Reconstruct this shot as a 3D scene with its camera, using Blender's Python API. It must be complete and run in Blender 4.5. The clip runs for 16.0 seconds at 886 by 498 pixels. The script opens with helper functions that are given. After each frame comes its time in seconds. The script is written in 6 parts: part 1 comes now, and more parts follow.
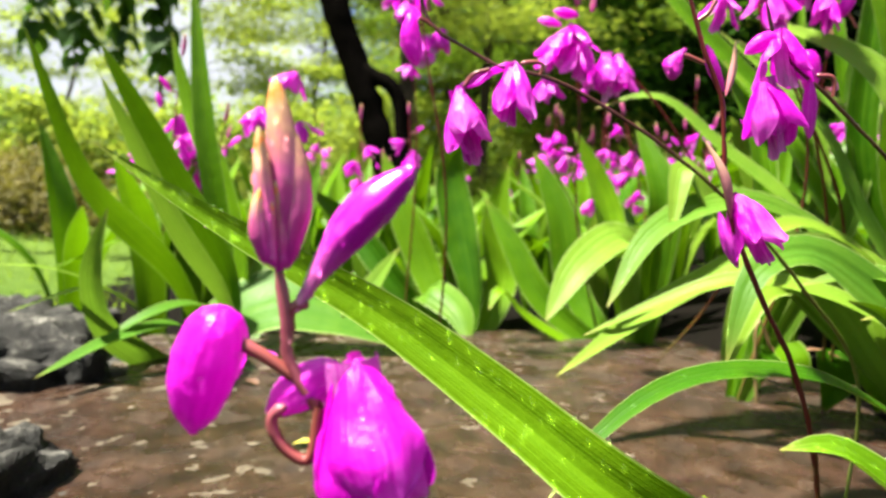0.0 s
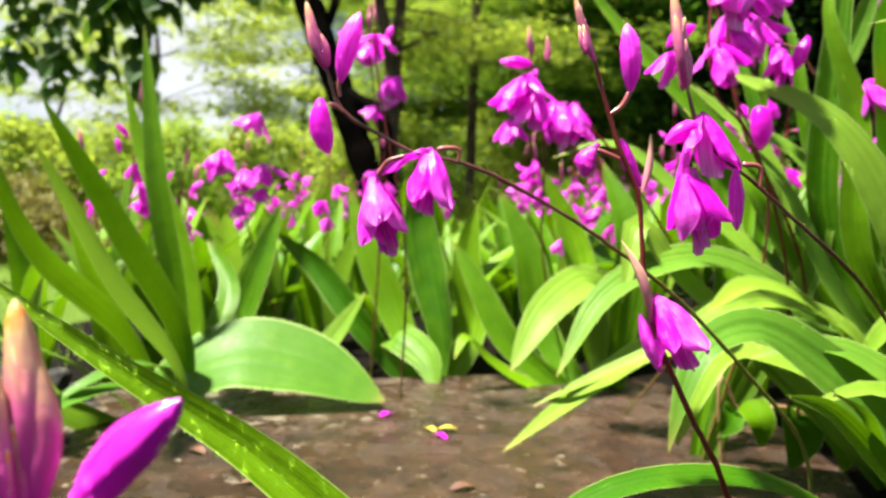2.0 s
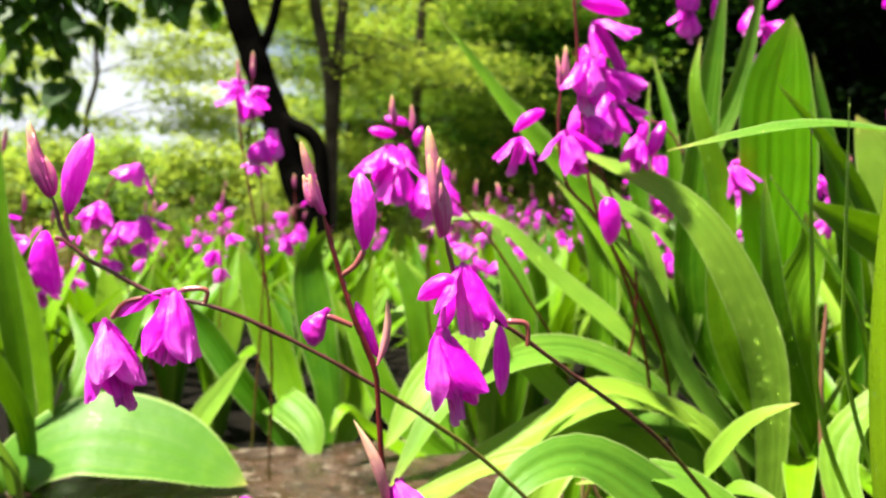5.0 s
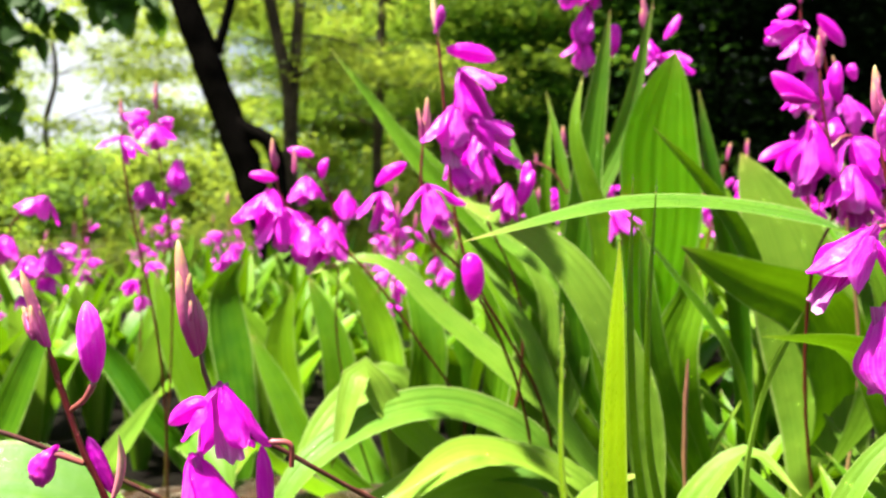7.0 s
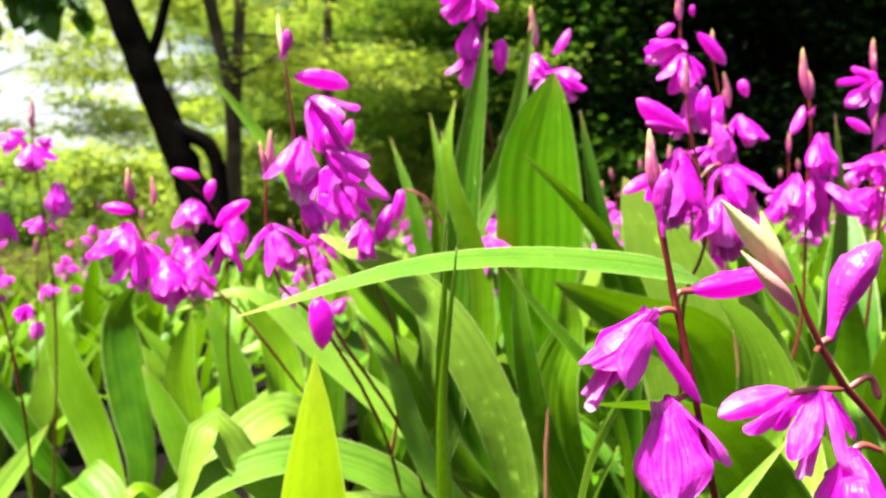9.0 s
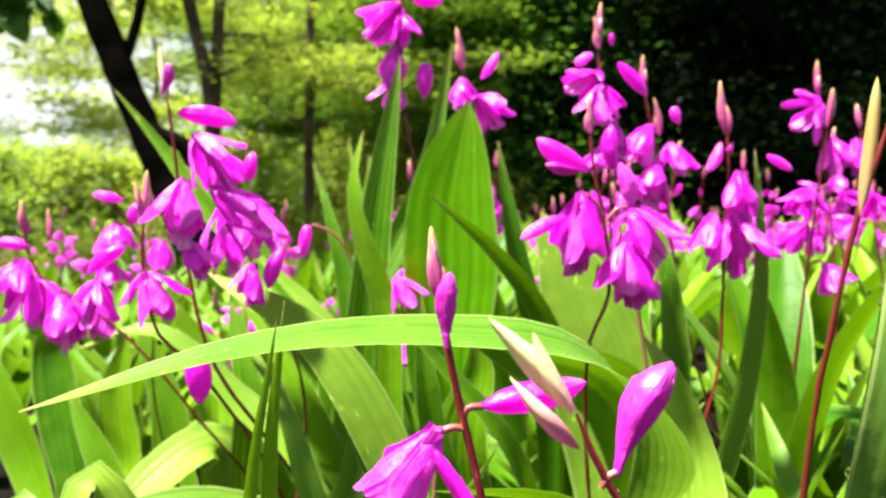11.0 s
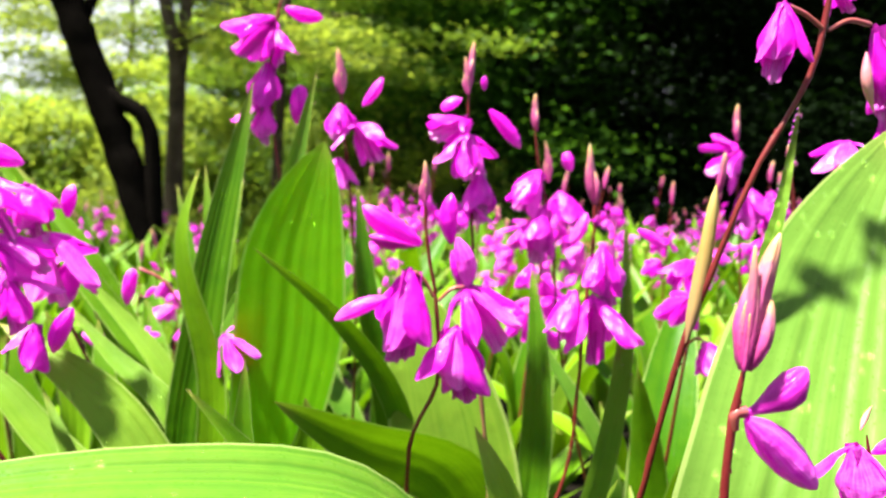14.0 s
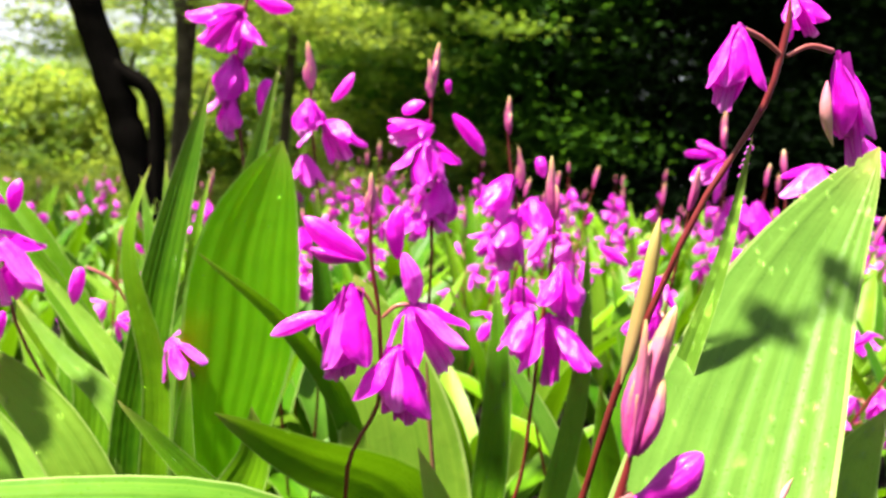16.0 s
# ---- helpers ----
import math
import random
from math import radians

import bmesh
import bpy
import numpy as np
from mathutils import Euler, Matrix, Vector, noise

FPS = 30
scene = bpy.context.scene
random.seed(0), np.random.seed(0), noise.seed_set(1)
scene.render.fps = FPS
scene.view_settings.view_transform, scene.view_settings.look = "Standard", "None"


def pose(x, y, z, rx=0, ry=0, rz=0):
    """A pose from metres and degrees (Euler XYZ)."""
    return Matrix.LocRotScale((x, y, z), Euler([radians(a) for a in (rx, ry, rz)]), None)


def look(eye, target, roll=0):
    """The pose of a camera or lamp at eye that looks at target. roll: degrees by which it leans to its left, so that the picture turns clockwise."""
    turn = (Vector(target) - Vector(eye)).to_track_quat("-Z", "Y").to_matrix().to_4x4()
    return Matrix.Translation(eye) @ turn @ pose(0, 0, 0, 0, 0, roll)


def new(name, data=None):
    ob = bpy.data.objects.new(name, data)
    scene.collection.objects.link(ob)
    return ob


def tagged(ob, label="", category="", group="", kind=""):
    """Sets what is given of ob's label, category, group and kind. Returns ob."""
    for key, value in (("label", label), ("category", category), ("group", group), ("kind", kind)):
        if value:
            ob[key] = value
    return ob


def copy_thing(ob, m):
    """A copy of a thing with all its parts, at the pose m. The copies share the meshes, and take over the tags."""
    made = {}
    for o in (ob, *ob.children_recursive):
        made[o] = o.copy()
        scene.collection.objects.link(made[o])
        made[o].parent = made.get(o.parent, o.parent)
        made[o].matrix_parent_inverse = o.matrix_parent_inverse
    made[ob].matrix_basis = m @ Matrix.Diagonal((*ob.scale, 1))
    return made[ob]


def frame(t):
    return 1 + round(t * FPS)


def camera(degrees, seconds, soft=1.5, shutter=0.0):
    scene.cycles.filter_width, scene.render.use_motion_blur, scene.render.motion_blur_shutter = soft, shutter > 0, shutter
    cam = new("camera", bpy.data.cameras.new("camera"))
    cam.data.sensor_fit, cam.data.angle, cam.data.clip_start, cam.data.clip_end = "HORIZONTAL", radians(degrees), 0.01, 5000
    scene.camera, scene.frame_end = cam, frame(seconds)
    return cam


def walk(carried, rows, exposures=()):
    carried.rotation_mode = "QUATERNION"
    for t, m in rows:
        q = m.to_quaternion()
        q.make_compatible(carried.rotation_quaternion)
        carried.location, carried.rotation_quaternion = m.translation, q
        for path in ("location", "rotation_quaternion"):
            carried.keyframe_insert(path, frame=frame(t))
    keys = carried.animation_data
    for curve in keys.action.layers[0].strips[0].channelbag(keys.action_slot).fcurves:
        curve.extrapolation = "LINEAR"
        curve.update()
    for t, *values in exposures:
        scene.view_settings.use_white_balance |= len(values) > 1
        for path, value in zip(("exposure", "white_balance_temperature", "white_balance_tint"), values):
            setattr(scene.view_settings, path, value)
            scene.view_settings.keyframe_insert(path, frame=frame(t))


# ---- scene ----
cam = camera(61.0, 16.0, 2.3)
PATH = [
    (0, (0.0, 0.0, 0.35), (-0.034, 1.996, 0.224), 2.6),
    (0.5, (0.014, 0.014, 0.36), (-0.022, 2.01, 0.245), 2.3),
    (1, (0.023, 0.023, 0.371), (-0.012, 2.02, 0.263), 2.1),
    (1.5, (0.029, 0.019, 0.381), (-0.002, 2.016, 0.282), 1.8),
    (2, (0.043, 0.027, 0.396), (0.02, 2.025, 0.309), 1.7),
    (2.5, (0.053, 0.039, 0.401), (0.046, 2.037, 0.328), 1.5),
    (3, (0.061, 0.04, 0.407), (0.068, 2.039, 0.344), 1.3),
    (3.5, (0.07, 0.052, 0.418), (0.087, 2.052, 0.361), 1.8),
    (4, (0.089, 0.058, 0.436), (0.124, 2.057, 0.397), 2.9),
    (4.2, (0.098, 0.063, 0.441), (0.149, 2.062, 0.408), 2.9),
    (6.3, (0.214, 0.079, 0.509), (0.345, 2.074, 0.441), 1.1),
    (6.5, (0.22, 0.079, 0.513), (0.354, 2.074, 0.452), 0.8),
    (7, (0.24, 0.087, 0.522), (0.388, 2.081, 0.46), 1.0),
    (7.5, (0.26, 0.091, 0.532), (0.426, 2.083, 0.474), 0.9),
    (8, (0.283, 0.097, 0.539), (0.462, 2.088, 0.479), 0.5),
    (8.5, (0.306, 0.109, 0.549), (0.522, 2.097, 0.489), 0.3),
    (9, (0.332, 0.121, 0.558), (0.574, 2.105, 0.483), 0.0),
    (9.2, (0.339, 0.122, 0.562), (0.586, 2.105, 0.488), 0.1),
    (11.3, (0.429, 0.151, 0.603), (0.69, 2.132, 0.513), 0.2),
    (11.5, (0.44, 0.157, 0.609), (0.713, 2.136, 0.516), 0.4),
    (12, (0.464, 0.168, 0.622), (0.741, 2.146, 0.516), 0.9),
    (12.5, (0.477, 0.177, 0.63), (0.775, 2.151, 0.514), 1.8),
    (13, (0.496, 0.174, 0.646), (0.799, 2.147, 0.518), 2.3),
    (13.5, (0.511, 0.184, 0.657), (0.815, 2.156, 0.529), 3.3),
    (14, (0.533, 0.197, 0.666), (0.836, 2.168, 0.513), 3.8),
    (14.5, (0.548, 0.198, 0.669), (0.852, 2.167, 0.489), 3.9),
    (15, (0.565, 0.2, 0.681), (0.86, 2.169, 0.489), 4.0),
    (15.5, (0.574, 0.209, 0.691), (0.84, 2.18, 0.485), 4.6),
    (16, (0.576, 0.215, 0.691), (0.854, 2.184, 0.482), 5.7),
]
walk(cam, [(t, look(eye, target, roll)) for t, eye, target, roll in PATH], [(0.0, 2.50), (4.2, 2.52), (7.0, 2.66), (12.0, 2.84), (14.5, 2.82), (16.0, 2.75)])

# ---------------------------------------------------------------- world, sun
cam.data.dof.use_dof = True
cam.data.dof.focus_distance = 0.30
cam.data.dof.aperture_fstop = 13.0

TO_SUN = Vector((-0.34, -0.09, 0.90)).normalized()
world = bpy.data.worlds.new("sky")
scene.world = world
world.use_nodes = True
wn, wl = world.node_tree.nodes, world.node_tree.links
sky = wn.new("ShaderNodeTexSky")
sky.sky_type = "NISHITA"
sky.sun_disc = False
sky.sun_elevation = math.asin(TO_SUN.z)
sky.sun_rotation = math.atan2(TO_SUN.x, TO_SUN.y)
sky.dust_density = 2.0
cloud_co = wn.new("ShaderNodeTexCoord")
cloud = wn.new("ShaderNodeTexNoise")
cloud.inputs["Scale"].default_value = 3.2
cloud.inputs["Detail"].default_value = 6.0
cloud_ramp = wn.new("ShaderNodeValToRGB")
cloud_ramp.color_ramp.elements[0].position = 0.40
cloud_ramp.color_ramp.elements[1].position = 0.58
cloud_mix = wn.new("ShaderNodeMix")
cloud_mix.data_type = "RGBA"
cloud_mix.inputs["B"].default_value = (6.8, 7.1, 7.4, 1)
wl.new(cloud_co.outputs["Generated"], cloud.inputs["Vector"])
wl.new(cloud.outputs["Fac"], cloud_ramp.inputs["Fac"])
wl.new(cloud_ramp.outputs["Color"], cloud_mix.inputs["Factor"])
wl.new(sky.outputs["Color"], cloud_mix.inputs["A"])
wl.new(cloud_mix.outputs["Result"], wn["Background"].inputs["Color"])
wn["Background"].inputs["Strength"].default_value = 0.026
sun = new("sun", bpy.data.lights.new("sun", "SUN"))
sun.data.energy = 5.0
sun.data.angle = radians(4.0)
sun.data.color = (1.0, 0.96, 0.81)
sun.matrix_world = look(TO_SUN * 30, (0, 0, 0))


# ---------------------------------------------------------------- materials
def material(name, rough=0.5, spec=0.5):
    m = bpy.data.materials.new(name)
    m.use_nodes = True
    n, l = m.node_tree.nodes, m.node_tree.links
    b = n["Principled BSDF"]
    b.inputs["Roughness"].default_value = rough
    b.inputs["Specular IOR Level"].default_value = spec
    return m, n, l, b


def ramp(n, stops):
    r = n.new("ShaderNodeValToRGB")
    e = r.color_ramp.elements
    e[0].position, e[0].color = stops[0][0], (*stops[0][1], 1)
    e[1].position, e[1].color = stops[-1][0], (*stops[-1][1], 1)
    for p, c in stops[1:-1]:
        k = e.new(p)
        k.color = (*c, 1)
    return r


def noise_tex(n, l, scale, detail=4.0, coord="Object", rough=0.55):
    c = n.new("ShaderNodeTexCoord")
    t = n.new("ShaderNodeTexNoise")
    t.inputs["Scale"].default_value = scale
    t.inputs["Detail"].default_value = detail
    t.inputs["Roughness"].default_value = rough
    l.new(c.outputs[coord], t.inputs["Vector"])
    return t


def mix_rgb(n, l, a, b, fac, blend="MIX"):
    m = n.new("ShaderNodeMix")
    m.data_type = "RGBA"
    m.blend_type = blend
    for key, v in (("A", a), ("B", b), ("Factor", fac)):
        if isinstance(v, (int, float)):
            m.inputs[key].default_value = v
        elif isinstance(v, tuple):
            m.inputs[key].default_value = (*v, 1)
        else:
            l.new(v, m.inputs[key])
    return m.outputs["Result"]


def math_node(n, l, op, a, b=0.0, c=0.0):
    m = n.new("ShaderNodeMath")
    m.operation = op
    for k, v in enumerate((a, b, c)):
        if isinstance(v, (int, float)):
            m.inputs[k].default_value = v
        else:
            l.new(v, m.inputs[k])
    return m.outputs[0]


def bump(n, l, height, strength, dist, target):
    b = n.new("ShaderNodeBump")
    b.inputs["Strength"].default_value = strength
    b.inputs["Distance"].default_value = dist
    l.new(height, b.inputs["Height"])
    l.new(b.outputs["Normal"], target)
    return b


def leaf_blade_material(name, dark, light, thin, gloss, share):
    """Pleated wet orchid leaf: parallel veins, pale margin, light through the blade."""
    m, n, l, b = material(name, gloss, 0.12)
    uv = n.new("ShaderNodeUVMap")
    sep = n.new("ShaderNodeSeparateXYZ")
    l.new(uv.outputs["UV"], sep.inputs[0])
    info = n.new("ShaderNodeObjectInfo")
    blot = noise_tex(n, l, 38.0, 5.0)
    streak_map = n.new("ShaderNodeMapping")
    streak_map.inputs["Scale"].default_value = (30.0, 1.0, 1.0)
    l.new(uv.outputs["UV"], streak_map.inputs["Vector"])
    streak = n.new("ShaderNodeTexNoise")
    streak.inputs["Scale"].default_value = 1.0
    streak.inputs["Detail"].default_value = 3.0
    l.new(streak_map.outputs[0], streak.inputs["Vector"])
    base = ramp(n, [(0.25, dark), (0.75, light)])
    tone = math_node(n, l, "MULTIPLY_ADD", streak.outputs["Fac"], 0.46, math_node(n, l, "MULTIPLY_ADD", blot.outputs["Fac"], 0.30, math_node(n, l, "MULTIPLY_ADD", info.outputs["Random"], 0.46, -0.13)))
    l.new(tone, base.inputs["Fac"])
    yellow = mix_rgb(n, l, base.outputs["Color"], (0.2184, 0.26, 0.0312), math_node(n, l, "MULTIPLY", math_node(n, l, "GREATER_THAN", blot.outputs["Fac"], 0.72), 0.14))
    edge = math_node(n, l, "GREATER_THAN", math_node(n, l, "ABSOLUTE", math_node(n, l, "SUBTRACT", sep.outputs["X"], 0.5)), 0.472)
    col = mix_rgb(n, l, yellow, (0.26, 0.3224, 0.104), math_node(n, l, "MULTIPLY", edge, 0.5))
    tip = math_node(n, l, "MULTIPLY", math_node(n, l, "POWER", sep.outputs["Y"], 40.0), 0.8)
    col = mix_rgb(n, l, col, (0.234, 0.1872, 0.052), tip)
    l.new(col, b.inputs["Base Color"])
    tr = n.new("ShaderNodeBsdfTranslucent")
    tr_col = mix_rgb(n, l, col, thin, 0.55)
    l.new(tr_col, tr.inputs["Color"])
    drops = n.new("ShaderNodeTexVoronoi")
    drops.inputs["Scale"].default_value = 260.0
    co = n.new("ShaderNodeTexCoord")
    l.new(co.outputs["Object"], drops.inputs["Vector"])
    bead = math_node(n, l, "MULTIPLY", math_node(n, l, "LESS_THAN", drops.outputs["Distance"], 0.20), 1.0)
    h = math_node(n, l, "MULTIPLY_ADD", bead, 0.5, math_node(n, l, "MULTIPLY_ADD", blot.outputs["Fac"], 2.6, math_node(n, l, "MULTIPLY", streak.outputs["Fac"], 0.45)))
    bm_node = bump(n, l, h, 0.35, 0.0012, b.inputs["Normal"])
    l.new(bm_node.outputs["Normal"], tr.inputs["Normal"])
    l.new(math_node(n, l, "MULTIPLY_ADD", bead, -0.25, math_node(n, l, "MULTIPLY_ADD", streak.outputs["Fac"], 0.2, gloss - 0.1)), b.inputs["Roughness"])
    mix = n.new("ShaderNodeMixShader")
    mix.inputs[0].default_value = share
    l.new(b.outputs[0], mix.inputs[1])
    l.new(tr.outputs[0], mix.inputs[2])
    l.new(mix.outputs[0], n["Material Output"].inputs["Surface"])
    return m


def petal_material(name, deep, mid, pale, thin, share=0.35):
    m, n, l, b = material(name, 0.40, 0.34)
    uv = n.new("ShaderNodeUVMap")
    sep = n.new("ShaderNodeSeparateXYZ")
    l.new(uv.outputs["UV"], sep.inputs[0])
    mp = n.new("ShaderNodeMapping")
    mp.inputs["Scale"].default_value = (22.0, 1.5, 1.0)
    l.new(uv.outputs["UV"], mp.inputs["Vector"])
    vein = n.new("ShaderNodeTexNoise")
    vein.inputs["Scale"].default_value = 1.0
    vein.inputs["Detail"].default_value = 3.0
    l.new(mp.outputs[0], vein.inputs["Vector"])
    info = n.new("ShaderNodeObjectInfo")
    cloudy = noise_tex(n, l, 4.0, 4.0)
    tone = math_node(n, l, "ADD", math_node(n, l, "MULTIPLY", vein.outputs["Fac"], 0.55), math_node(n, l, "MULTIPLY_ADD", info.outputs["Random"], 0.25, math_node(n, l, "MULTIPLY", cloudy.outputs["Fac"], 0.25)))
    rim = math_node(n, l, "MULTIPLY", math_node(n, l, "POWER", sep.outputs["Y"], 5.0), 0.16)
    r = ramp(n, [(0.30, deep), (0.52, mid), (0.80, pale)])
    l.new(math_node(n, l, "ADD", tone, rim), r.inputs["Fac"])
    l.new(r.outputs["Color"], b.inputs["Base Color"])
    crease = noise_tex(n, l, 7.0, 3.0)
    beads = n.new("ShaderNodeTexVoronoi")
    beads.inputs["Scale"].default_value = 15.0
    co = n.new("ShaderNodeTexCoord")
    l.new(co.outputs["Object"], beads.inputs["Vector"])
    bead = math_node(n, l, "SUBTRACT", 1.0, math_node(n, l, "MINIMUM", math_node(n, l, "MULTIPLY", beads.outputs["Distance"], 4.2), 1.0))
    relief = math_node(n, l, "MULTIPLY_ADD", crease.outputs["Fac"], 0.9, math_node(n, l, "MULTIPLY_ADD", bead, 0.25, vein.outputs["Fac"]))
    bump(n, l, relief, 0.5, 0.0014, b.inputs["Normal"])
    l.new(math_node(n, l, "MULTIPLY_ADD", bead, -0.22, 0.34), b.inputs["Roughness"])
    tr = n.new("ShaderNodeBsdfTranslucent")
    tr.inputs["Color"].default_value = (*thin, 1)
    mix = n.new("ShaderNodeMixShader")
    mix.inputs[0].default_value = share
    l.new(b.outputs[0], mix.inputs[1])
    l.new(tr.outputs[0], mix.inputs[2])
    l.new(mix.outputs[0], n["Material Output"].inputs["Surface"])
    return m


def graded_material(name, stops, rough=0.4, scale=120.0, spec=0.5):
    """Colour runs along the part (UV y), with mottling."""
    m, n, l, b = material(name, rough, spec)
    uv = n.new("ShaderNodeUVMap")
    sep = n.new("ShaderNodeSeparateXYZ")
    l.new(uv.outputs["UV"], sep.inputs[0])
    spots = noise_tex(n, l, scale, 4.0)
    fac = math_node(n, l, "MULTIPLY_ADD", math_node(n, l, "SUBTRACT", spots.outputs["Fac"], 0.5), 0.45, sep.outputs["Y"])
    r = ramp(n, stops)
    l.new(fac, r.inputs["Fac"])
    l.new(r.outputs["Color"], b.inputs["Base Color"])
    bump(n, l, spots.outputs["Fac"], 0.3, 0.0008, b.inputs["Normal"])
    return m


def crown_leaf_material(name, dark, light, thin, share, rough=0.6, spec=0.3):
    m, n, l, b = material(name, rough, spec)
    geo = n.new("ShaderNodeNewGeometry")
    patch = noise_tex(n, l, 4.5, 4.0)
    r = ramp(n, [(0.1, dark), (0.9, light)])
    l.new(math_node(n, l, "MULTIPLY_ADD", geo.outputs["Random Per Island"], 0.45, math_node(n, l, "MULTIPLY_ADD", patch.outputs["Fac"], 1.9, -0.70)), r.inputs["Fac"])
    l.new(r.outputs["Color"], b.inputs["Base Color"])
    tr = n.new("ShaderNodeBsdfTranslucent")
    l.new(mix_rgb(n, l, r.outputs["Color"], thin, 0.6), tr.inputs["Color"])
    mix = n.new("ShaderNodeMixShader")
    mix.inputs[0].default_value = share
    l.new(b.outputs[0], mix.inputs[1])
    l.new(tr.outputs[0], mix.inputs[2])
    l.new(mix.outputs[0], n["Material Output"].inputs["Surface"])
    return m


def rough_material(name, stops, scale, rough, depth, fine=6.0, spec=0.2):
    m, n, l, b = material(name, rough, spec)
    big = noise_tex(n, l, scale, 6.0)
    small = noise_tex(n, l, scale * fine, 6.0, rough=0.7)
    both = math_node(n, l, "MULTIPLY_ADD", small.outputs["Fac"], 0.45, math_node(n, l, "MULTIPLY", big.outputs["Fac"], 0.6))
    r = ramp(n, stops)
    l.new(both, r.inputs["Fac"])
    l.new(r.outputs["Color"], b.inputs["Base Color"])
    bump(n, l, both, 0.8, depth, b.inputs["Normal"])
    return m


LEAF = leaf_blade_material("orchid_leaf", (0.020, 0.078, 0.0012), (0.104, 0.212, 0.0025), (0.19, 0.40, 0.002), 0.44, 0.24)
LEAF_PALE = leaf_blade_material("orchid_leaf_pale", (0.044, 0.120, 0.009), (0.142, 0.236, 0.020), (0.20, 0.38, 0.02), 0.48, 0.25)
# brighter copy of the leaf: a backlit glow is put into its colours
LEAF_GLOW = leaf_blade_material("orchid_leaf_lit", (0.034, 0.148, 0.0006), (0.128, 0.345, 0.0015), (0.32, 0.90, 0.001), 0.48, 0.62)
LEAF_YELLOW = leaf_blade_material("orchid_leaf_yellow", (0.075, 0.180, 0.003), (0.180, 0.300, 0.005), (0.34, 0.52, 0.004), 0.40, 0.50)
LEAF_BROAD = leaf_blade_material("orchid_leaf_broad", (0.026, 0.074, 0.008), (0.074, 0.146, 0.020), (0.09, 0.26, 0.03), 0.42, 0.14)
PETAL = petal_material("petal", (0.42, 0.001, 0.38), (0.62, 0.008, 0.58), (0.74, 0.16, 0.74), (0.84, 0.012, 0.74), 0.42)
PETAL_DARK = petal_material("petal_deep", (0.26, 0.002, 0.19), (0.40, 0.004, 0.32), (0.48, 0.04, 0.42), (0.50, 0.005, 0.38), 0.25)
LIP = petal_material("lip", (0.20, 0.002, 0.17), (0.40, 0.008, 0.34), (0.58, 0.26, 0.55), (0.46, 0.012, 0.40), 0.3)
TIP_BUD = graded_material("tip_bud_skin", [(0.0, (0.30, 0.014, 0.16)), (0.50, (0.33, 0.045, 0.17)), (0.76, (0.36, 0.11, 0.15)), (0.92, (0.42, 0.22, 0.10)), (1.0, (0.46, 0.38, 0.17))], 0.28, 11.0, 0.6)
NEAR_TIP = graded_material("near_bud_skin", [(0.0, (0.36, 0.012, 0.24)), (0.45, (0.42, 0.05, 0.22)), (0.68, (0.45, 0.15, 0.17)), (0.84, (0.46, 0.28, 0.13)), (0.90, (0.58, 0.16, 0.015)), (0.95, (0.48, 0.36, 0.16)), (1.0, (0.48, 0.44, 0.20))], 0.22, 8.0, 0.6)
YOUNG_BUD = graded_material("young_bud_skin", [(0.0, (0.52, 0.22, 0.36)), (0.22, (0.50, 0.07, 0.38)), (0.5, (0.44, 0.006, 0.37)), (1.0, (0.34, 0.002, 0.29))], 0.26, 7.0, 0.5)
BRACT = graded_material("bract_skin", [(0.0, (0.34, 0.07, 0.13)), (0.5, (0.42, 0.17, 0.18)), (1.0, (0.46, 0.30, 0.16))], 0.4, 9.0)
BRACT_PALE = graded_material("bract_pale", [(0.0, (0.50, 0.22, 0.22)), (0.45, (0.55, 0.40, 0.24)), (1.0, (0.58, 0.54, 0.22))], 0.4, 9.0)
SHEATH = graded_material("dry_sheath", [(0.0, (0.1872, 0.104, 0.052)), (0.6, (0.2392, 0.156, 0.0416)), (1.0, (0.286, 0.2184, 0.0624))], 0.5, 9.0)
STEM = graded_material("stem_skin", [(0.0, (0.055, 0.080, 0.010)), (0.18, (0.070, 0.045, 0.008)), (0.34, (0.070, 0.0095, 0.0070)), (1.0, (0.100, 0.0085, 0.0110))], 0.38, 220.0, 0.25)
STEM_GREEN = graded_material("green_stem_skin", [(0.0, (0.0832, 0.1352, 0.0156)), (0.50, (0.104, 0.100, 0.013)), (0.66, (0.050, 0.014, 0.0085)), (1.0, (0.060, 0.0085, 0.0105))], 0.35, 220.0)
PEDICEL = graded_material("pedicel_skin", [(0.0, (0.15, 0.036, 0.028)), (0.6, (0.19, 0.042, 0.040)), (1.0, (0.22, 0.050, 0.075))], 0.32)
DRY = graded_material("dry_stalk", [(0.0, (0.156, 0.1144, 0.0416)), (0.7, (0.1768, 0.0832, 0.0364)), (1.0, (0.1144, 0.0364, 0.026))], 0.6)
# crown shade on the trunks is put into this near-black bark colour
BARK = rough_material("shaded_bark", [(0.3, (0.0018, 0.0015, 0.0014)), (0.75, (0.0060, 0.0050, 0.0044))], 9.0, 0.95, 0.02, 6.0, 0.0)
BARK_GREY = rough_material("brown_bark", [(0.35, (0.010, 0.007, 0.004)), (0.55, (0.045, 0.032, 0.020)), (0.75, (0.11, 0.085, 0.058))], 14.0, 0.9, 0.02)
CROWN_BRIGHT = crown_leaf_material("crown_bright", (0.028, 0.080, 0.008), (0.110, 0.185, 0.020), (0.30, 0.44, 0.03), 0.50)
CROWN_LIME = crown_leaf_material("crown_lime", (0.050, 0.105, 0.009), (0.165, 0.225, 0.024), (0.42, 0.50, 0.05), 0.52)
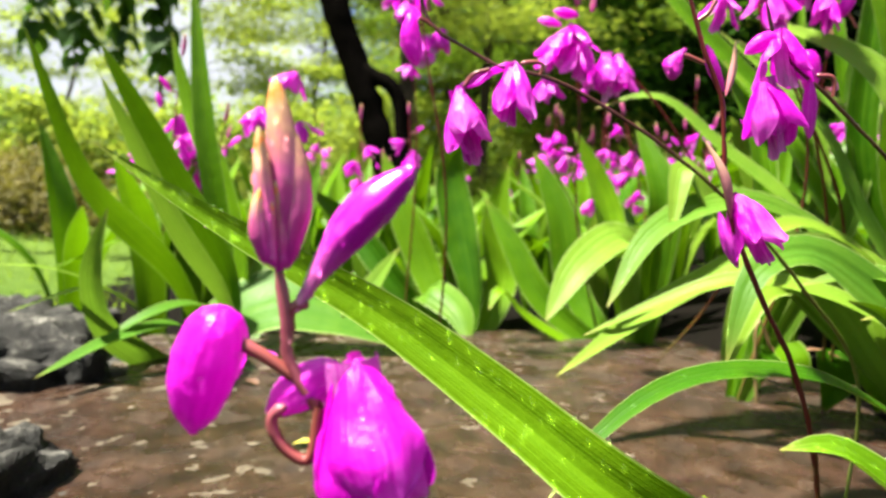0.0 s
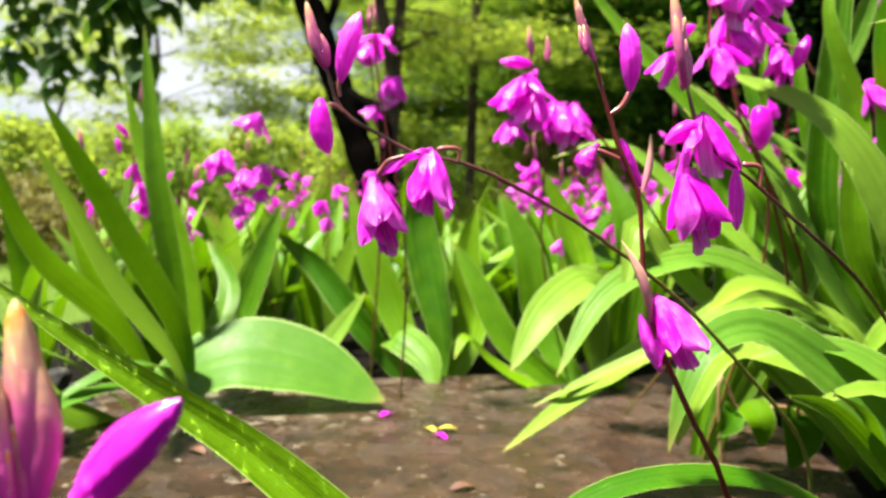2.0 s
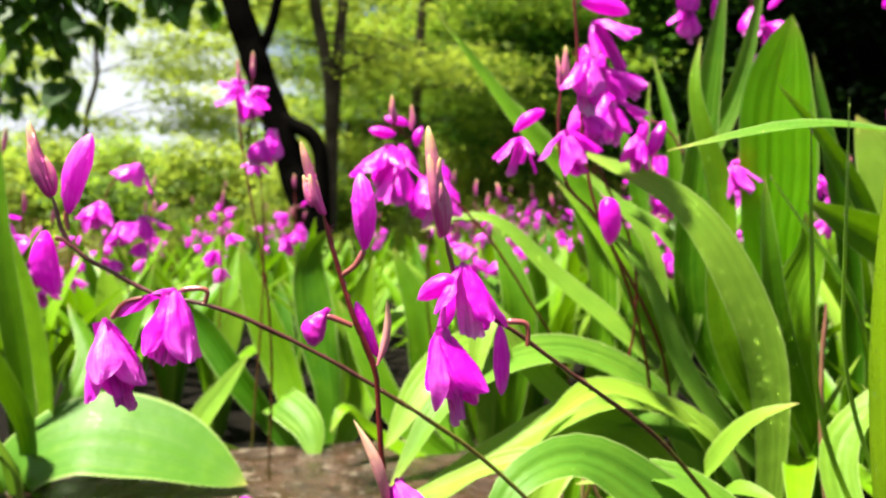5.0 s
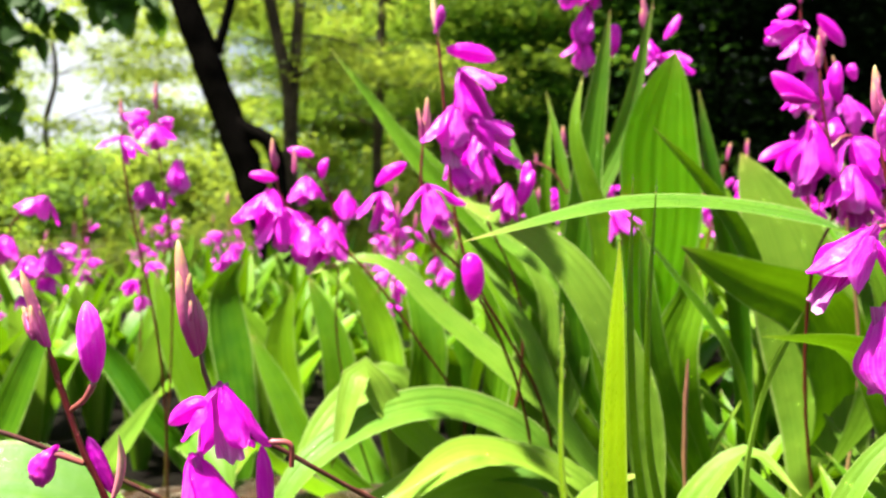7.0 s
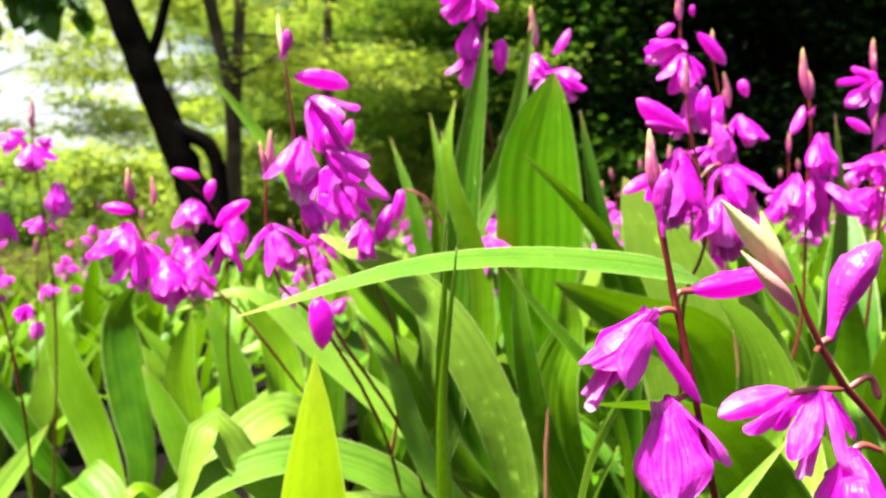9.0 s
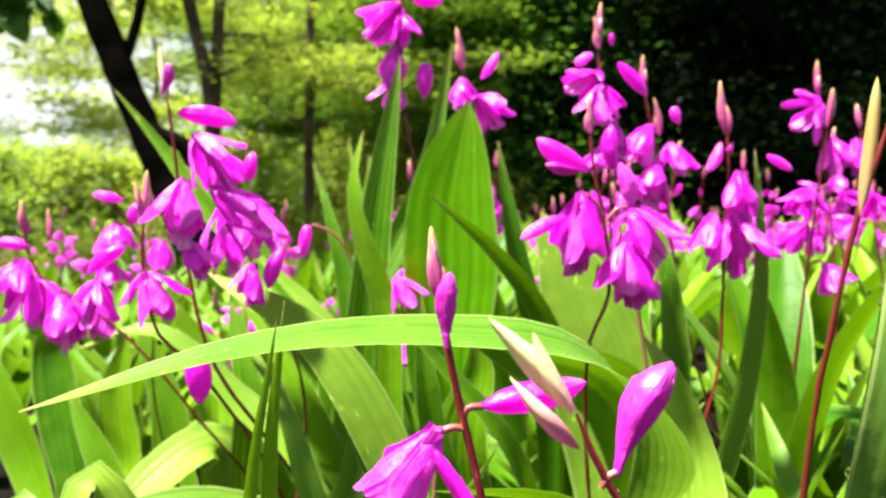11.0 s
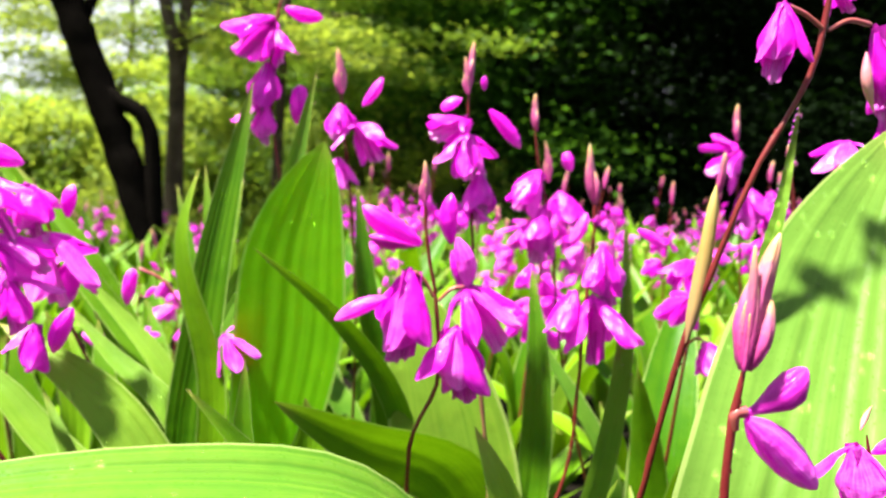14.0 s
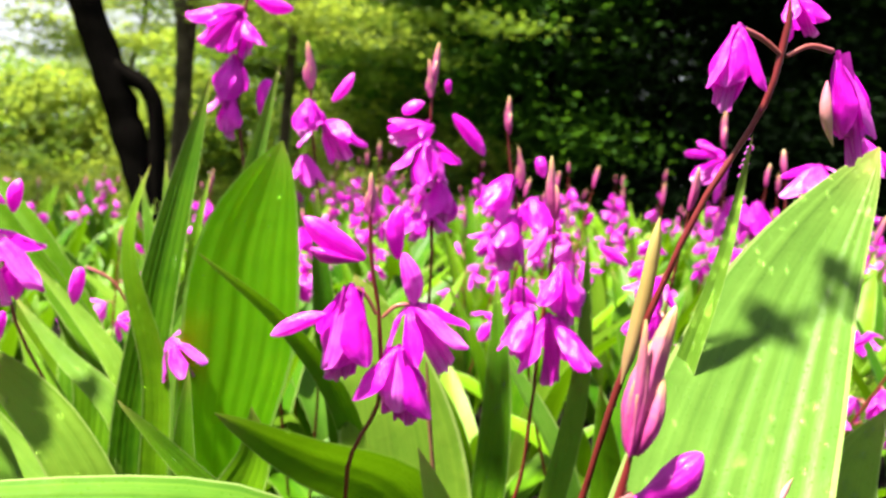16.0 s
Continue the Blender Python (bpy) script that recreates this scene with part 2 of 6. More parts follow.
CROWN_MID = crown_leaf_material("crown_mid", (0.0182, 0.0572, 0.0052), (0.078, 0.156, 0.013), (0.2184, 0.364, 0.0208), 0.42)
# shade of the woods is painted into the next two leaf colours
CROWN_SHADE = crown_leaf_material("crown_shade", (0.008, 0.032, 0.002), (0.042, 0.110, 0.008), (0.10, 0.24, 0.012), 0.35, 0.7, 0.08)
CROWN_DEEP_SHADE = crown_leaf_material("crown_deep_shade", (0.0009, 0.0034, 0.0008), (0.0040, 0.0120, 0.0020), (0.010, 0.027, 0.003), 0.2, 0.8, 0.05)
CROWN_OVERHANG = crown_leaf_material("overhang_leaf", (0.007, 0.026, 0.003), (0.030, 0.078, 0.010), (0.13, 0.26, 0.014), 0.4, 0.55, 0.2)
CROWN_SHRUB = crown_leaf_material("shrub_leaf", (0.052, 0.052, 0.0104), (0.156, 0.1248, 0.0312), (0.26, 0.234, 0.0312), 0.3)


def stone_slab_material():
    """Wet brown stone, mottled and pitted, with clustered pale lichen blotches."""
    m, n, l, b = material("wet_brown_stone", 0.3, 0.45)
    big = noise_tex(n, l, 6.0, 5.0)
    mid = noise_tex(n, l, 34.0, 5.0, rough=0.65)
    fine = noise_tex(n, l, 230.0, 6.0, rough=0.8)
    r = ramp(n, [(0.40, (0.010, 0.0038, 0.0022)), (0.49, (0.026, 0.0115, 0.0062)), (0.57, (0.050, 0.0230, 0.0130)), (0.68, (0.105, 0.064, 0.042))])
    grain = math_node(n, l, "MULTIPLY_ADD", fine.outputs["Fac"], 0.28, math_node(n, l, "MULTIPLY_ADD", mid.outputs["Fac"], 0.54, math_node(n, l, "MULTIPLY", big.outputs["Fac"], 0.22)))
    l.new(grain, r.inputs["Fac"])
    co = n.new("ShaderNodeTexCoord")
    sep = n.new("ShaderNodeSeparateXYZ")
    l.new(co.outputs["Object"], sep.inputs[0])
    area = noise_tex(n, l, 5.0, 3.0)
    blot = noise_tex(n, l, 46.0, 4.0, rough=0.5)
    # lichen grows thickest along the far and the lawn-side margin
    margin = math_node(n, l, "MULTIPLY_ADD", sep.outputs["X"], -0.16, math_node(n, l, "MULTIPLY_ADD", sep.outputs["Y"], 0.16, math_node(n, l, "MULTIPLY", area.outputs["Fac"], 0.22)))
    lichen = math_node(n, l, "GREATER_THAN", math_node(n, l, "ADD", blot.outputs["Fac"], margin), 0.765)
    col = mix_rgb(n, l, r.outputs["Color"], (0.20, 0.165, 0.115), math_node(n, l, "MULTIPLY", lichen, math_node(n, l, "MULTIPLY_ADD", fine.outputs["Fac"], 0.9, 0.15)))
    tint = noise_tex(n, l, 9.0, 3.0)
    col = mix_rgb(n, l, col, (0.050, 0.036, 0.012), math_node(n, l, "MULTIPLY", math_node(n, l, "SUBTRACT", tint.outputs["Fac"], 0.35), 0.5))
    l.new(col, b.inputs["Base Color"])
    wet = noise_tex(n, l, 26.0, 5.0)
    l.new(math_node(n, l, "MULTIPLY_ADD", wet.outputs["Fac"], 1.0, math_node(n, l, "MULTIPLY_ADD", lichen, 0.25, -0.24)), b.inputs["Roughness"])
    bump(n, l, math_node(n, l, "MULTIPLY_ADD", lichen, 0.12, math_node(n, l, "MULTIPLY_ADD", fine.outputs["Fac"], 0.4, math_node(n, l, "MULTIPLY_ADD", mid.outputs["Fac"], 0.9, math_node(n, l, "MULTIPLY", big.outputs["Fac"], 2.0)))), 1.0, 0.013, b.inputs["Normal"])
    return m


def pitted_rock_material():
    """Black pitted rock with pale mottling; light from above is painted whitish on its upper faces."""
    m, n, l, b = material("lava_rock", 0.65, 0.25)
    mid = noise_tex(n, l, 26.0, 5.0, rough=0.65)
    fine = noise_tex(n, l, 120.0, 5.0, rough=0.7)
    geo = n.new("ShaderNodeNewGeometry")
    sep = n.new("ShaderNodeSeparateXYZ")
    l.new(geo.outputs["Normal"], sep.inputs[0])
    # upward faces are coloured paler, as if lit from above
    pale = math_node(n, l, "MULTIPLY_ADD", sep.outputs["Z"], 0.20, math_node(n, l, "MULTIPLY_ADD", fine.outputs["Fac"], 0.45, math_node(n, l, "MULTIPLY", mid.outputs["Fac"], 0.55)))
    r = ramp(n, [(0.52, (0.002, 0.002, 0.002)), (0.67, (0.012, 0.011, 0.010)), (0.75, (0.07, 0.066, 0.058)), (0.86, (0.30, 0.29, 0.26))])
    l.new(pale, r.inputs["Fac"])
    l.new(r.outputs["Color"], b.inputs["Base Color"])
    bump(n, l, math_node(n, l, "MULTIPLY_ADD", mid.outputs["Fac"], 2.0, fine.outputs["Fac"]), 0.9, 0.01, b.inputs["Normal"])
    return m


def ground_material():
    """Soil in the flower bed, its colour darkened for plant shade; mown grass and leaf litter beyond it."""
    m, n, l, b = material("ground_cover", 0.95, 0.06)
    co = n.new("ShaderNodeTexCoord")
    big = noise_tex(n, l, 0.7, 5.0)
    fine = noise_tex(n, l, 45.0, 7.0, rough=0.7)
    grass = ramp(n, [(0.3, (0.026, 0.0572, 0.0078)), (0.7, (0.0832, 0.13, 0.0208))])
    l.new(math_node(n, l, "MULTIPLY_ADD", fine.outputs["Fac"], 0.6, math_node(n, l, "MULTIPLY", big.outputs["Fac"], 0.45)), grass.inputs["Fac"])
    # near-black soil: the shade between plants is put into its colour
    soil = ramp(n, [(0.3, (0.0012, 0.0009, 0.0006)), (0.8, (0.0060, 0.0042, 0.0026))])
    l.new(fine.outputs["Fac"], soil.inputs["Fac"])
    sep = n.new("ShaderNodeSeparateXYZ")
    l.new(co.outputs["Object"], sep.inputs[0])
    edge = math_node(n, l, "MULTIPLY_ADD", big.outputs["Fac"], 1.2, sep.outputs["X"])
    lawn = math_node(n, l, "LESS_THAN", edge, -0.55)
    far = math_node(n, l, "GREATER_THAN", math_node(n, l, "MULTIPLY_ADD", big.outputs["Fac"], 1.5, sep.outputs["Y"]), 6.5)
    l.new(mix_rgb(n, l, soil.outputs["Color"], grass.outputs["Color"], math_node(n, l, "MAXIMUM", lawn, far)), b.inputs["Base Color"])
    bump(n, l, fine.outputs["Fac"], 0.8, 0.02, b.inputs["Normal"])
    return m


SLAB = stone_slab_material()
ROCK = pitted_rock_material()
GROUND = ground_material()


# ---------------------------------------------------------------- mesh helpers
def part(name, me, mat, parent=None, label=""):
    ob = new(name, me)
    if mat and not me.materials:
        me.materials.append(mat)
    if parent:
        ob.parent = parent
    if label:
        ob["label"] = label
    return ob


def thing(name, at, label, category, group=""):
    ob = new(name)
    ob.empty_display_size = 0.05
    ob.location = at
    return tagged(ob, label, category, group)


def grid_mesh(name, rows, cols, at, uv_at=None, smooth=True, wrap=False):
    """A mesh of rows x cols points given by at(i, j), with UVs across and along."""
    verts = [at(i, j) for i in range(rows) for j in range(cols)]
    faces, uvs = [], []
    span = cols if wrap else cols - 1
    for i in range(rows - 1):
        for j in range(span):
            k = (j + 1) % cols
            faces.append((i * cols + j, i * cols + k, (i + 1) * cols + k, (i + 1) * cols + j))
            u0, u1, v0, v1 = j / span, (j + 1) / span, i / (rows - 1), (i + 1) / (rows - 1)
            uvs += [u0, v0, u1, v0, u1, v1, u0, v1]
    me = bpy.data.meshes.new(name)
    me.from_pydata(verts, [], faces)
    layer = me.uv_layers.new(name="UVMap")
    layer.data.foreach_set("uv", uvs)
    if smooth:
        me.shade_smooth()
    return me


def blade_width(t, broad):
    """Outline of a lance-shaped leaf: sheathing foot, broad belly, drawn-out tip."""
    belly = math.sin(math.pi * min(1.0, t ** broad)) ** 0.8 if t < 1 else 0.0
    foot = 0.30 * max(0.0, 1 - t / 0.35)
    return max(0.012, min(1.0, belly + foot))


def smooth_line(points, steps):
    """Places on a smooth line through points, steps to each stretch; even where stretches differ in length."""
    pts = [Vector(p) for p in points]
    n = len(pts)
    d = [max(1e-5, (pts[k + 1] - pts[k]).length) for k in range(n - 1)]
    tan = []
    for k in range(n):
        if k == 0:
            tan.append((pts[1] - pts[0]) / d[0])
        elif k == n - 1:
            tan.append((pts[-1] - pts[-2]) / d[-1])
        else:
            u, v = (pts[k] - pts[k - 1]) / d[k - 1], (pts[k + 1] - pts[k]) / d[k]
            tan.append((u * d[k] + v * d[k - 1]) / (d[k] + d[k - 1]))
    line = []
    for k in range(n - 1):
        for q in range(steps):
            t = q / steps
            h1, h2 = 2 * t ** 3 - 3 * t * t + 1, t ** 3 - 2 * t * t + t
            line.append(pts[k] * h1 + tan[k] * (h2 * d[k]) + pts[k + 1] * (1 - h1) + tan[k + 1] * ((t ** 3 - t * t) * d[k]))
    line.append(pts[-1])
    return line


def arc(points, count=48):
    """The same line as count + 1 evenly spaced places."""
    line = smooth_line(points, 16)
    far = [0.0]
    for u, v in zip(line, line[1:]):
        far.append(far[-1] + (v - u).length)
    cols = [np.interp(np.linspace(0, far[-1], count + 1), far, [p[c] for p in line]) for c in range(3)]
    return [Vector((cols[0][k], cols[1][k], cols[2][k])) for k in range(count + 1)]


def blade_mesh(points, width, face=(0, -1, 0.3), twist=0.0, fold=0.25, pleats=5, broad=1.2, rows=30, cols=29, wave=0.02):
    """A leaf blade along a line. face: the way its upper side looks; fold: how far it is keeled."""
    face = Vector(face).normalized()
    line = arc(points, rows - 1)
    phase = (line[0].x * 91 + line[-1].z * 57) % 6.28
    sides = []
    for k in range(rows):
        tan = (line[min(rows - 1, k + 1)] - line[max(0, k - 1)]).normalized()
        side = tan.cross(face)
        if side.length < 0.25 and sides:
            side = sides[-1][0]
        side = (side - tan * side.dot(tan)).normalized()
        if sides and side.dot(sides[-1][0]) < 0:
            side = -side
        sides.append((side, tan))

    def at(i, j):
        t = i / (rows - 1)
        side, tan = sides[i]
        side = Matrix.Rotation(twist * t, 3, tan) @ side
        up = side.cross(tan)
        s = 2 * j / (cols - 1) - 1
        full = blade_width(t, broad)
        w = width * 0.5 * full
        rib = math.cos(s * math.pi * (pleats + 1.2 * math.sin(phase)) + 2.0 * math.sin(2.6 * s + phase) + 0.8 * noise.noise((t * 3, s, phase)))
        lift = fold * w * abs(s) ** 1.4 + 0.011 * min(width, 0.05) * rib * full * (0.55 + 1.1 * noise.noise((s * 4, t * 2, phase)))
        rim = wave * width * math.sin(9 * t + phase + 2 * s) * s * s * full
        return line[i] + side * (s * w) + up * (lift + rim)

    return grid_mesh("leaf", rows, cols, at)


def tube_mesh(name, points, radii, sides=8, bump_at=0.0):
    """A round stem through points; radii at its foot and its end."""
    path = arc(points, max(18, 6 * (len(points) - 1)))
    count = len(path)

    def at(i, j):
        tan = (path[min(count - 1, i + 1)] - path[max(0, i - 1)]).normalized()
        side = tan.cross(Vector((0.2, 1, 0.1))).normalized()
        up = side.cross(tan)
        f = i / (count - 1)
        r = radii[0] + (radii[1] - radii[0]) * f
        r *= 1 + bump_at * noise.noise((i * 0.9, j * 0.3, points[0][0] * 50))
        if i == count - 1:
            r *= 0.3
        ang = 2 * math.pi * j / sides
        return path[i] + (side * math.cos(ang) + up * math.sin(ang)) * r

    return grid_mesh(name, count, sides, at, wrap=True)


def frame_along(a, b, spin=0.0):
    """A pose at a whose z runs to b, turned by spin radians."""
    d = (Vector(b) - Vector(a)).normalized()
    q = d.to_track_quat("Z", "Y").to_matrix().to_4x4()
    return Matrix.Translation(a) @ q @ Matrix.Rotation(spin, 4, "Z")


def bud_mesh(width=0.30, sharp=1.0, ribs=3, curve=0.06, skew=1.1):
    """A closed bud of unit length along z, with the seams of its folded tepals."""
    def at(i, j):
        t = i / 14
        if sharp > 1.15:
            r = width * 0.5 * math.sin(math.pi * min(1, t * 0.93 + 0.045)) ** (0.75 * sharp) * (1.12 - 0.35 * t)
        else:
            r = width * 0.5 * (0.12 + 0.88 * (1 - abs(2 * t ** skew - 1) ** 2.5) ** 0.62) * (1 - max(0.0, t - 0.9) * 6) * (1 if t > 0.12 else 0.4 + 5 * t)
        ang = 2 * math.pi * j / 18
        r *= 1 - 0.22 * abs(math.cos(ang * ribs * 0.5 + 1.6 * t)) ** 8
        return Vector((r * math.cos(ang) + curve * math.sin(math.pi * t), r * math.sin(ang), t))
    return grid_mesh("bud", 15, 18, at, wrap=True)


def folded_bud_mesh(ts, rs, bend=0.03, lap=0.16):
    """A bud of unit length: three overlapping tepals with creases, radii rs at the heights ts."""
    def at(i, j):
        t, ang = i / 22, 2 * math.pi * j / 30
        u = (ang * 1.5 / math.pi + 0.25 * t) % 1.0
        r = float(np.interp(t, ts, rs)) * (0.92 + lap * (u - 0.15) - 0.12 * (u > 0.93) + 0.08 * noise.noise((3 * t + bend * 40, 2.5 * math.cos(ang), 2.5 * math.sin(ang))))
        return Vector((r * math.cos(ang) + bend * math.sin(math.pi * t), r * math.sin(ang), t))
    return grid_mesh("bud", 23, 30, at, wrap=True)


def tepal_mesh(width, open_, curl, cup, twist=0.0, rows=17, cols=13):
    """One blunt, cupped tepal of unit length that leaves the axis z by open_ and curls outward by curl."""
    line, p, ang = [], Vector((0.03, 0, 0)), open_ * 1.5
    for i in range(rows):
        line.append((p.copy(), ang))
        t = i / (rows - 1)
        ang = open_ * (1.55 - 1.35 * t) + curl * max(0.0, t - 0.5) * 2.0
        p = p + Vector((math.sin(ang), 0, math.cos(ang))) / (rows - 1)

    def at(i, j):
        t = i / (rows - 1)
        q, a = line[i]
        s = 2 * j / (cols - 1) - 1
        grow = min(1.0, 0.20 + 0.80 * (t / 0.58) ** 0.9)
        blunt = math.sqrt(max(0.0, 1 - max(0.0, (t - 0.58) / 0.42) ** 2.2))
        w = width * 0.5 * max(0.10, grow * blunt)
        out = Vector((math.cos(a), 0, -math.sin(a)))
        side = Vector((0, math.cos(twist * t), math.sin(twist * t)))
        edge = 0.030 * noise.noise((t * 4 + width * 9, s * 2.2, open_ * 7)) + 0.024 * math.sin(9 * t + 5 * s + 8 * width) * s * s
        edge += t * (0.010 * math.cos(7.5 * s + 4 * open_) - 0.022 * math.exp(-(s / 0.16) ** 2) + 0.02 * noise.noise((t * 7, s * 5, width * 20)))
        w *= 1 + 0.10 * noise.noise((t * 5, 3.0 * (s > 0), width * 31 + open_))
        return q + side * (s * w) - out * (cup * w * s * s) + out * edge
    return grid_mesh("petal", rows, cols, at)


def lip_mesh():
    """The frilled, trough-shaped lip of unit length."""
    def at(i, j):
        t = i / 11
        s = 2 * j / 12 - 1
        ang = s * (1.9 - 0.75 * t)
        r = 0.105 + 0.05 * t + 0.055 * t * t * math.sin(8 * s + 4 * t)
        z = 0.88 * t - 0.08 * abs(s) * t + 0.02 * math.sin(26 * s) * t * t
        return Vector((-r * math.cos(ang) + 0.06, r * math.sin(ang), z))
    return grid_mesh("lip", 12, 13, at)


def joined(name, pieces):
    """One mesh out of (mesh, pose) pairs, keeping UVs and material slots."""
    verts, faces, uvs, slots, mats = [], [], [], [], []
    for me, m in pieces:
        base = len(verts)
        verts += [m @ v.co for v in me.vertices]
        mat = me.materials[0]
        if mat not in mats:
            mats.append(mat)
        for p in me.polygons:
            faces.append([base + k for k in p.vertices])
            slots.append(mats.index(mat))
            for li in p.loop_indices:
                uvs += me.uv_layers[0].data[li].uv[:]
    out = bpy.data.meshes.new(name)
    out.from_pydata(verts, [], faces)
    out.uv_layers.new(name="UVMap").data.foreach_set("uv", uvs)
    for mat in mats:
        out.materials.append(mat)
    out.polygons.foreach_set("material_index", slots)
    out.shade_smooth()
    return out


def with_mat(me, mat):
    me.materials.append(mat)
    return me


# meshes shared by all flowers: unit length, opened by various degrees
TEPALS = {
    "bell": [with_mat(tepal_mesh(w, o, c, k, tw), PETAL) for w, o, c, k, tw in ((0.68, 0.33, -0.25, 0.56, 0.1), (0.58, 0.40, 0.1, 0.50, -0.1), (0.64, 0.30, -0.35, 0.58, 0.15))],
    "open": [with_mat(tepal_mesh(w, o, c, k, tw), PETAL) for w, o, c, k, tw in ((0.46, 0.50, 0.2, 0.5, 0.25), (0.50, 0.62, 0.4, 0.45, -0.2), (0.44, 0.42, 0.1, 0.5, 0.1))],
    "wide": [with_mat(tepal_mesh(w, o, c, k, tw), PETAL) for w, o, c, k, tw in ((0.40, 0.78, 0.4, 0.35, 0.3), (0.46, 0.66, 0.5, 0.4, -0.3), (0.38, 0.92, 0.3, 0.35, 0.2))],
}
LIP_ME = with_mat(lip_mesh(), LIP)
BUD_ME = {"bud": with_mat(folded_bud_mesh((0, 0.06, 0.2, 0.42, 0.66, 0.85, 0.95, 1.0), (0.03, 0.06, 0.115, 0.152, 0.150, 0.105, 0.055, 0.012), 0.05), PETAL), "fat": with_mat(folded_bud_mesh((0, 0.05, 0.16, 0.4, 0.62, 0.82, 0.94, 1.0), (0.05, 0.15, 0.215, 0.25, 0.235, 0.165, 0.075, 0.012)), PETAL), "deep": with_mat(folded_bud_mesh((0, 0.15, 0.32, 0.52, 0.72, 0.88, 0.96, 1.0), (0.035, 0.055, 0.105, 0.165, 0.172, 0.115, 0.06, 0.012), 0.07, 0.2), PETAL_DARK),
"bract": with_mat(bud_mesh(0.15, 1.3, 2, 0.10), BRACT),
          "pale": with_mat(bud_mesh(0.24, 1.2, 2, 0.05), BRACT_PALE), "sheath": with_mat(bud_mesh(0.10, 0.7, 2, 0.03), SHEATH)}
core = with_mat(folded_bud_mesh((0, 0.08, 0.28, 0.48, 0.68, 0.84, 0.94, 1.0), (0.030, 0.052, 0.076, 0.082, 0.072, 0.054, 0.034, 0.008), 0.03, 0.26), TIP_BUD)
scale_leaf = with_mat(folded_bud_mesh((0, 0.1, 0.35, 0.6, 0.85, 0.95, 1.0), (0.02, 0.046, 0.066, 0.062, 0.040, 0.024, 0.006), 0.05, 0.2), TIP_BUD)
BUD_ME["tip"] = core
BRACT_POSES = (Matrix.Translation((0.022, -0.014, -0.01)) @ Matrix.Rotation(0.03, 4, "Y") @ Matrix.Diagonal((1.15, 1.0, 0.80, 1)),
               Matrix.Translation((-0.024, 0.010, 0.0)) @ Matrix.Rotation(-0.025, 4, "Y") @ Matrix.Rotation(2.2, 4, "Z") @ Matrix.Diagonal((1, 0.9, 0.56, 1)),
               Matrix.Translation((0.0, -0.040, -0.02)) @ Matrix.Rotation(0.05, 4, "X") @ Matrix.Rotation(1.1, 4, "Z") @ Matrix.Diagonal((0.9, 0.9, 0.48, 1)))
BUD_LABEL = {"bud": "closed magenta bud", "fat": "swollen magenta bud beaded with rain", "deep": "deep magenta young bud", "tip": "pink bud tip with tan bracts",
             "bract": "pinkish pointed bract", "pale": "pale yellow-green bract", "sheath": "dry tan sheath"}
BUD_NAME = {"bud": "bud", "fat": "bud", "deep": "bud", "tip": "bud_tip", "bract": "bract", "pale": "bract", "sheath": "sheath"}
rng = random.Random(7)


def plant(at, label, group="orchids in the bed"):
    ob = thing("ground_orchid", at, label, "orchid", group)
    ob["origin"] = tuple(at)
    return ob


def add_leaf(p, points, width, mat=LEAF, **kw):
    o = Vector(p["origin"])
    return part("leaf", blade_mesh([Vector(q) - o for q in points], width, **kw), mat, p)


def add_stem(p, points, r0=0.0022, r1=0.0014, mat=STEM, name="flower_stem", label=""):
    o = Vector(p["origin"])
    return part(name, tube_mesh(name, [Vector(q) - o for q in points], (r0 * 0.85, r1 * 0.85), 8, 0.7), mat, p, label)


def add_bud(p, a, b, kind="bud", spin=0.0, fat=1.0, bracts=True):
    o = Vector(p["origin"])
    size = (Vector(b) - Vector(a)).length
    ob = part(BUD_NAME[kind], BUD_ME[kind], None, p, BUD_LABEL[kind])
    ob.matrix_local = frame_along(Vector(a) - o, Vector(b) - o, spin) @ Matrix.Diagonal((size * fat, size * fat, size, 1))
    if kind == "tip" and bracts:
        for m in BRACT_POSES:
            part("bract", scale_leaf, None, ob, "pink bract clasping the bud tip").matrix_local = m
    return ob


def add_pedicel(p, points, r=0.0011):
    o = Vector(p["origin"])
    return part("pedicel", tube_mesh("pedicel", [Vector(q) - o for q in points], (r, r * 1.3), 7), PEDICEL, p)


def add_flower(p, a, b, kind="open", spin=0.0, fat=1.0):
    """A nodding flower from its neck a to the end b of its tepals: five tepals and a lip."""
    o = Vector(p["origin"])
    size = (Vector(b) - Vector(a)).length * 1.04
    neck = part("flower", NECK, None, p, "magenta orchid flower beaded with rain")
    neck.matrix_local = frame_along(Vector(a) - o, Vector(b) - o, spin) @ Matrix.Diagonal((size * fat, size * fat, size, 1))
    stray = rng.randrange(5)
    for k in range(5):
        pet = part("petal", TEPALS[kind][k % 3], None, neck)
        lift = rng.uniform(-0.20, 0.06) + (rng.uniform(0.25, 0.55) if k == stray else 0.0)
        slim = 0.72 if k == stray else 1.0
        pet.matrix_local = Matrix.Rotation(radians(72 * k + rng.uniform(-16, 16)), 4, "Z") @ Matrix.Rotation(lift, 4, "Y") @ Matrix.Diagonal((1, slim * rng.uniform(0.85, 1.1), rng.uniform(0.78, 1.08), 1))
    lip = part("lip", LIP_ME, None, neck, "frilled deep magenta lip")
    lip.matrix_local = Matrix.Rotation(radians(36 + 72 * rng.randrange(5)), 4, "Z") @ Matrix.Diagonal((1.2, 1.2, 1.30 if kind == "bell" else 1.12, 1))
    return neck


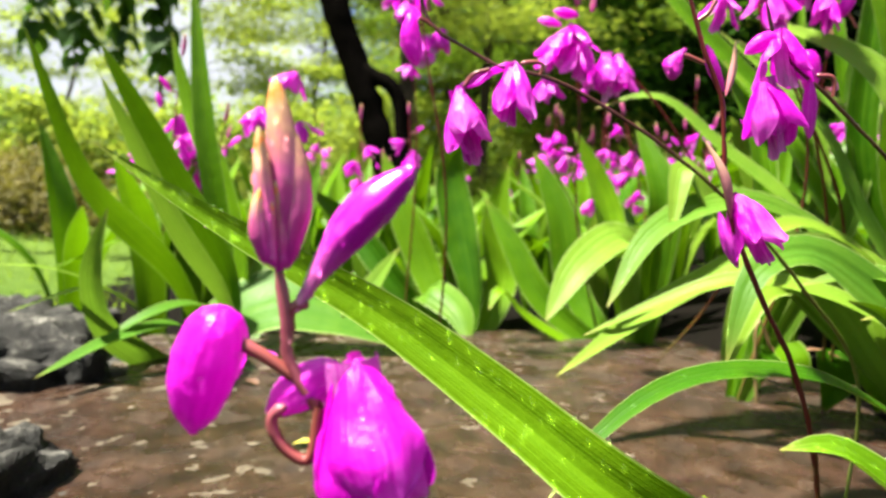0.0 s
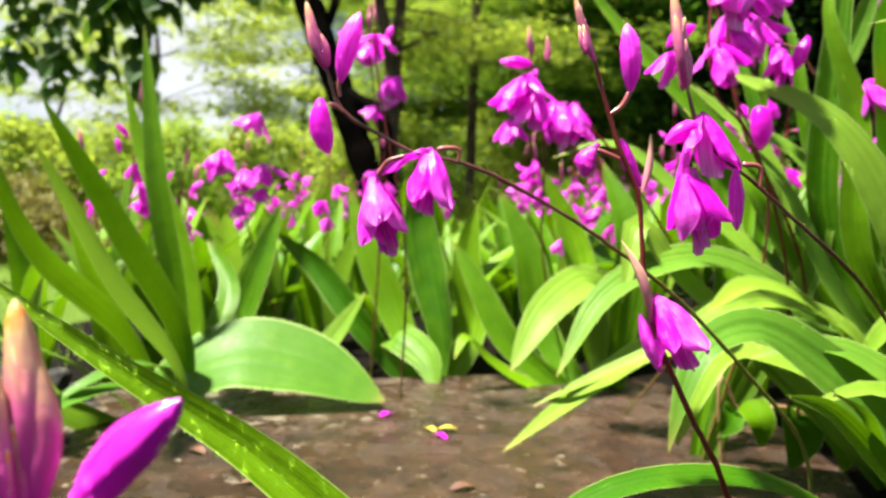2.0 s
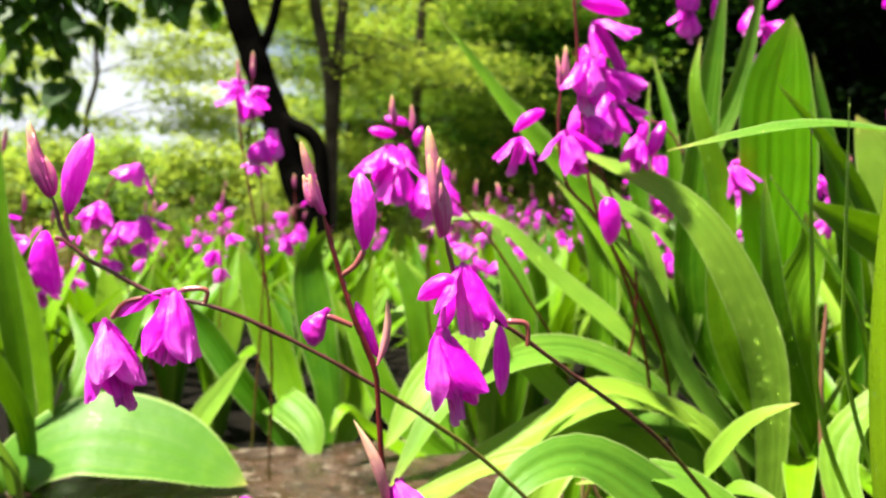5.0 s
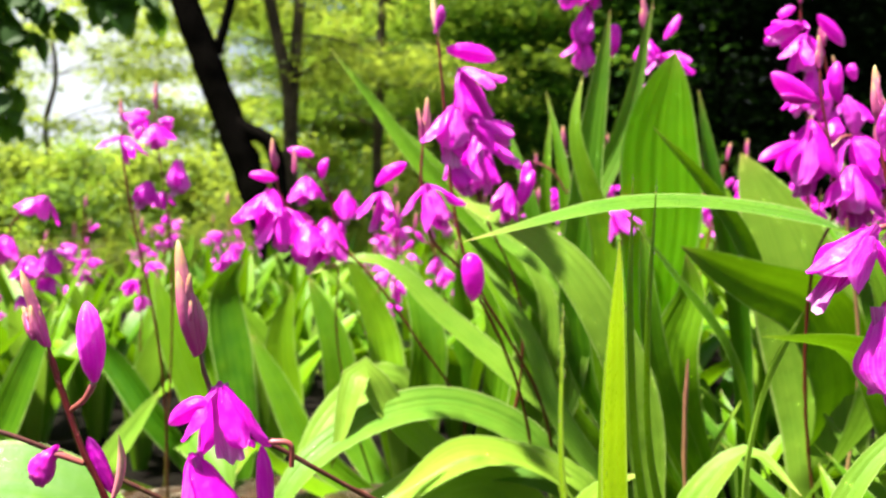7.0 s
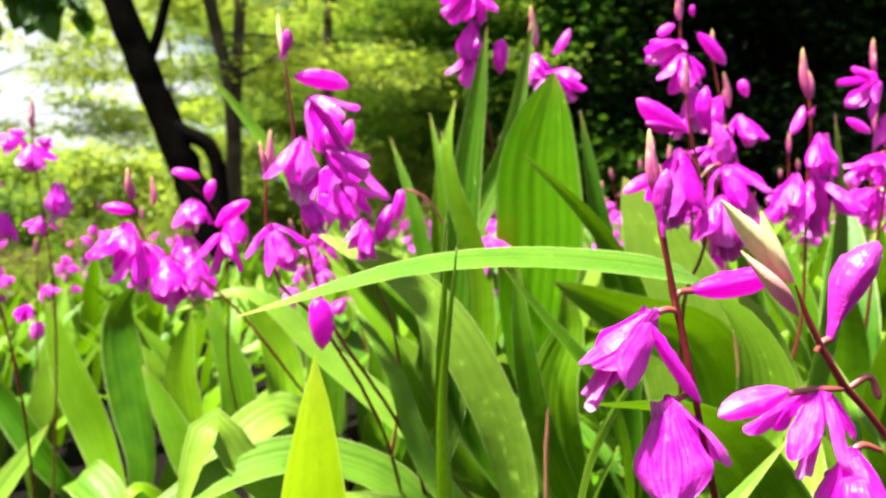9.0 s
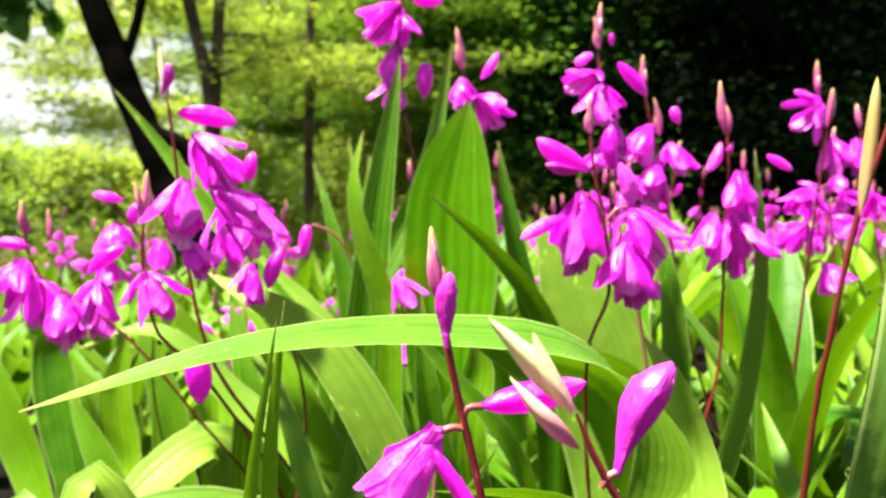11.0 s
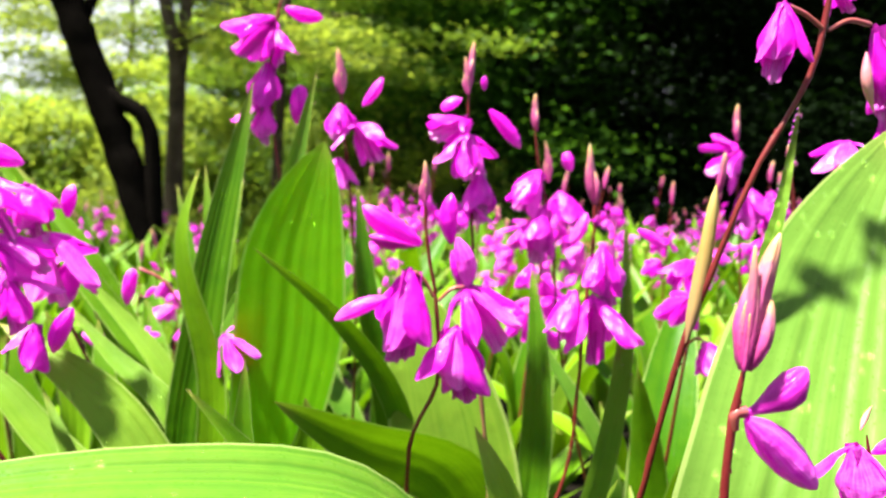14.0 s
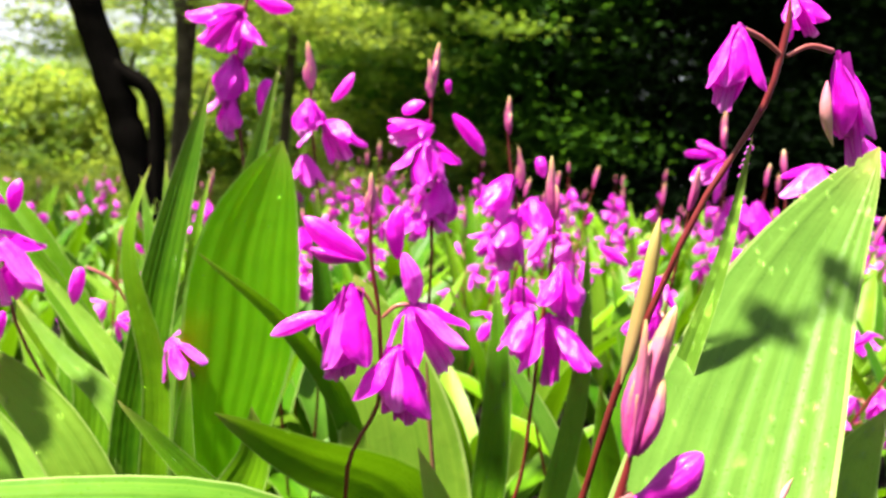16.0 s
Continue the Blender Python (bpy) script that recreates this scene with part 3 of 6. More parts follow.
NECK = with_mat(tube_mesh("neck", [(0, 0, -0.035), (0.01, 0, 0.03), (0, 0, 0.16)], (0.032, 0.085), 8), PETAL_DARK)


# ---------------------------------------------------------------- ground, slab, rocks
def ease(v, lo, hi):
    t = min(1.0, max(0.0, (v - lo) / (hi - lo)))
    return t * t * (3 - 2 * t)


def ground_z(x, y):
    """The bed rises to the right; lawn and woods beyond lie level."""
    bed = 0.085 + 0.135 * ease(x, 0.05, 0.95)
    away = ease(y, 3.5, 9.0)
    z = bed * (1 - away) + 0.12 * away
    z += (0.03 - z) * ease(-x, 0.55, 1.2)
    return z + 0.012 * noise.noise((x * 3, y * 3, 0.0)) * (1 - away)


def spread(lo, hi, near, count):
    """Steps that are fine round near and coarse far off."""
    out = []
    for k in range(count + 1):
        s = 2 * k / count - 1
        out.append(near + (abs(s) ** 4) * ((hi - near) if s > 0 else (near - lo)) * (1 if s > 0 else -1) + s * 2.0)
    return out


xs, ys = spread(-400, 400, 0.3, 90), spread(-400, 400, 1.5, 90)
ground = part("ground", grid_mesh("ground", len(ys), len(xs), lambda i, j: Vector((xs[j], ys[i], ground_z(xs[j], ys[i])))), GROUND)
tagged(ground, "soil of a flower bed, coloured dark for plant shade, beside mown green lawn", "ground", kind="structure")


def lump_mesh(name, half, seed, rough=0.22, power=0.6, scale=2.2, n=34):
    """A worn stone: a boxy ball with noise on it."""
    def at(i, j):
        th, ph = math.pi * i / n, 2 * math.pi * j / (2 * n)
        d = Vector((math.sin(th) * math.cos(ph), math.sin(th) * math.sin(ph), math.cos(th)))
        box = Vector([math.copysign(abs(c) ** power, c) for c in d])
        k = 1 + rough * noise.fractal(d * scale + Vector((seed, 0, 0)), 0.9, 2.1, 5)
        return Vector((box.x * half[0], box.y * half[1], box.z * half[2])) * k
    return grid_mesh(name, n + 1, 2 * n, at, wrap=True)


slab = part("stone_slab", lump_mesh("stone_slab", (0.62, 0.43, 0.10), 3.0, 0.055, 0.42, 1.7, 60), SLAB)
slab.matrix_world = pose(-0.06, 0.79, 0.048, 0.6, -0.5, 16)
tagged(slab, "wet brown flat stone slab flecked with lichen beside the bed", "stone")
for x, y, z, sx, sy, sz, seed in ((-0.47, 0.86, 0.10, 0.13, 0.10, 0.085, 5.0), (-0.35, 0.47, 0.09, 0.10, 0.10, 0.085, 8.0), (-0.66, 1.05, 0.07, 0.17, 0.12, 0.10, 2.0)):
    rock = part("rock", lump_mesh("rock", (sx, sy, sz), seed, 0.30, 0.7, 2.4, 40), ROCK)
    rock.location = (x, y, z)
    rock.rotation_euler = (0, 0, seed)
    tagged(rock, "rough dark volcanic rock with pale patches, painted lighter on top as if lit", "rock", "rocks along the bed")


# ---------------------------------------------------------------- trees
def leaf_cloud(name, centres, spreads, per, size, seed, flat=0.5, slim=0.5):
    """Many small folded leaves in clumps round the given centres."""
    r = np.random.RandomState(seed)
    centres, spreads = np.asarray(centres, float), np.asarray(spreads, float)
    n = len(centres) * per
    at = np.repeat(centres, per, 0) + r.normal(0, 1, (n, 3)) * np.repeat(spreads, per, 0)
    d = r.normal(0, 1, (n, 3)) * (1, 1, flat)
    d /= np.linalg.norm(d, axis=1, keepdims=True)
    up = r.normal(0, 0.55, (n, 3)) + (0, 0, 1)
    side = np.cross(d, up)
    side /= np.linalg.norm(side, axis=1, keepdims=True) + 1e-6
    nrm = np.cross(side, d)
    ln = size * r.uniform(0.6, 1.3, (n, 1))
    w = ln * slim * 0.5
    v = np.stack([at, at + d * ln * 0.45 + side * w + nrm * w * 0.35, at + d * ln, at + d * ln * 0.45 - side * w + nrm * w * 0.35], 1).reshape(-1, 3)
    idx = np.arange(n)[:, None] * 4
    f = np.concatenate([idx + (0, 1, 2), idx + (0, 2, 3)], 1).reshape(-1, 3)
    me = bpy.data.meshes.new(name)
    me.from_pydata(v.tolist(), [], f.tolist())
    return me


def limb(points, r0, r1, sides=10):
    return tube_mesh("limb", points, (r0, r1), sides)


def tree(base, trunk_pts, r0, r1, bark, leaf_mat, clumps, spread_by, per, size, seed, label, limbs=(), slim=0.5, flat=0.5, every=3):
    ob = thing("tree", base, label, "tree", "trees behind the bed")
    o = Vector(base)
    part("trunk", tube_mesh("trunk", [Vector(p) - o for p in trunk_pts], (r0, r1), 14, 0.22), bark, ob)
    for pts, ra, rb in limbs:
        part("limb", limb([Vector(p) - o for p in pts], ra, rb), bark, ob)
    r = random.Random(seed)
    if clumps:
        for c in clumps[::every]:
            low = [Vector(p) for p in trunk_pts if p[2] < c[2] + 0.05] or [Vector(trunk_pts[1])]
            foot = low[-1]
            mid = (Vector(c) + foot) * 0.5 + Vector((r.uniform(-0.1, 0.1), r.uniform(-0.1, 0.1), 0.08))
            part("limb", limb([foot - o, mid - o, Vector(c) - o], r1 * 0.35, r1 * 0.10, 6), bark, ob)
        part("crown", leaf_cloud("crown", [Vector(c) - o for c in clumps], [list(spread_by)] * len(clumps), per, size, seed, flat, slim), leaf_mat, ob)
    return ob


def clumps_in(seed, count, x0, x1, y0, y1, z0, z1):
    r = random.Random(seed)
    return [(r.uniform(x0, x1), r.uniform(y0, y1), r.uniform(z0, z1)) for _ in range(count)]


def oval_leaves(name, twigs, per, size, seed):
    """Broad oval leaves with a folded midrib, hanging along twigs given as point lists."""
    r = random.Random(seed)
    verts, faces = [], []
    outline = ((0.0, 0.0), (0.18, 0.30), (0.45, 0.44), (0.75, 0.30), (1.0, 0.0), (0.75, -0.30), (0.45, -0.44), (0.18, -0.30))
    for pts in twigs:
        line = arc(pts, 40)
        for k in range(per):
            at = line[3 + int(37 * (k + r.random()) / per)]
            a = r.uniform(0, 6.28)
            d = Vector((math.cos(a), math.sin(a), -r.uniform(0.3, 1.3))).normalized()
            side = d.cross(Vector((r.uniform(-0.5, 0.5), r.uniform(-0.5, 0.5), 1))).normalized()
            up = side.cross(d)
            ln = size * r.uniform(0.65, 1.2)
            base = len(verts)
            for u, s in outline:
                verts.append(at + d * (0.15 * size + u * ln) + side * (s * ln) + up * (abs(s) * 0.35 * ln - 0.25 * u * u * ln))
            verts.append(at + d * (0.15 * size + 0.45 * ln) - up * 0.05 * ln)
            faces += [(base + q, base + (q + 1) % 8, base + 8) for q in range(8)]
    me = bpy.data.meshes.new(name)
    me.from_pydata(verts, [], faces)
    return me


# leaning tree with a fork and a second stem that joins it at an elbow; its bark is coloured dark for the shade of its
# crown, out of view
tree((-0.270, 4.0, 0.1), [(-0.250, 4.0, -0.05), (-0.355, 4.0, 0.45), (-0.410, 4.0, 0.60), (-0.480, 4.0, 0.80), (-0.555, 4.0, 1.0), (-0.635, 4.0, 1.2), (-0.710, 4.0, 1.4), (-0.790, 4.0, 1.62), (-0.910, 4.0, 2.1), (-1.050, 4.05, 3.2)],
     0.082, 0.062, BARK, CROWN_MID, clumps_in(11, 46, -3.0, 0.4, 3.4, 5.4, 2.9, 4.2), (0.26, 0.26, 0.08), 160, 0.06, 11,
     "dark leaning tree with a forked trunk behind the flowers",
     limbs=(([(-0.260, 3.97, -0.05), (-0.300, 3.97, 0.53), (-0.313, 3.97, 0.72), (-0.332, 3.97, 0.86), (-0.380, 3.97, 0.945), (-0.470, 3.98, 0.985), (-0.560, 3.99, 1.04)], 0.042, 0.040),
            ([(-0.675, 4.02, 1.31), (-0.618, 4.02, 1.46), (-0.576, 4.02, 1.63), (-0.500, 4.1, 2.3)], 0.028, 0.016)))
# overhanging branch with dark broad leaves
hang = [[(-1.9, 3.3, 1.62), (-1.66, 3.2, 1.30), (-1.62, 3.2, 1.05), (-1.66, 3.2, 0.88)], [(-1.9, 3.3, 1.62), (-1.50, 3.2, 1.30), (-1.44, 3.2, 1.06), (-1.52, 3.2, 0.90)],
        [(-1.7, 3.25, 1.62), (-1.36, 3.2, 1.28), (-1.28, 3.2, 1.05), (-1.27, 3.2, 0.87)], [(-1.6, 3.25, 1.62), (-1.22, 3.2, 1.40), (-1.10, 3.2, 1.36), (-1.03, 3.2, 1.32)],
        [(-1.6, 3.25, 1.60), (-1.40, 3.2, 1.42), (-1.20, 3.2, 1.26), (-1.16, 3.2, 1.20)], [(-1.4, 3.25, 1.60), (-1.0, 3.2, 1.50), (-0.88, 3.2, 1.42), (-0.83, 3.2, 1.33)],
        [(-1.2, 3.25, 1.58), (-0.90, 3.2, 1.52), (-0.76, 3.2, 1.44), (-0.72, 3.2, 1.36)], [(-2.1, 3.3, 1.62), (-1.82, 3.2, 1.32), (-1.80, 3.2, 1.12), (-1.84, 3.2, 0.95)]]
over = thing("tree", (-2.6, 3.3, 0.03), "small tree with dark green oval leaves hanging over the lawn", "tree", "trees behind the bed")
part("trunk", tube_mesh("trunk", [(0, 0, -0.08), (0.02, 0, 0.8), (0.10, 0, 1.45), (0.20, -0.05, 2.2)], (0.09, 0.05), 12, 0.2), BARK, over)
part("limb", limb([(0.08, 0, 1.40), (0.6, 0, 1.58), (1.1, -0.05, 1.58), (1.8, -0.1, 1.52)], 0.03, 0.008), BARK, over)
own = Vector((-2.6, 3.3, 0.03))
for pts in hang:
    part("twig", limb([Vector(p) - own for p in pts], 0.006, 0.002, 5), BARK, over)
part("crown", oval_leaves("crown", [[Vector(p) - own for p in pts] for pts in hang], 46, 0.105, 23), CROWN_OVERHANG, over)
# brown pair of trunks
tree((-0.34, 4.6, 0.1), [(-0.36, 4.6, -0.05), (-0.345, 4.6, 0.82), (-0.345, 4.6, 1.08), (-0.365, 4.6, 1.36), (-0.425, 4.6, 1.63), (-0.47, 4.6, 1.84), (-0.60, 4.6, 2.8)], 0.044, 0.030, BARK_GREY, CROWN_LIME,
     clumps_in(31, 26, -1.4, 0.6, 4.4, 5.6, 1.35, 2.5), (0.17, 0.17, 0.030), 260, 0.05, 31, "slender brown tree with light green leaves",
     limbs=(([(-0.32, 4.65, -0.05), (-0.335, 4.65, 0.83), (-0.335, 4.65, 1.17), (-0.322, 4.65, 1.50), (-0.30, 4.65, 1.84), (-0.24, 4.7, 2.8)], 0.040, 0.030),), flat=0.2)
# taller tree with level branches
tree((0.17, 5.5, 0.1), [(0.17, 5.5, -0.05), (0.16, 5.5, 1.2), (0.165, 5.5, 1.5), (0.17, 5.5, 1.8), (0.18, 5.5, 2.1), (0.2, 5.5, 3.6)], 0.038, 0.026, BARK_GREY, CROWN_BRIGHT,
     clumps_in(41, 52, -0.9, 1.5, 5.2, 6.6, 1.25, 2.6), (0.20, 0.18, 0.030), 300, 0.055, 41, "tall thin tree with layered green branches",
     limbs=(([(0.165, 5.5, 1.58), (-0.139, 5.5, 1.70), (-0.6, 5.5, 1.72)], 0.014, 0.006), ([(0.165, 5.5, 1.6), (0.418, 5.5, 1.787), (0.8, 5.6, 1.86)], 0.014, 0.006)), slim=0.35, flat=0.15)
# airy bright trees over the lawn: flat sprays with sky between
for k, (x, y, h, n) in enumerate(((-3.0, 7.6, 2.3, 26), (-1.6, 8.4, 2.8, 34), (-0.5, 8.0, 2.4, 46), (-5.2, 10.0, 2.4, 22), (0.4, 8.6, 2.6, 74))):
    tree((x, y, 0.1), [(x, y, -0.1), (x + 0.08, y, 0.8), (x - 0.05, y, 1.4), (x + 0.05, y, 1.9), (x, y, h)], 0.035, 0.018, BARK_GREY, CROWN_LIME,
         clumps_in(50 + k, n, x - 1.1, x + 1.1, y - 0.7, y + 0.7, 1.25, h + 0.5), (0.20, 0.18, 0.040), 330, 0.065, 50 + k, "airy young tree with bright yellow-green leaves", flat=0.2, every=2 if k < 4 else 6)
# woods on the right, their shade put into darker leaf colours
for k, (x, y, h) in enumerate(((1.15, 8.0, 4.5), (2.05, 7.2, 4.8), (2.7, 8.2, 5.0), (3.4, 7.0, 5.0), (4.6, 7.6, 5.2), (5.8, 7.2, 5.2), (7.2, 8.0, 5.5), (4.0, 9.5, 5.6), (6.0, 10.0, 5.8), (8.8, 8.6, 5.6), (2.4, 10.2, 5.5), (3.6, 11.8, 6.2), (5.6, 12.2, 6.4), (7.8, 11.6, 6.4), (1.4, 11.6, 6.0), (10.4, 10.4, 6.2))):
    dark = CROWN_MID if x < 1.2 else CROWN_SHADE if x < 2.8 else CROWN_DEEP_SHADE
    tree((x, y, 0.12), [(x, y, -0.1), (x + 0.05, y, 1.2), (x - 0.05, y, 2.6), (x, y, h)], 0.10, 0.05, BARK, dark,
         clumps_in(70 + k, 120, x - 1.2, x + (0.75 if x < 2.5 else 1.3), y - 1.0, y + 1.2, 0.3, (h + 0.8) if x > 2.2 else 3.4), (0.36, 0.34, 0.12), 330, 0.085, 70 + k, "tall tree with dense green foliage, mostly coloured dark for shade", slim=0.4, flat=0.3, every=6)
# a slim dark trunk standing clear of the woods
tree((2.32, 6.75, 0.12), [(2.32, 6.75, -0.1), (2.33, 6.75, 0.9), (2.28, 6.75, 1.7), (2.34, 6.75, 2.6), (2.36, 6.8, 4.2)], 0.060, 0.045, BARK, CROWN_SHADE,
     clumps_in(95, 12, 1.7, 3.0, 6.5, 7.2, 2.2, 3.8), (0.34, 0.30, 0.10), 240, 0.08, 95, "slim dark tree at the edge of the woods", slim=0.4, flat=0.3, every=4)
# far edge of the woods, leaf colour darkened for shade from x = 5 on
r_far = random.Random(5)
for k in range(22):
    x, y = -22 + 2.4 * k + r_far.uniform(-0.6, 0.6), 24 + r_far.uniform(-2, 4)
    h = r_far.uniform(2.2, 3.0) if x < -3 else r_far.uniform(3.4, 4.6) if x < 5 else 9.0
    tree((x, y, 0.1), [(x, y, -0.1), (x, y, h * 0.5), (x, y, h * 0.8)], 0.16, 0.08, BARK_GREY, CROWN_BRIGHT if x < 5 else CROWN_DEEP_SHADE,
         clumps_in(100 + k, 60 if x < 5 else 110, x - 2.2, x + 2.2, y - 1, y + 1, 0.4, h), (0.5, 0.5, 0.22), 110, 0.20, 100 + k, "distant broad tree with sunlit foliage")


def shrub(x, y, rx, ry, h, mat, seed, label, per=110, size=0.04):
    z = ground_z(x, y)
    ob = thing("shrub", (x, y, z), label, "shrub", "shrubs beyond the bed")
    r = random.Random(seed)
    cl = []
    for _ in range(34):
        a, q = r.uniform(0, 6.28), r.random() ** 0.5
        cl.append((rx * q * math.cos(a), ry * q * math.sin(a), h * r.uniform(0.12, 1.0) * (1 - 0.45 * q * q)))
    for c in cl[::5]:
        part("twig", tube_mesh("twig", [(0, 0, 0), (c[0] * 0.4, c[1] * 0.4, c[2] * 0.6), c], (0.012, 0.004), 6), BARK_GREY, ob)
    part("foliage", leaf_cloud("foliage", cl, [[rx * 0.20, ry * 0.20, min(h * 0.10, 0.07)]] * len(cl), per, size, seed), mat, ob)


# low shrubs at the far edge of the bed and the lawn
for k in range(15):
    x = -4.6 + 0.42 * k
    shrub(x, 4.9 + 0.4 * math.sin(k * 2.3), 0.42, 0.36, 0.44 + 0.12 * math.sin(k * 1.7), CROWN_SHRUB if x < -1.3 and k % 3 else CROWN_LIME, 200 + k,
          "low shrub with yellow-green and russet leaves")
# tall clipped hedge of bright foliage behind them
for k in range(17):
    x = -6.4 + 0.48 * k
    shrub(x, 6.5 + 0.35 * math.sin(k * 1.9), 0.55, 0.45, 1.10 + 0.13 * math.sin(k * 2.7) + 0.05 * math.sin(k * 0.9), CROWN_BRIGHT if k % 4 == 1 else CROWN_LIME, 260 + k,
          "tall yellow-green shrub beyond the lawn", 170, 0.065)
# shrubs by the woods, with the same shade in their leaf colour
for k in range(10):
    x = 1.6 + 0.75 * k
    shrub(x, 6.2 + 0.4 * math.sin(k * 2.1), 0.6, 0.45, 0.5, CROWN_SHADE if k < 2 else CROWN_DEEP_SHADE, 230 + k, "green shrub coloured dark for the shade of the woods")

# lawn: short blades between the slab and the trees
lawn_r = np.random.RandomState(3)
spots = []
while len(spots) < 2600:
    x, y = lawn_r.uniform(-5.0, -0.75), 1.2 + 3.6 * lawn_r.rand() ** 1.3
    if x < -0.45 - 0.35 * y * 0.5:
        spots.append((x, y, ground_z(x, y)))
lawn = part("lawn_grass", leaf_cloud("lawn_grass", spots, [[0.05, 0.05, 0.004]] * len(spots), 6, 0.045, 4, 2.5, 0.10), CROWN_BRIGHT)
tagged(lawn, "short mown green grass beside the bed", "grass", kind="stuff")


# ---------------------------------------------------------------- orchids along the path

spike_near = plant((0.06, 0.215, 0.081), "orchid spike with large magenta flowers and a pink bud tip", "orchids at the front of the bed")
add_stem(spike_near, [(0.060, 0.215, 0.081), (-0.019, 0.175, 0.268), (-0.026, 0.175, 0.290), (-0.031, 0.175, 0.300), (-0.038, 0.175, 0.309), (-0.039, 0.175, 0.322), (-0.042, 0.175, 0.336)], 0.0024, 0.0017, mat=PEDICEL)
near_tips = [add_bud(spike_near, (-0.041, 0.175, 0.333), (-0.0435, 0.175, 0.377), "tip", 1.7, 1.12),
             add_bud(spike_near, (-0.0425, 0.170, 0.334), (-0.0460, 0.171, 0.365), "tip", 3.4, 0.92)]
add_pedicel(spike_near, [(-0.038, 0.175, 0.318), (-0.038, 0.175, 0.323), (-0.034, 0.175, 0.325)], 0.0012)
near_young = add_bud(spike_near, (-0.037, 0.175, 0.323), (-0.010, 0.175, 0.358), "deep", 2.0, 0.70)
for skin, buds in ((NEAR_TIP, near_tips + [c for b in near_tips for c in b.children]), (YOUNG_BUD, [near_young])):
    for ob in buds:
        ob.data = ob.data.copy()
        ob.data.materials[0] = skin
add_pedicel(spike_near, [(-0.037, 0.175, 0.307), (-0.043, 0.175, 0.311), (-0.051, 0.175, 0.315)], 0.0014)
add_bud(spike_near, (-0.054, 0.175, 0.323), (-0.061, 0.175, 0.292), "fat", 0.5, 1.08)
add_pedicel(spike_near, [(-0.030, 0.172, 0.301), (-0.033, 0.172, 0.288), (-0.039, 0.172, 0.292), (-0.041, 0.172, 0.298), (-0.038, 0.172, 0.301)], 0.0012)
add_bud(spike_near, (-0.026, 0.178, 0.309), (-0.044, 0.178, 0.297), "fat", 2.2, 1.0)
add_flower(spike_near, (-0.022, 0.170, 0.313), (-0.016, 0.170, 0.275), "bell", 0.3, 1.25)

leafy_near = plant((0.27, 0.27, 0.101), "orchid with one long rain-beaded leaf arching over the slab", "orchids at the front of the bed")
add_leaf(leafy_near, [(0.270, 0.270, 0.101), (0.175, 0.255, 0.180), (0.115, 0.252, 0.222), (0.061, 0.258, 0.251), (0.023, 0.285, 0.273), (-0.029, 0.312, 0.302), (-0.096, 0.335, 0.331), (-0.133, 0.345, 0.349), (-0.174, 0.355, 0.371)], 0.031, face=(0.35, -1, -0.35), fold=0.16, pleats=1, broad=0.60, rows=44)
add_leaf(leafy_near, [(0.270, 0.270, 0.101), (0.084, 0.300, 0.230), (0.058, 0.300, 0.238), (0.037, 0.300, 0.243)], 0.013, LEAF_YELLOW, face=(0, -0.35, 1))
add_leaf(leafy_near, [(0.270, 0.270, 0.101), (0.188, 0.320, 0.237), (0.165, 0.320, 0.251), (0.143, 0.320, 0.250)], 0.036, face=(0, -0.35, 1), fold=0.4)

leafy_right_front = plant((0.43, 0.50, 0.122), "orchid with arching leaves and broad foliage over the stone slab", "orchids at the front of the bed")
add_leaf(leafy_right_front, [(0.430, 0.500, 0.122), (0.285, 0.450, 0.222), (0.197, 0.420, 0.262), (0.123, 0.400, 0.259), (0.071, 0.370, 0.232), (0.047, 0.350, 0.207)], 0.019, face=(0, -0.35, 1), broad=1.16)
add_leaf(leafy_right_front, [(0.430, 0.500, 0.122), (0.330, 0.480, 0.251), (0.316, 0.480, 0.296)], 0.024, face=(-0.5, -1, 0.3), broad=1.16)
add_leaf(leafy_right_front, [(0.430, 0.500, 0.122), (0.262, 0.375, 0.285), (0.252, 0.360, 0.324), (0.274, 0.360, 0.355)], 0.028, face=(-1, -0.5, 0.4))
add_leaf(leafy_right_front, [(0.430, 0.500, 0.122), (0.300, 0.480, 0.262), (0.262, 0.460, 0.292), (0.229, 0.440, 0.303)], 0.018, face=(0, -1, 0.3))
add_leaf(leafy_right_front, [(0.430, 0.500, 0.122), (0.310, 0.490, 0.258), (0.285, 0.465, 0.289), (0.265, 0.460, 0.301)], 0.016, face=(0, -1, 0.3))
add_leaf(leafy_right_front, [(0.430, 0.500, 0.122), (0.318, 0.560, 0.292), (0.252, 0.550, 0.326), (0.211, 0.530, 0.310), (0.196, 0.518, 0.279), (0.188, 0.512, 0.247)], 0.044, LEAF_PALE, face=(-0.25, -0.8, 0.75), fold=0.12, pleats=2, broad=0.72)

# a low creeper with round leaves on a brown runner, on the soil behind the slab
creeper = thing("creeper", (0.33, 0.80, 0.16), "low creeper with small round green leaves on a brown runner", "weed")
creeper["origin"] = (0.33, 0.80, 0.16)
add_stem(creeper, [(0.33, 0.80, 0.13), (0.328, 0.80, 0.238), (0.345, 0.80, 0.205), (0.385, 0.795, 0.212), (0.425, 0.79, 0.196), (0.47, 0.80, 0.15)], 0.0022, 0.0018, DRY, "runner", "brown woody runner")
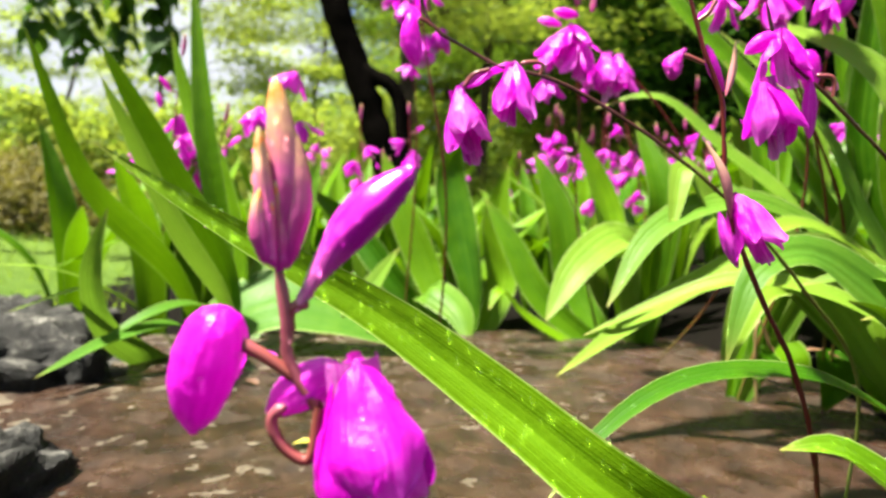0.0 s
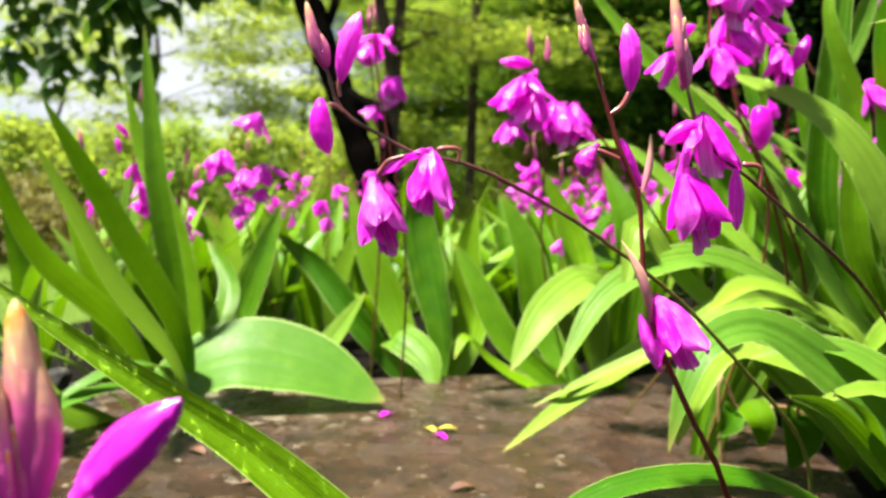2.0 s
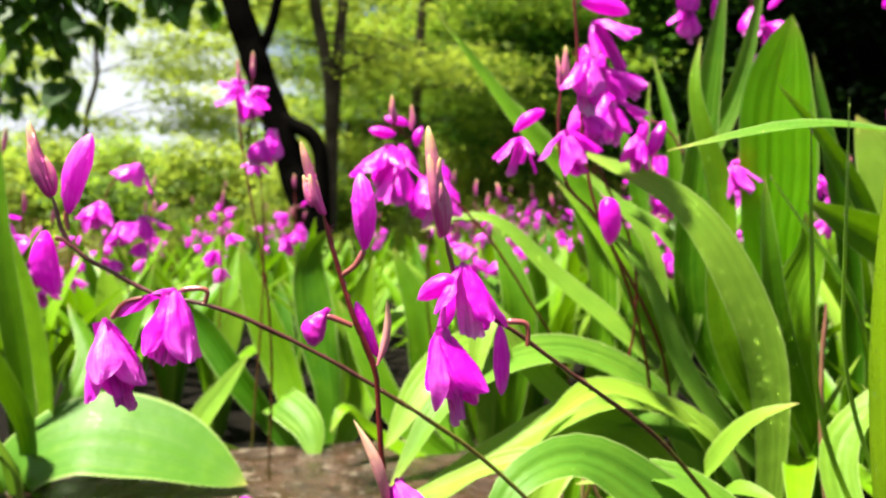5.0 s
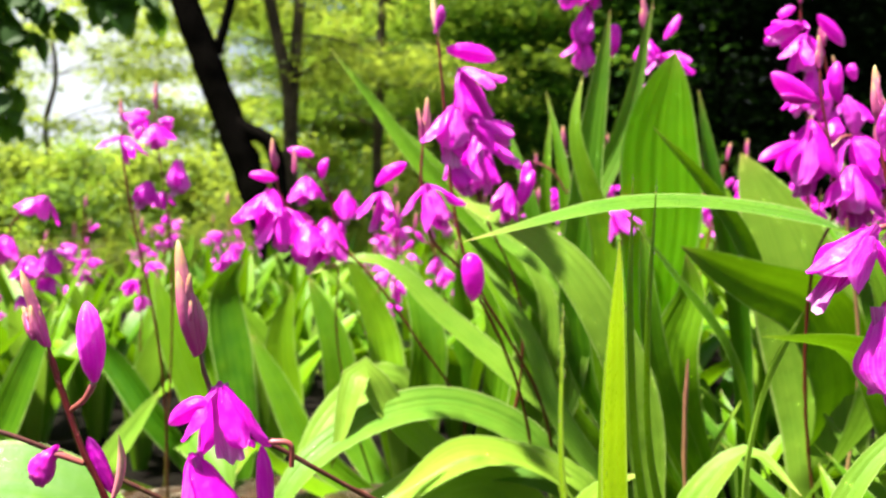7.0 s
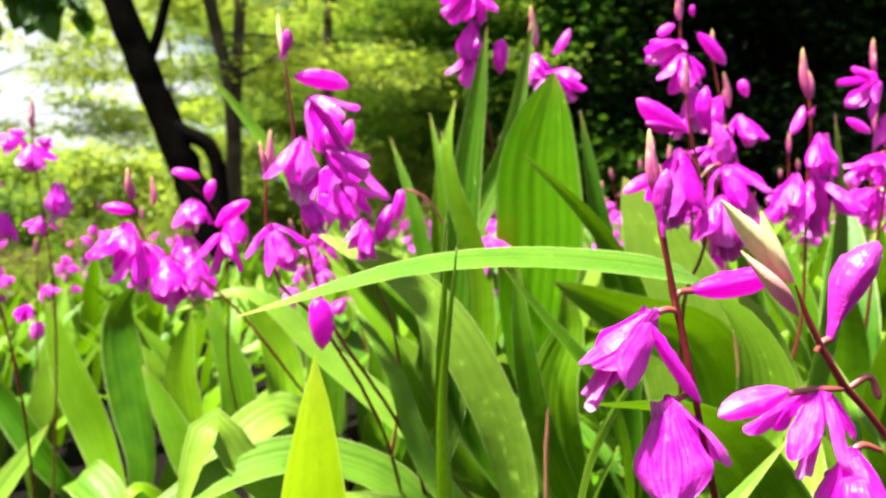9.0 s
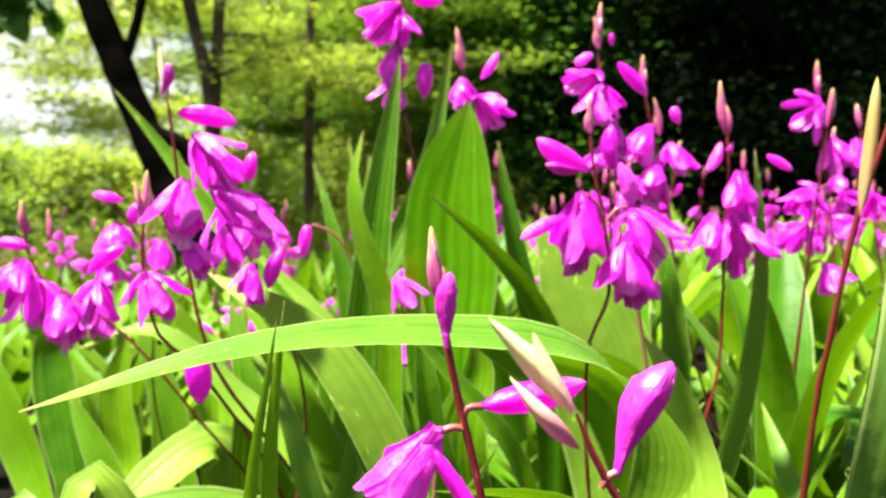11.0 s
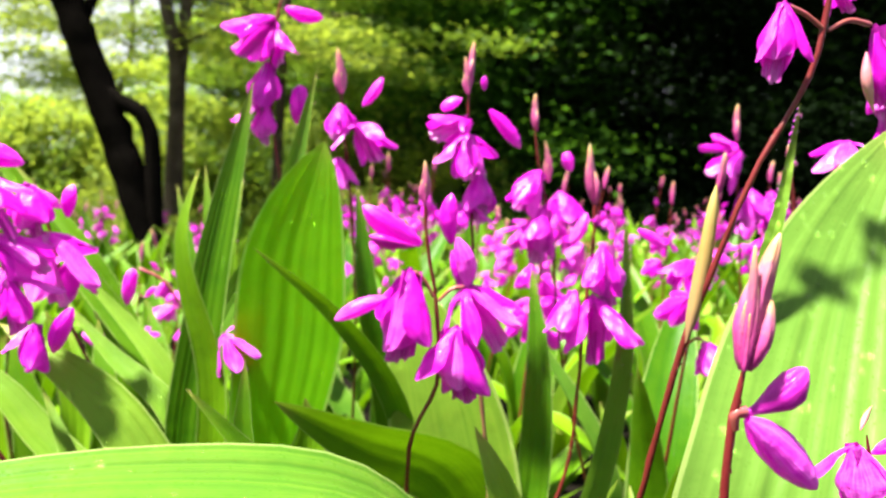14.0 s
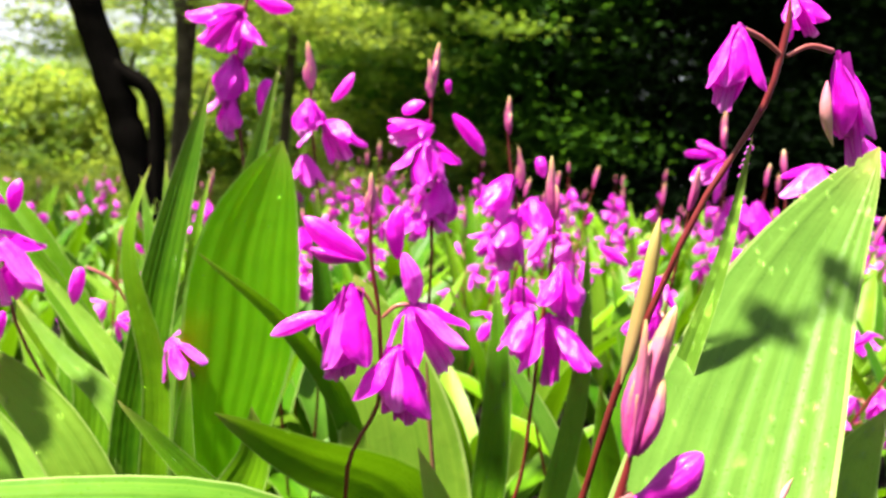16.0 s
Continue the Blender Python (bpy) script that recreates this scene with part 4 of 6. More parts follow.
for foot, tip, wide in (((0.352, 0.800, 0.214), (0.366, 0.790, 0.170), 0.034), ((0.402, 0.795, 0.212), (0.392, 0.780, 0.150), 0.044), ((0.432, 0.790, 0.196), (0.446, 0.780, 0.150), 0.036), ((0.345, 0.81, 0.206), (0.322, 0.800, 0.176), 0.028)):
    mid = (Vector(foot) + Vector(tip)) / 2 + Vector((0.003, -0.008, 0.004))
    add_leaf(creeper, [foot, tuple(mid), tip], wide, face=(0.1, -1, 0.5), fold=0.3, pleats=1, broad=0.6, rows=12, cols=11)

spike_arching = plant((0.3, 0.56, 0.106), "arching orchid spike with nodding magenta flowers above the slab", "orchids at the front of the bed")
add_stem(spike_arching, [(0.300, 0.560, 0.106), (0.277, 0.520, 0.254), (0.232, 0.500, 0.302), (0.178, 0.480, 0.352), (0.135, 0.465, 0.382), (0.084, 0.455, 0.411), (0.048, 0.450, 0.426), (0.018, 0.450, 0.432), (-0.000, 0.450, 0.441), (-0.020, 0.450, 0.453), (-0.031, 0.450, 0.480)], 0.0017, 0.0012, mat=STEM_GREEN)
add_bud(spike_arching, (-0.030, 0.450, 0.477), (-0.042, 0.450, 0.513), "tip", 5.6, 0.95)
add_bud(spike_arching, (-0.035, 0.452, 0.481), (-0.041, 0.452, 0.499), "tip", 1.0, 0.8)
add_pedicel(spike_arching, [(-0.022, 0.450, 0.461), (-0.023, 0.450, 0.468), (-0.021, 0.450, 0.474)], 0.0011)
add_bud(spike_arching, (-0.022, 0.450, 0.469), (-0.012, 0.450, 0.508), "bud", 2.7, 0.95)
add_pedicel(spike_arching, [(-0.020, 0.450, 0.453), (-0.024, 0.450, 0.456), (-0.028, 0.450, 0.457)], 0.0011)
add_bud(spike_arching, (-0.033, 0.450, 0.460), (-0.028, 0.450, 0.429), "bud", 4.4, 1.35)
add_pedicel(spike_arching, [(0.045, 0.450, 0.427), (0.046, 0.450, 0.433), (0.037, 0.450, 0.434), (0.033, 0.450, 0.433)], 0.0011)
add_flower(spike_arching, (0.030, 0.450, 0.433), (0.025, 0.450, 0.397), "open", 0.5, 1.0)
add_pedicel(spike_arching, [(0.015, 0.450, 0.429), (0.006, 0.450, 0.426), (0.000, 0.450, 0.418)], 0.0011)
add_flower(spike_arching, (-0.003, 0.450, 0.417), (0.006, 0.450, 0.379), "bell", 3.0, 0.9)

spike_upright = plant((0.215, 0.4, 0.093), "upright orchid spike with a few magenta buds and one open flower", "orchids at the front of the bed")
add_stem(spike_upright, [(0.215, 0.400, 0.093), (0.171, 0.390, 0.286), (0.164, 0.390, 0.298), (0.152, 0.390, 0.322), (0.140, 0.390, 0.350), (0.135, 0.390, 0.380), (0.132, 0.390, 0.408), (0.123, 0.390, 0.428), (0.115, 0.390, 0.451), (0.108, 0.390, 0.473)], 0.002, 0.0013)
add_bud(spike_upright, (0.108, 0.390, 0.472), (0.098, 0.390, 0.502), "tip", 3.3, 0.8)
add_bud(spike_upright, (0.104, 0.388, 0.475), (0.100, 0.388, 0.488), "tip", 5.0, 0.9)
add_pedicel(spike_upright, [(0.117, 0.390, 0.447), (0.122, 0.390, 0.451), (0.126, 0.390, 0.458)], 0.0011)
add_bud(spike_upright, (0.126, 0.390, 0.458), (0.123, 0.390, 0.490), "bud", 0.4, 1.05)
add_pedicel(spike_upright, [(0.122, 0.390, 0.426), (0.114, 0.390, 0.429), (0.111, 0.390, 0.430)], 0.0011)
add_bud(spike_upright, (0.112, 0.390, 0.433), (0.105, 0.390, 0.417), "deep", 2.1, 1.7)
add_bud(spike_upright, (0.133, 0.392, 0.413), (0.123, 0.392, 0.436), "bud", 3.8, 0.85)
add_bud(spike_upright, (0.133, 0.388, 0.410), (0.136, 0.388, 0.438), "bract", 5.5, 1.0)
add_bud(spike_upright, (0.140, 0.388, 0.348), (0.124, 0.388, 0.387), "bract", 0.9, 0.85)
add_flower(spike_upright, (0.143, 0.392, 0.360), (0.160, 0.392, 0.325), "open", 1.2, 0.8)
add_bud(spike_upright, (0.136, 0.395, 0.351), (0.148, 0.395, 0.322), "bud", 4.3, 0.7)

spike_double = plant((0.46, 0.54, 0.14), "orchid spike with two full magenta flowers and tall bud tip", "orchids at the front of the bed")
add_stem(spike_double, [(0.460, 0.540, 0.140), (0.356, 0.500, 0.282), (0.322, 0.480, 0.317), (0.275, 0.455, 0.365), (0.220, 0.430, 0.404), (0.191, 0.420, 0.424), (0.176, 0.415, 0.433), (0.165, 0.415, 0.449), (0.160, 0.415, 0.467)], 0.0017, 0.0012, mat=STEM_GREEN)
add_bud(spike_double, (0.160, 0.415, 0.465), (0.151, 0.415, 0.514), "tip", 6.0, 0.85)
add_bud(spike_double, (0.156, 0.412, 0.476), (0.157, 0.412, 0.500), "tip", 1.4, 0.95)
add_flower(spike_double, (0.169, 0.415, 0.452), (0.175, 0.415, 0.419), "open", 0.2, 0.9)
add_flower(spike_double, (0.159, 0.408, 0.423), (0.170, 0.408, 0.388), "bell", 0.8, 0.95)
add_pedicel(spike_double, [(0.200, 0.415, 0.416), (0.199, 0.415, 0.426), (0.190, 0.415, 0.427)], 0.0011)
add_bud(spike_double, (0.187, 0.415, 0.425), (0.189, 0.415, 0.393), "bud", 0.2, 0.8)
add_bud(spike_double, (0.165, 0.410, 0.446), (0.149, 0.410, 0.436), "fat", 1.9, 1.0)

leaf_sheaf_left = plant((-0.3, 0.98, 0.081), "sheaf of long green pleated orchid leaves beside the slab", "orchids at the front of the bed")
add_leaf(leaf_sheaf_left, [(-0.300, 0.980, 0.081), (-0.342, 0.920, 0.243), (-0.421, 0.860, 0.351), (-0.461, 0.820, 0.478), (-0.473, 0.810, 0.517)], 0.039, face=(-0.5, -1, 0.3), broad=1.16)
add_leaf(leaf_sheaf_left, [(-0.300, 0.980, 0.081), (-0.283, 0.950, 0.227), (-0.342, 0.900, 0.373), (-0.416, 0.860, 0.516)], 0.045, face=(-0.5, -1, 0.3), broad=1.16)
add_leaf(leaf_sheaf_left, [(-0.300, 0.980, 0.081), (-0.300, 0.980, 0.236), (-0.332, 0.980, 0.425), (-0.361, 1.000, 0.632)], 0.030, face=(0, -1, 0.3), broad=1.09)
add_leaf(leaf_sheaf_left, [(-0.300, 0.980, 0.081), (-0.263, 0.880, 0.210), (-0.300, 0.800, 0.318), (-0.328, 0.740, 0.412), (-0.347, 0.720, 0.456)], 0.040, LEAF_PALE, face=(-0.5, -1, 0.3), broad=1.23)
add_leaf(leaf_sheaf_left, [(-0.300, 0.980, 0.081), (-0.292, 0.955, 0.180), (-0.235, 0.965, 0.214), (-0.150, 0.970, 0.208), (-0.035, 0.960, 0.162)], 0.124, LEAF_PALE, face=(0.1, -0.65, 1), fold=0.06, broad=1.16)
add_leaf(leaf_sheaf_left, [(-0.300, 0.980, 0.081), (-0.297, 0.900, 0.209), (-0.324, 0.840, 0.216), (-0.359, 0.800, 0.195), (-0.380, 0.780, 0.175)], 0.022, LEAF_PALE, face=(0, -0.35, 1))
add_leaf(leaf_sheaf_left, [(-0.300, 0.980, 0.081), (-0.266, 1.100, 0.228), (-0.239, 1.120, 0.314), (-0.209, 1.140, 0.410)], 0.047, face=(0, -1, 0.3), broad=1.3)
add_leaf(leaf_sheaf_left, [(-0.300, 0.980, 0.081), (-0.284, 1.000, 0.238), (-0.316, 1.020, 0.350), (-0.382, 1.050, 0.480), (-0.411, 1.060, 0.570)], 0.037, face=(-0.5, -1, 0.3))
add_leaf(leaf_sheaf_left, [(-0.300, 0.980, 0.081), (-0.379, 0.800, 0.209), (-0.365, 0.750, 0.270), (-0.347, 0.740, 0.328)], 0.036, LEAF_PALE, face=(0, -1, 0.3))
add_leaf(leaf_sheaf_left, [(-0.300, 0.980, 0.081), (-0.404, 0.800, 0.251), (-0.425, 0.750, 0.266), (-0.453, 0.720, 0.269)], 0.014, LEAF_PALE, face=(0, -0.35, 1))
add_leaf(leaf_sheaf_left, [(-0.300, 0.980, 0.081), (-0.398, 0.800, 0.239), (-0.413, 0.750, 0.233), (-0.436, 0.720, 0.222)], 0.013, LEAF_PALE, face=(0, -0.35, 1))
add_leaf(leaf_sheaf_left, [(-0.300, 0.980, 0.081), (-0.318, 0.850, 0.195), (-0.357, 0.780, 0.189), (-0.396, 0.700, 0.164)], 0.025, LEAF_PALE, face=(0, -0.35, 1))
add_leaf(leaf_sheaf_left, [(-0.300, 0.980, 0.081), (-0.262, 1.000, 0.231), (-0.259, 1.050, 0.290), (-0.308, 1.100, 0.353)], 0.031, face=(0, -1, 0.3))

leaf_sheaf_centre = plant((0.02, 1.22, 0.081), "low sheaf of broad green orchid leaves behind the slab", "orchids at the front of the bed")
add_leaf(leaf_sheaf_centre, [(0.020, 1.220, 0.081), (-0.159, 1.200, 0.162), (-0.125, 1.220, 0.221), (-0.093, 1.230, 0.271)], 0.044, LEAF_PALE, face=(-0.5, -1, 0.3), broad=1.3)
add_leaf(leaf_sheaf_centre, [(0.020, 1.220, 0.081), (-0.039, 1.200, 0.209), (0.007, 1.160, 0.184), (0.027, 1.120, 0.136)], 0.056, LEAF_PALE, face=(0, -0.9, 0.8), broad=1.3)
add_leaf(leaf_sheaf_centre, [(0.020, 1.220, 0.081), (0.028, 1.250, 0.202), (0.005, 1.280, 0.298), (-0.009, 1.300, 0.427), (0.019, 1.280, 0.465)], 0.062, face=(0, -1, 0.3), broad=1.45)
add_leaf(leaf_sheaf_centre, [(0.020, 1.220, 0.081), (-0.050, 1.300, 0.229), (-0.093, 1.320, 0.320), (-0.139, 1.350, 0.434)], 0.056, face=(0, -1, 0.3))
add_leaf(leaf_sheaf_centre, [(0.020, 1.220, 0.081), (-0.117, 1.250, 0.234), (-0.179, 1.280, 0.302), (-0.260, 1.300, 0.363)], 0.047, face=(-0.5, -1, 0.3))
add_leaf(leaf_sheaf_centre, [(0.020, 1.220, 0.081), (0.082, 1.300, 0.214), (0.069, 1.320, 0.325), (0.085, 1.330, 0.421)], 0.056, face=(0, -1, 0.3))

leaf_sheaf_middle = plant((0.28, 1.12, 0.103), "sheaf of broad green orchid leaves beside the slab", "orchids at the front of the bed")
add_leaf(leaf_sheaf_middle, [(0.280, 1.120, 0.103), (0.240, 1.100, 0.311), (0.177, 1.050, 0.273), (0.124, 1.000, 0.196)], 0.063, LEAF_PALE, face=(-0.2, -0.8, 0.9), fold=0.2)
add_leaf(leaf_sheaf_middle, [(0.280, 1.120, 0.103), (0.123, 1.150, 0.223), (0.088, 1.170, 0.286), (0.043, 1.200, 0.359)], 0.042, face=(0, -1, 0.3))
add_leaf(leaf_sheaf_middle, [(0.280, 1.120, 0.103), (0.185, 1.200, 0.233), (0.166, 1.220, 0.336), (0.120, 1.250, 0.440)], 0.052, face=(0, -1, 0.3))
add_leaf(leaf_sheaf_middle, [(0.280, 1.120, 0.103), (0.246, 1.150, 0.260), (0.233, 1.200, 0.357), (0.179, 1.220, 0.477)], 0.058, face=(0.5, -1, 0.3))
add_leaf(leaf_sheaf_middle, [(0.280, 1.120, 0.103), (0.293, 1.100, 0.269), (0.298, 1.100, 0.364), (0.263, 1.150, 0.484)], 0.050, face=(0, -1, 0.3))
add_leaf(leaf_sheaf_middle, [(0.280, 1.120, 0.103), (0.098, 1.100, 0.192), (0.065, 1.080, 0.226), (0.051, 1.060, 0.199)], 0.036, face=(0, -0.35, 1))

leaf_sheaf_right = plant((0.47, 0.74, 0.142), "spreading orchid sheaf with long striped leaves drooping over the slab", "orchids at the front of the bed")
add_leaf(leaf_sheaf_right, [(0.470, 0.740, 0.142), (0.348, 0.760, 0.343), (0.296, 0.750, 0.361), (0.183, 0.700, 0.330), (0.135, 0.660, 0.263)], 0.042, LEAF_PALE, face=(-0.2, -0.6, 1), broad=1.16)
add_leaf(leaf_sheaf_right, [(0.470, 0.740, 0.142), (0.400, 0.720, 0.309), (0.334, 0.720, 0.327), (0.234, 0.700, 0.288), (0.147, 0.660, 0.242), (0.088, 0.620, 0.209)], 0.033, LEAF_PALE, face=(-0.1, -0.5, 1), broad=1.16)
add_leaf(leaf_sheaf_right, [(0.470, 0.740, 0.142), (0.389, 0.620, 0.244), (0.305, 0.630, 0.289), (0.244, 0.650, 0.294), (0.179, 0.660, 0.269), (0.115, 0.660, 0.237)], 0.023, LEAF_PALE, face=(0, -0.6, 1), broad=1.09)
add_leaf(leaf_sheaf_right, [(0.470, 0.740, 0.142), (0.422, 0.720, 0.279), (0.348, 0.740, 0.304), (0.288, 0.750, 0.295), (0.237, 0.750, 0.267)], 0.026, LEAF_PALE, face=(0, -0.5, 1))
add_leaf(leaf_sheaf_right, [(0.470, 0.740, 0.142), (0.315, 0.720, 0.296), (0.275, 0.690, 0.286), (0.252, 0.670, 0.247), (0.239, 0.660, 0.207)], 0.045, LEAF_PALE, face=(0, -1, 0.3), broad=1.3)
add_leaf(leaf_sheaf_right, [(0.470, 0.740, 0.142), (0.367, 0.600, 0.308), (0.390, 0.580, 0.348), (0.412, 0.570, 0.360)], 0.034, LEAF_PALE, face=(-0.2, -0.4, 1))
add_leaf(leaf_sheaf_right, [(0.470, 0.740, 0.142), (0.386, 0.640, 0.269), (0.396, 0.620, 0.283), (0.419, 0.600, 0.281)], 0.040, LEAF_PALE, face=(0, -0.4, 1))
add_leaf(leaf_sheaf_right, [(0.470, 0.740, 0.142), (0.372, 0.700, 0.321), (0.308, 0.680, 0.344), (0.245, 0.620, 0.327)], 0.030, LEAF_PALE, face=(0, -0.5, 1))
add_leaf(leaf_sheaf_right, [(0.470, 0.740, 0.142), (0.301, 0.740, 0.306), (0.234, 0.740, 0.375), (0.224, 0.740, 0.395), (0.197, 0.700, 0.322)], 0.036, LEAF_PALE, face=(0, -0.6, 1))
add_leaf(leaf_sheaf_right, [(0.470, 0.740, 0.142), (0.372, 0.550, 0.277), (0.319, 0.570, 0.310), (0.264, 0.580, 0.298)], 0.036, LEAF_PALE, face=(-0.1, -0.6, 1))
add_leaf(leaf_sheaf_right, [(0.470, 0.740, 0.142), (0.361, 0.500, 0.258), (0.323, 0.510, 0.292), (0.270, 0.500, 0.284)], 0.029, LEAF_PALE, face=(-0.1, -0.6, 1))

leaf_sheaf_tall = plant((0.6, 0.8, 0.171), "tall dense sheaf of pleated green orchid leaves", "orchids at the front of the bed")
add_leaf(leaf_sheaf_tall, [(0.600, 0.800, 0.171), (0.608, 0.600, 0.466), (0.550, 0.560, 0.516), (0.462, 0.530, 0.534), (0.369, 0.495, 0.535), (0.279, 0.470, 0.514)], 0.045, LEAF_PALE, face=(0, -0.35, 1), fold=0.15, broad=1.04)
# tall leaf whose backlit glow comes from its brighter colour
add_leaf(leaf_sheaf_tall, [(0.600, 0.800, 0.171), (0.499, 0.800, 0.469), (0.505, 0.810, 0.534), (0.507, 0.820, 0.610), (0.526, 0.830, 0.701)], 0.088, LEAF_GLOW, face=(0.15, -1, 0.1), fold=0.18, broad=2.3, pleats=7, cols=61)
add_leaf(leaf_sheaf_tall, [(0.600, 0.800, 0.171), (0.430, 0.820, 0.408), (0.436, 0.830, 0.552), (0.464, 0.850, 0.746)], 0.035, face=(0, -1, 0.3), broad=1.23)
add_leaf(leaf_sheaf_tall, [(0.600, 0.800, 0.171), (0.456, 0.800, 0.379), (0.449, 0.800, 0.509), (0.420, 0.810, 0.627), (0.429, 0.820, 0.672)], 0.027, face=(-0.5, -1, 0.3), broad=1.16)
add_leaf(leaf_sheaf_tall, [(0.600, 0.800, 0.171), (0.400, 0.840, 0.370), (0.361, 0.860, 0.448), (0.304, 0.900, 0.528)], 0.030, face=(0.4, -1, 0.6), broad=1.23)
add_leaf(leaf_sheaf_tall, [(0.600, 0.800, 0.171), (0.384, 0.850, 0.357), (0.304, 0.880, 0.422), (0.221, 0.900, 0.485), (0.156, 0.900, 0.467)], 0.035, LEAF_PALE, face=(0.1, -0.6, 1), broad=1.16)
add_leaf(leaf_sheaf_tall, [(0.600, 0.800, 0.171), (0.513, 0.780, 0.414), (0.528, 0.780, 0.467), (0.522, 0.780, 0.499)], 0.049, face=(-0.2, -1, 0.4), broad=1.45)
add_leaf(leaf_sheaf_tall, [(0.600, 0.800, 0.171), (0.485, 0.760, 0.418), (0.479, 0.760, 0.459), (0.476, 0.770, 0.531)], 0.026, face=(0, -1, 0.3))
add_leaf(leaf_sheaf_tall, [(0.600, 0.800, 0.171), (0.389, 0.740, 0.363), (0.366, 0.760, 0.429), (0.323, 0.800, 0.497)], 0.023, LEAF_PALE, face=(0.5, -1, 0.3))
add_leaf(leaf_sheaf_tall, [(0.600, 0.800, 0.171), (0.668, 0.765, 0.385), (0.632, 0.752, 0.452), (0.566, 0.742, 0.478), (0.501, 0.740, 0.507)], 0.066, face=(0.1, -1, -0.40), fold=0.25, broad=1.25, pleats=2)
add_leaf(leaf_sheaf_tall, [(0.600, 0.800, 0.171), (0.529, 0.720, 0.430), (0.482, 0.710, 0.484), (0.446, 0.700, 0.526)], 0.027, face=(0.3, -0.7, 1), broad=1.3)
add_leaf(leaf_sheaf_tall, [(0.600, 0.800, 0.171), (0.441, 0.860, 0.526), (0.485, 0.870, 0.619), (0.516, 0.870, 0.765)], 0.028, LEAF_PALE, face=(0, -1, 0.3), broad=1.16)
add_leaf(leaf_sheaf_tall, [(0.600, 0.800, 0.171), (0.436, 0.880, 0.502), (0.428, 0.900, 0.595), (0.416, 0.930, 0.675)], 0.021, face=(0, -1, 0.3))
add_leaf(leaf_sheaf_tall, [(0.600, 0.800, 0.171), (0.593, 0.830, 0.471), (0.569, 0.830, 0.572), (0.555, 0.840, 0.666)], 0.025, face=(0, -1, 0.3), broad=1.3)
add_leaf(leaf_sheaf_tall, [(0.600, 0.800, 0.171), (0.579, 0.790, 0.519), (0.539, 0.780, 0.567), (0.479, 0.760, 0.616)], 0.021, face=(0.2, -0.6, -0.4))
add_leaf(leaf_sheaf_tall, [(0.600, 0.800, 0.171), (0.314, 0.950, 0.554), (0.274, 0.960, 0.596), (0.221, 0.980, 0.666), (0.168, 0.990, 0.731)], 0.025, face=(0, -1, 0.3))

leafy_near_right = plant((0.4, 0.28, 0.126), "orchid shoot with a broad yellow-green leaf lit through", "orchids at the front of the bed")
add_leaf(leafy_near_right, [(0.400, 0.280, 0.126), (0.330, 0.335, 0.30), (0.317, 0.345, 0.41), (0.317, 0.345, 0.47), (0.321, 0.345, 0.518)], 0.080, LEAF_YELLOW, face=(0.90, -0.43, -0.05), fold=0.15, broad=1.38)
add_leaf(leafy_near_right, [(0.400, 0.280, 0.126), (0.300, 0.270, 0.38), (0.284, 0.272, 0.46), (0.286, 0.280, 0.502)], 0.013, LEAF_YELLOW, face=(1, -0.3, 0.1), fold=0.4)

leafy_mid_right = plant((0.5, 0.42, 0.149), "orchid shoot with upright narrow green leaves", "orchids at the front of the bed")
add_leaf(leafy_mid_right, [(0.500, 0.420, 0.149), (0.373, 0.460, 0.419), (0.372, 0.460, 0.469), (0.383, 0.480, 0.550)], 0.011, face=(0.7, -0.6, 0.2))
add_leaf(leafy_mid_right, [(0.500, 0.420, 0.149), (0.385, 0.500, 0.370), (0.376, 0.500, 0.460), (0.383, 0.520, 0.554)], 0.015, face=(0.8, -0.6, 0.2))
add_leaf(leafy_mid_right, [(0.500, 0.420, 0.149), (0.446, 0.500, 0.389), (0.456, 0.500, 0.434), (0.490, 0.520, 0.475)], 0.019, LEAF_PALE, face=(0.8, -0.5, 0.3))
add_leaf(leafy_mid_right, [(0.500, 0.420, 0.149), (0.552, 0.500, 0.403), (0.517, 0.500, 0.449), (0.454, 0.500, 0.462)], 0.054, face=(0.1, -0.3, -0.7), fold=0.35, pleats=2)
add_leaf(leafy_mid_right, [(0.500, 0.420, 0.149), (0.478, 0.440, 0.405), (0.506, 0.440, 0.432), (0.531, 0.440, 0.459)], 0.014, LEAF_PALE, face=(-0.4, -0.6, 0.7))
add_leaf(leafy_mid_right, [(0.500, 0.420, 0.149), (0.469, 0.600, 0.341), (0.497, 0.600, 0.365), (0.516, 0.560, 0.347)], 0.027, LEAF_PALE, face=(0, -0.35, 1))
add_leaf(leafy_mid_right, [(0.500, 0.420, 0.149), (0.670, 0.680, 0.431), (0.654, 0.680, 0.478), (0.641, 0.700, 0.504)], 0.050, LEAF_PALE, face=(-0.3, -1, 0.5))

dry_stalks = plant((0.505, 0.66, 0.15), "bare dry brown flower stalk among orchid leaves", "orchids at the front of the bed")
add_stem(dry_stalks, [(0.505, 0.660, 0.150), (0.474, 0.652, 0.334), (0.473, 0.652, 0.377), (0.474, 0.652, 0.422)], 0.0022, 0.0022, mat=DRY, name="dry_stalk")

spike_cluster = plant((0.4, 0.8, 0.126), "orchid with two crowded spikes of magenta flowers", "orchids at the front of the bed")
add_stem(spike_cluster, [(0.400, 0.800, 0.126), (0.382, 0.760, 0.363), (0.339, 0.740, 0.438), (0.317, 0.735, 0.472), (0.295, 0.735, 0.549), (0.291, 0.735, 0.587), (0.286, 0.735, 0.635), (0.280, 0.735, 0.686)], 0.0022, 0.0014)
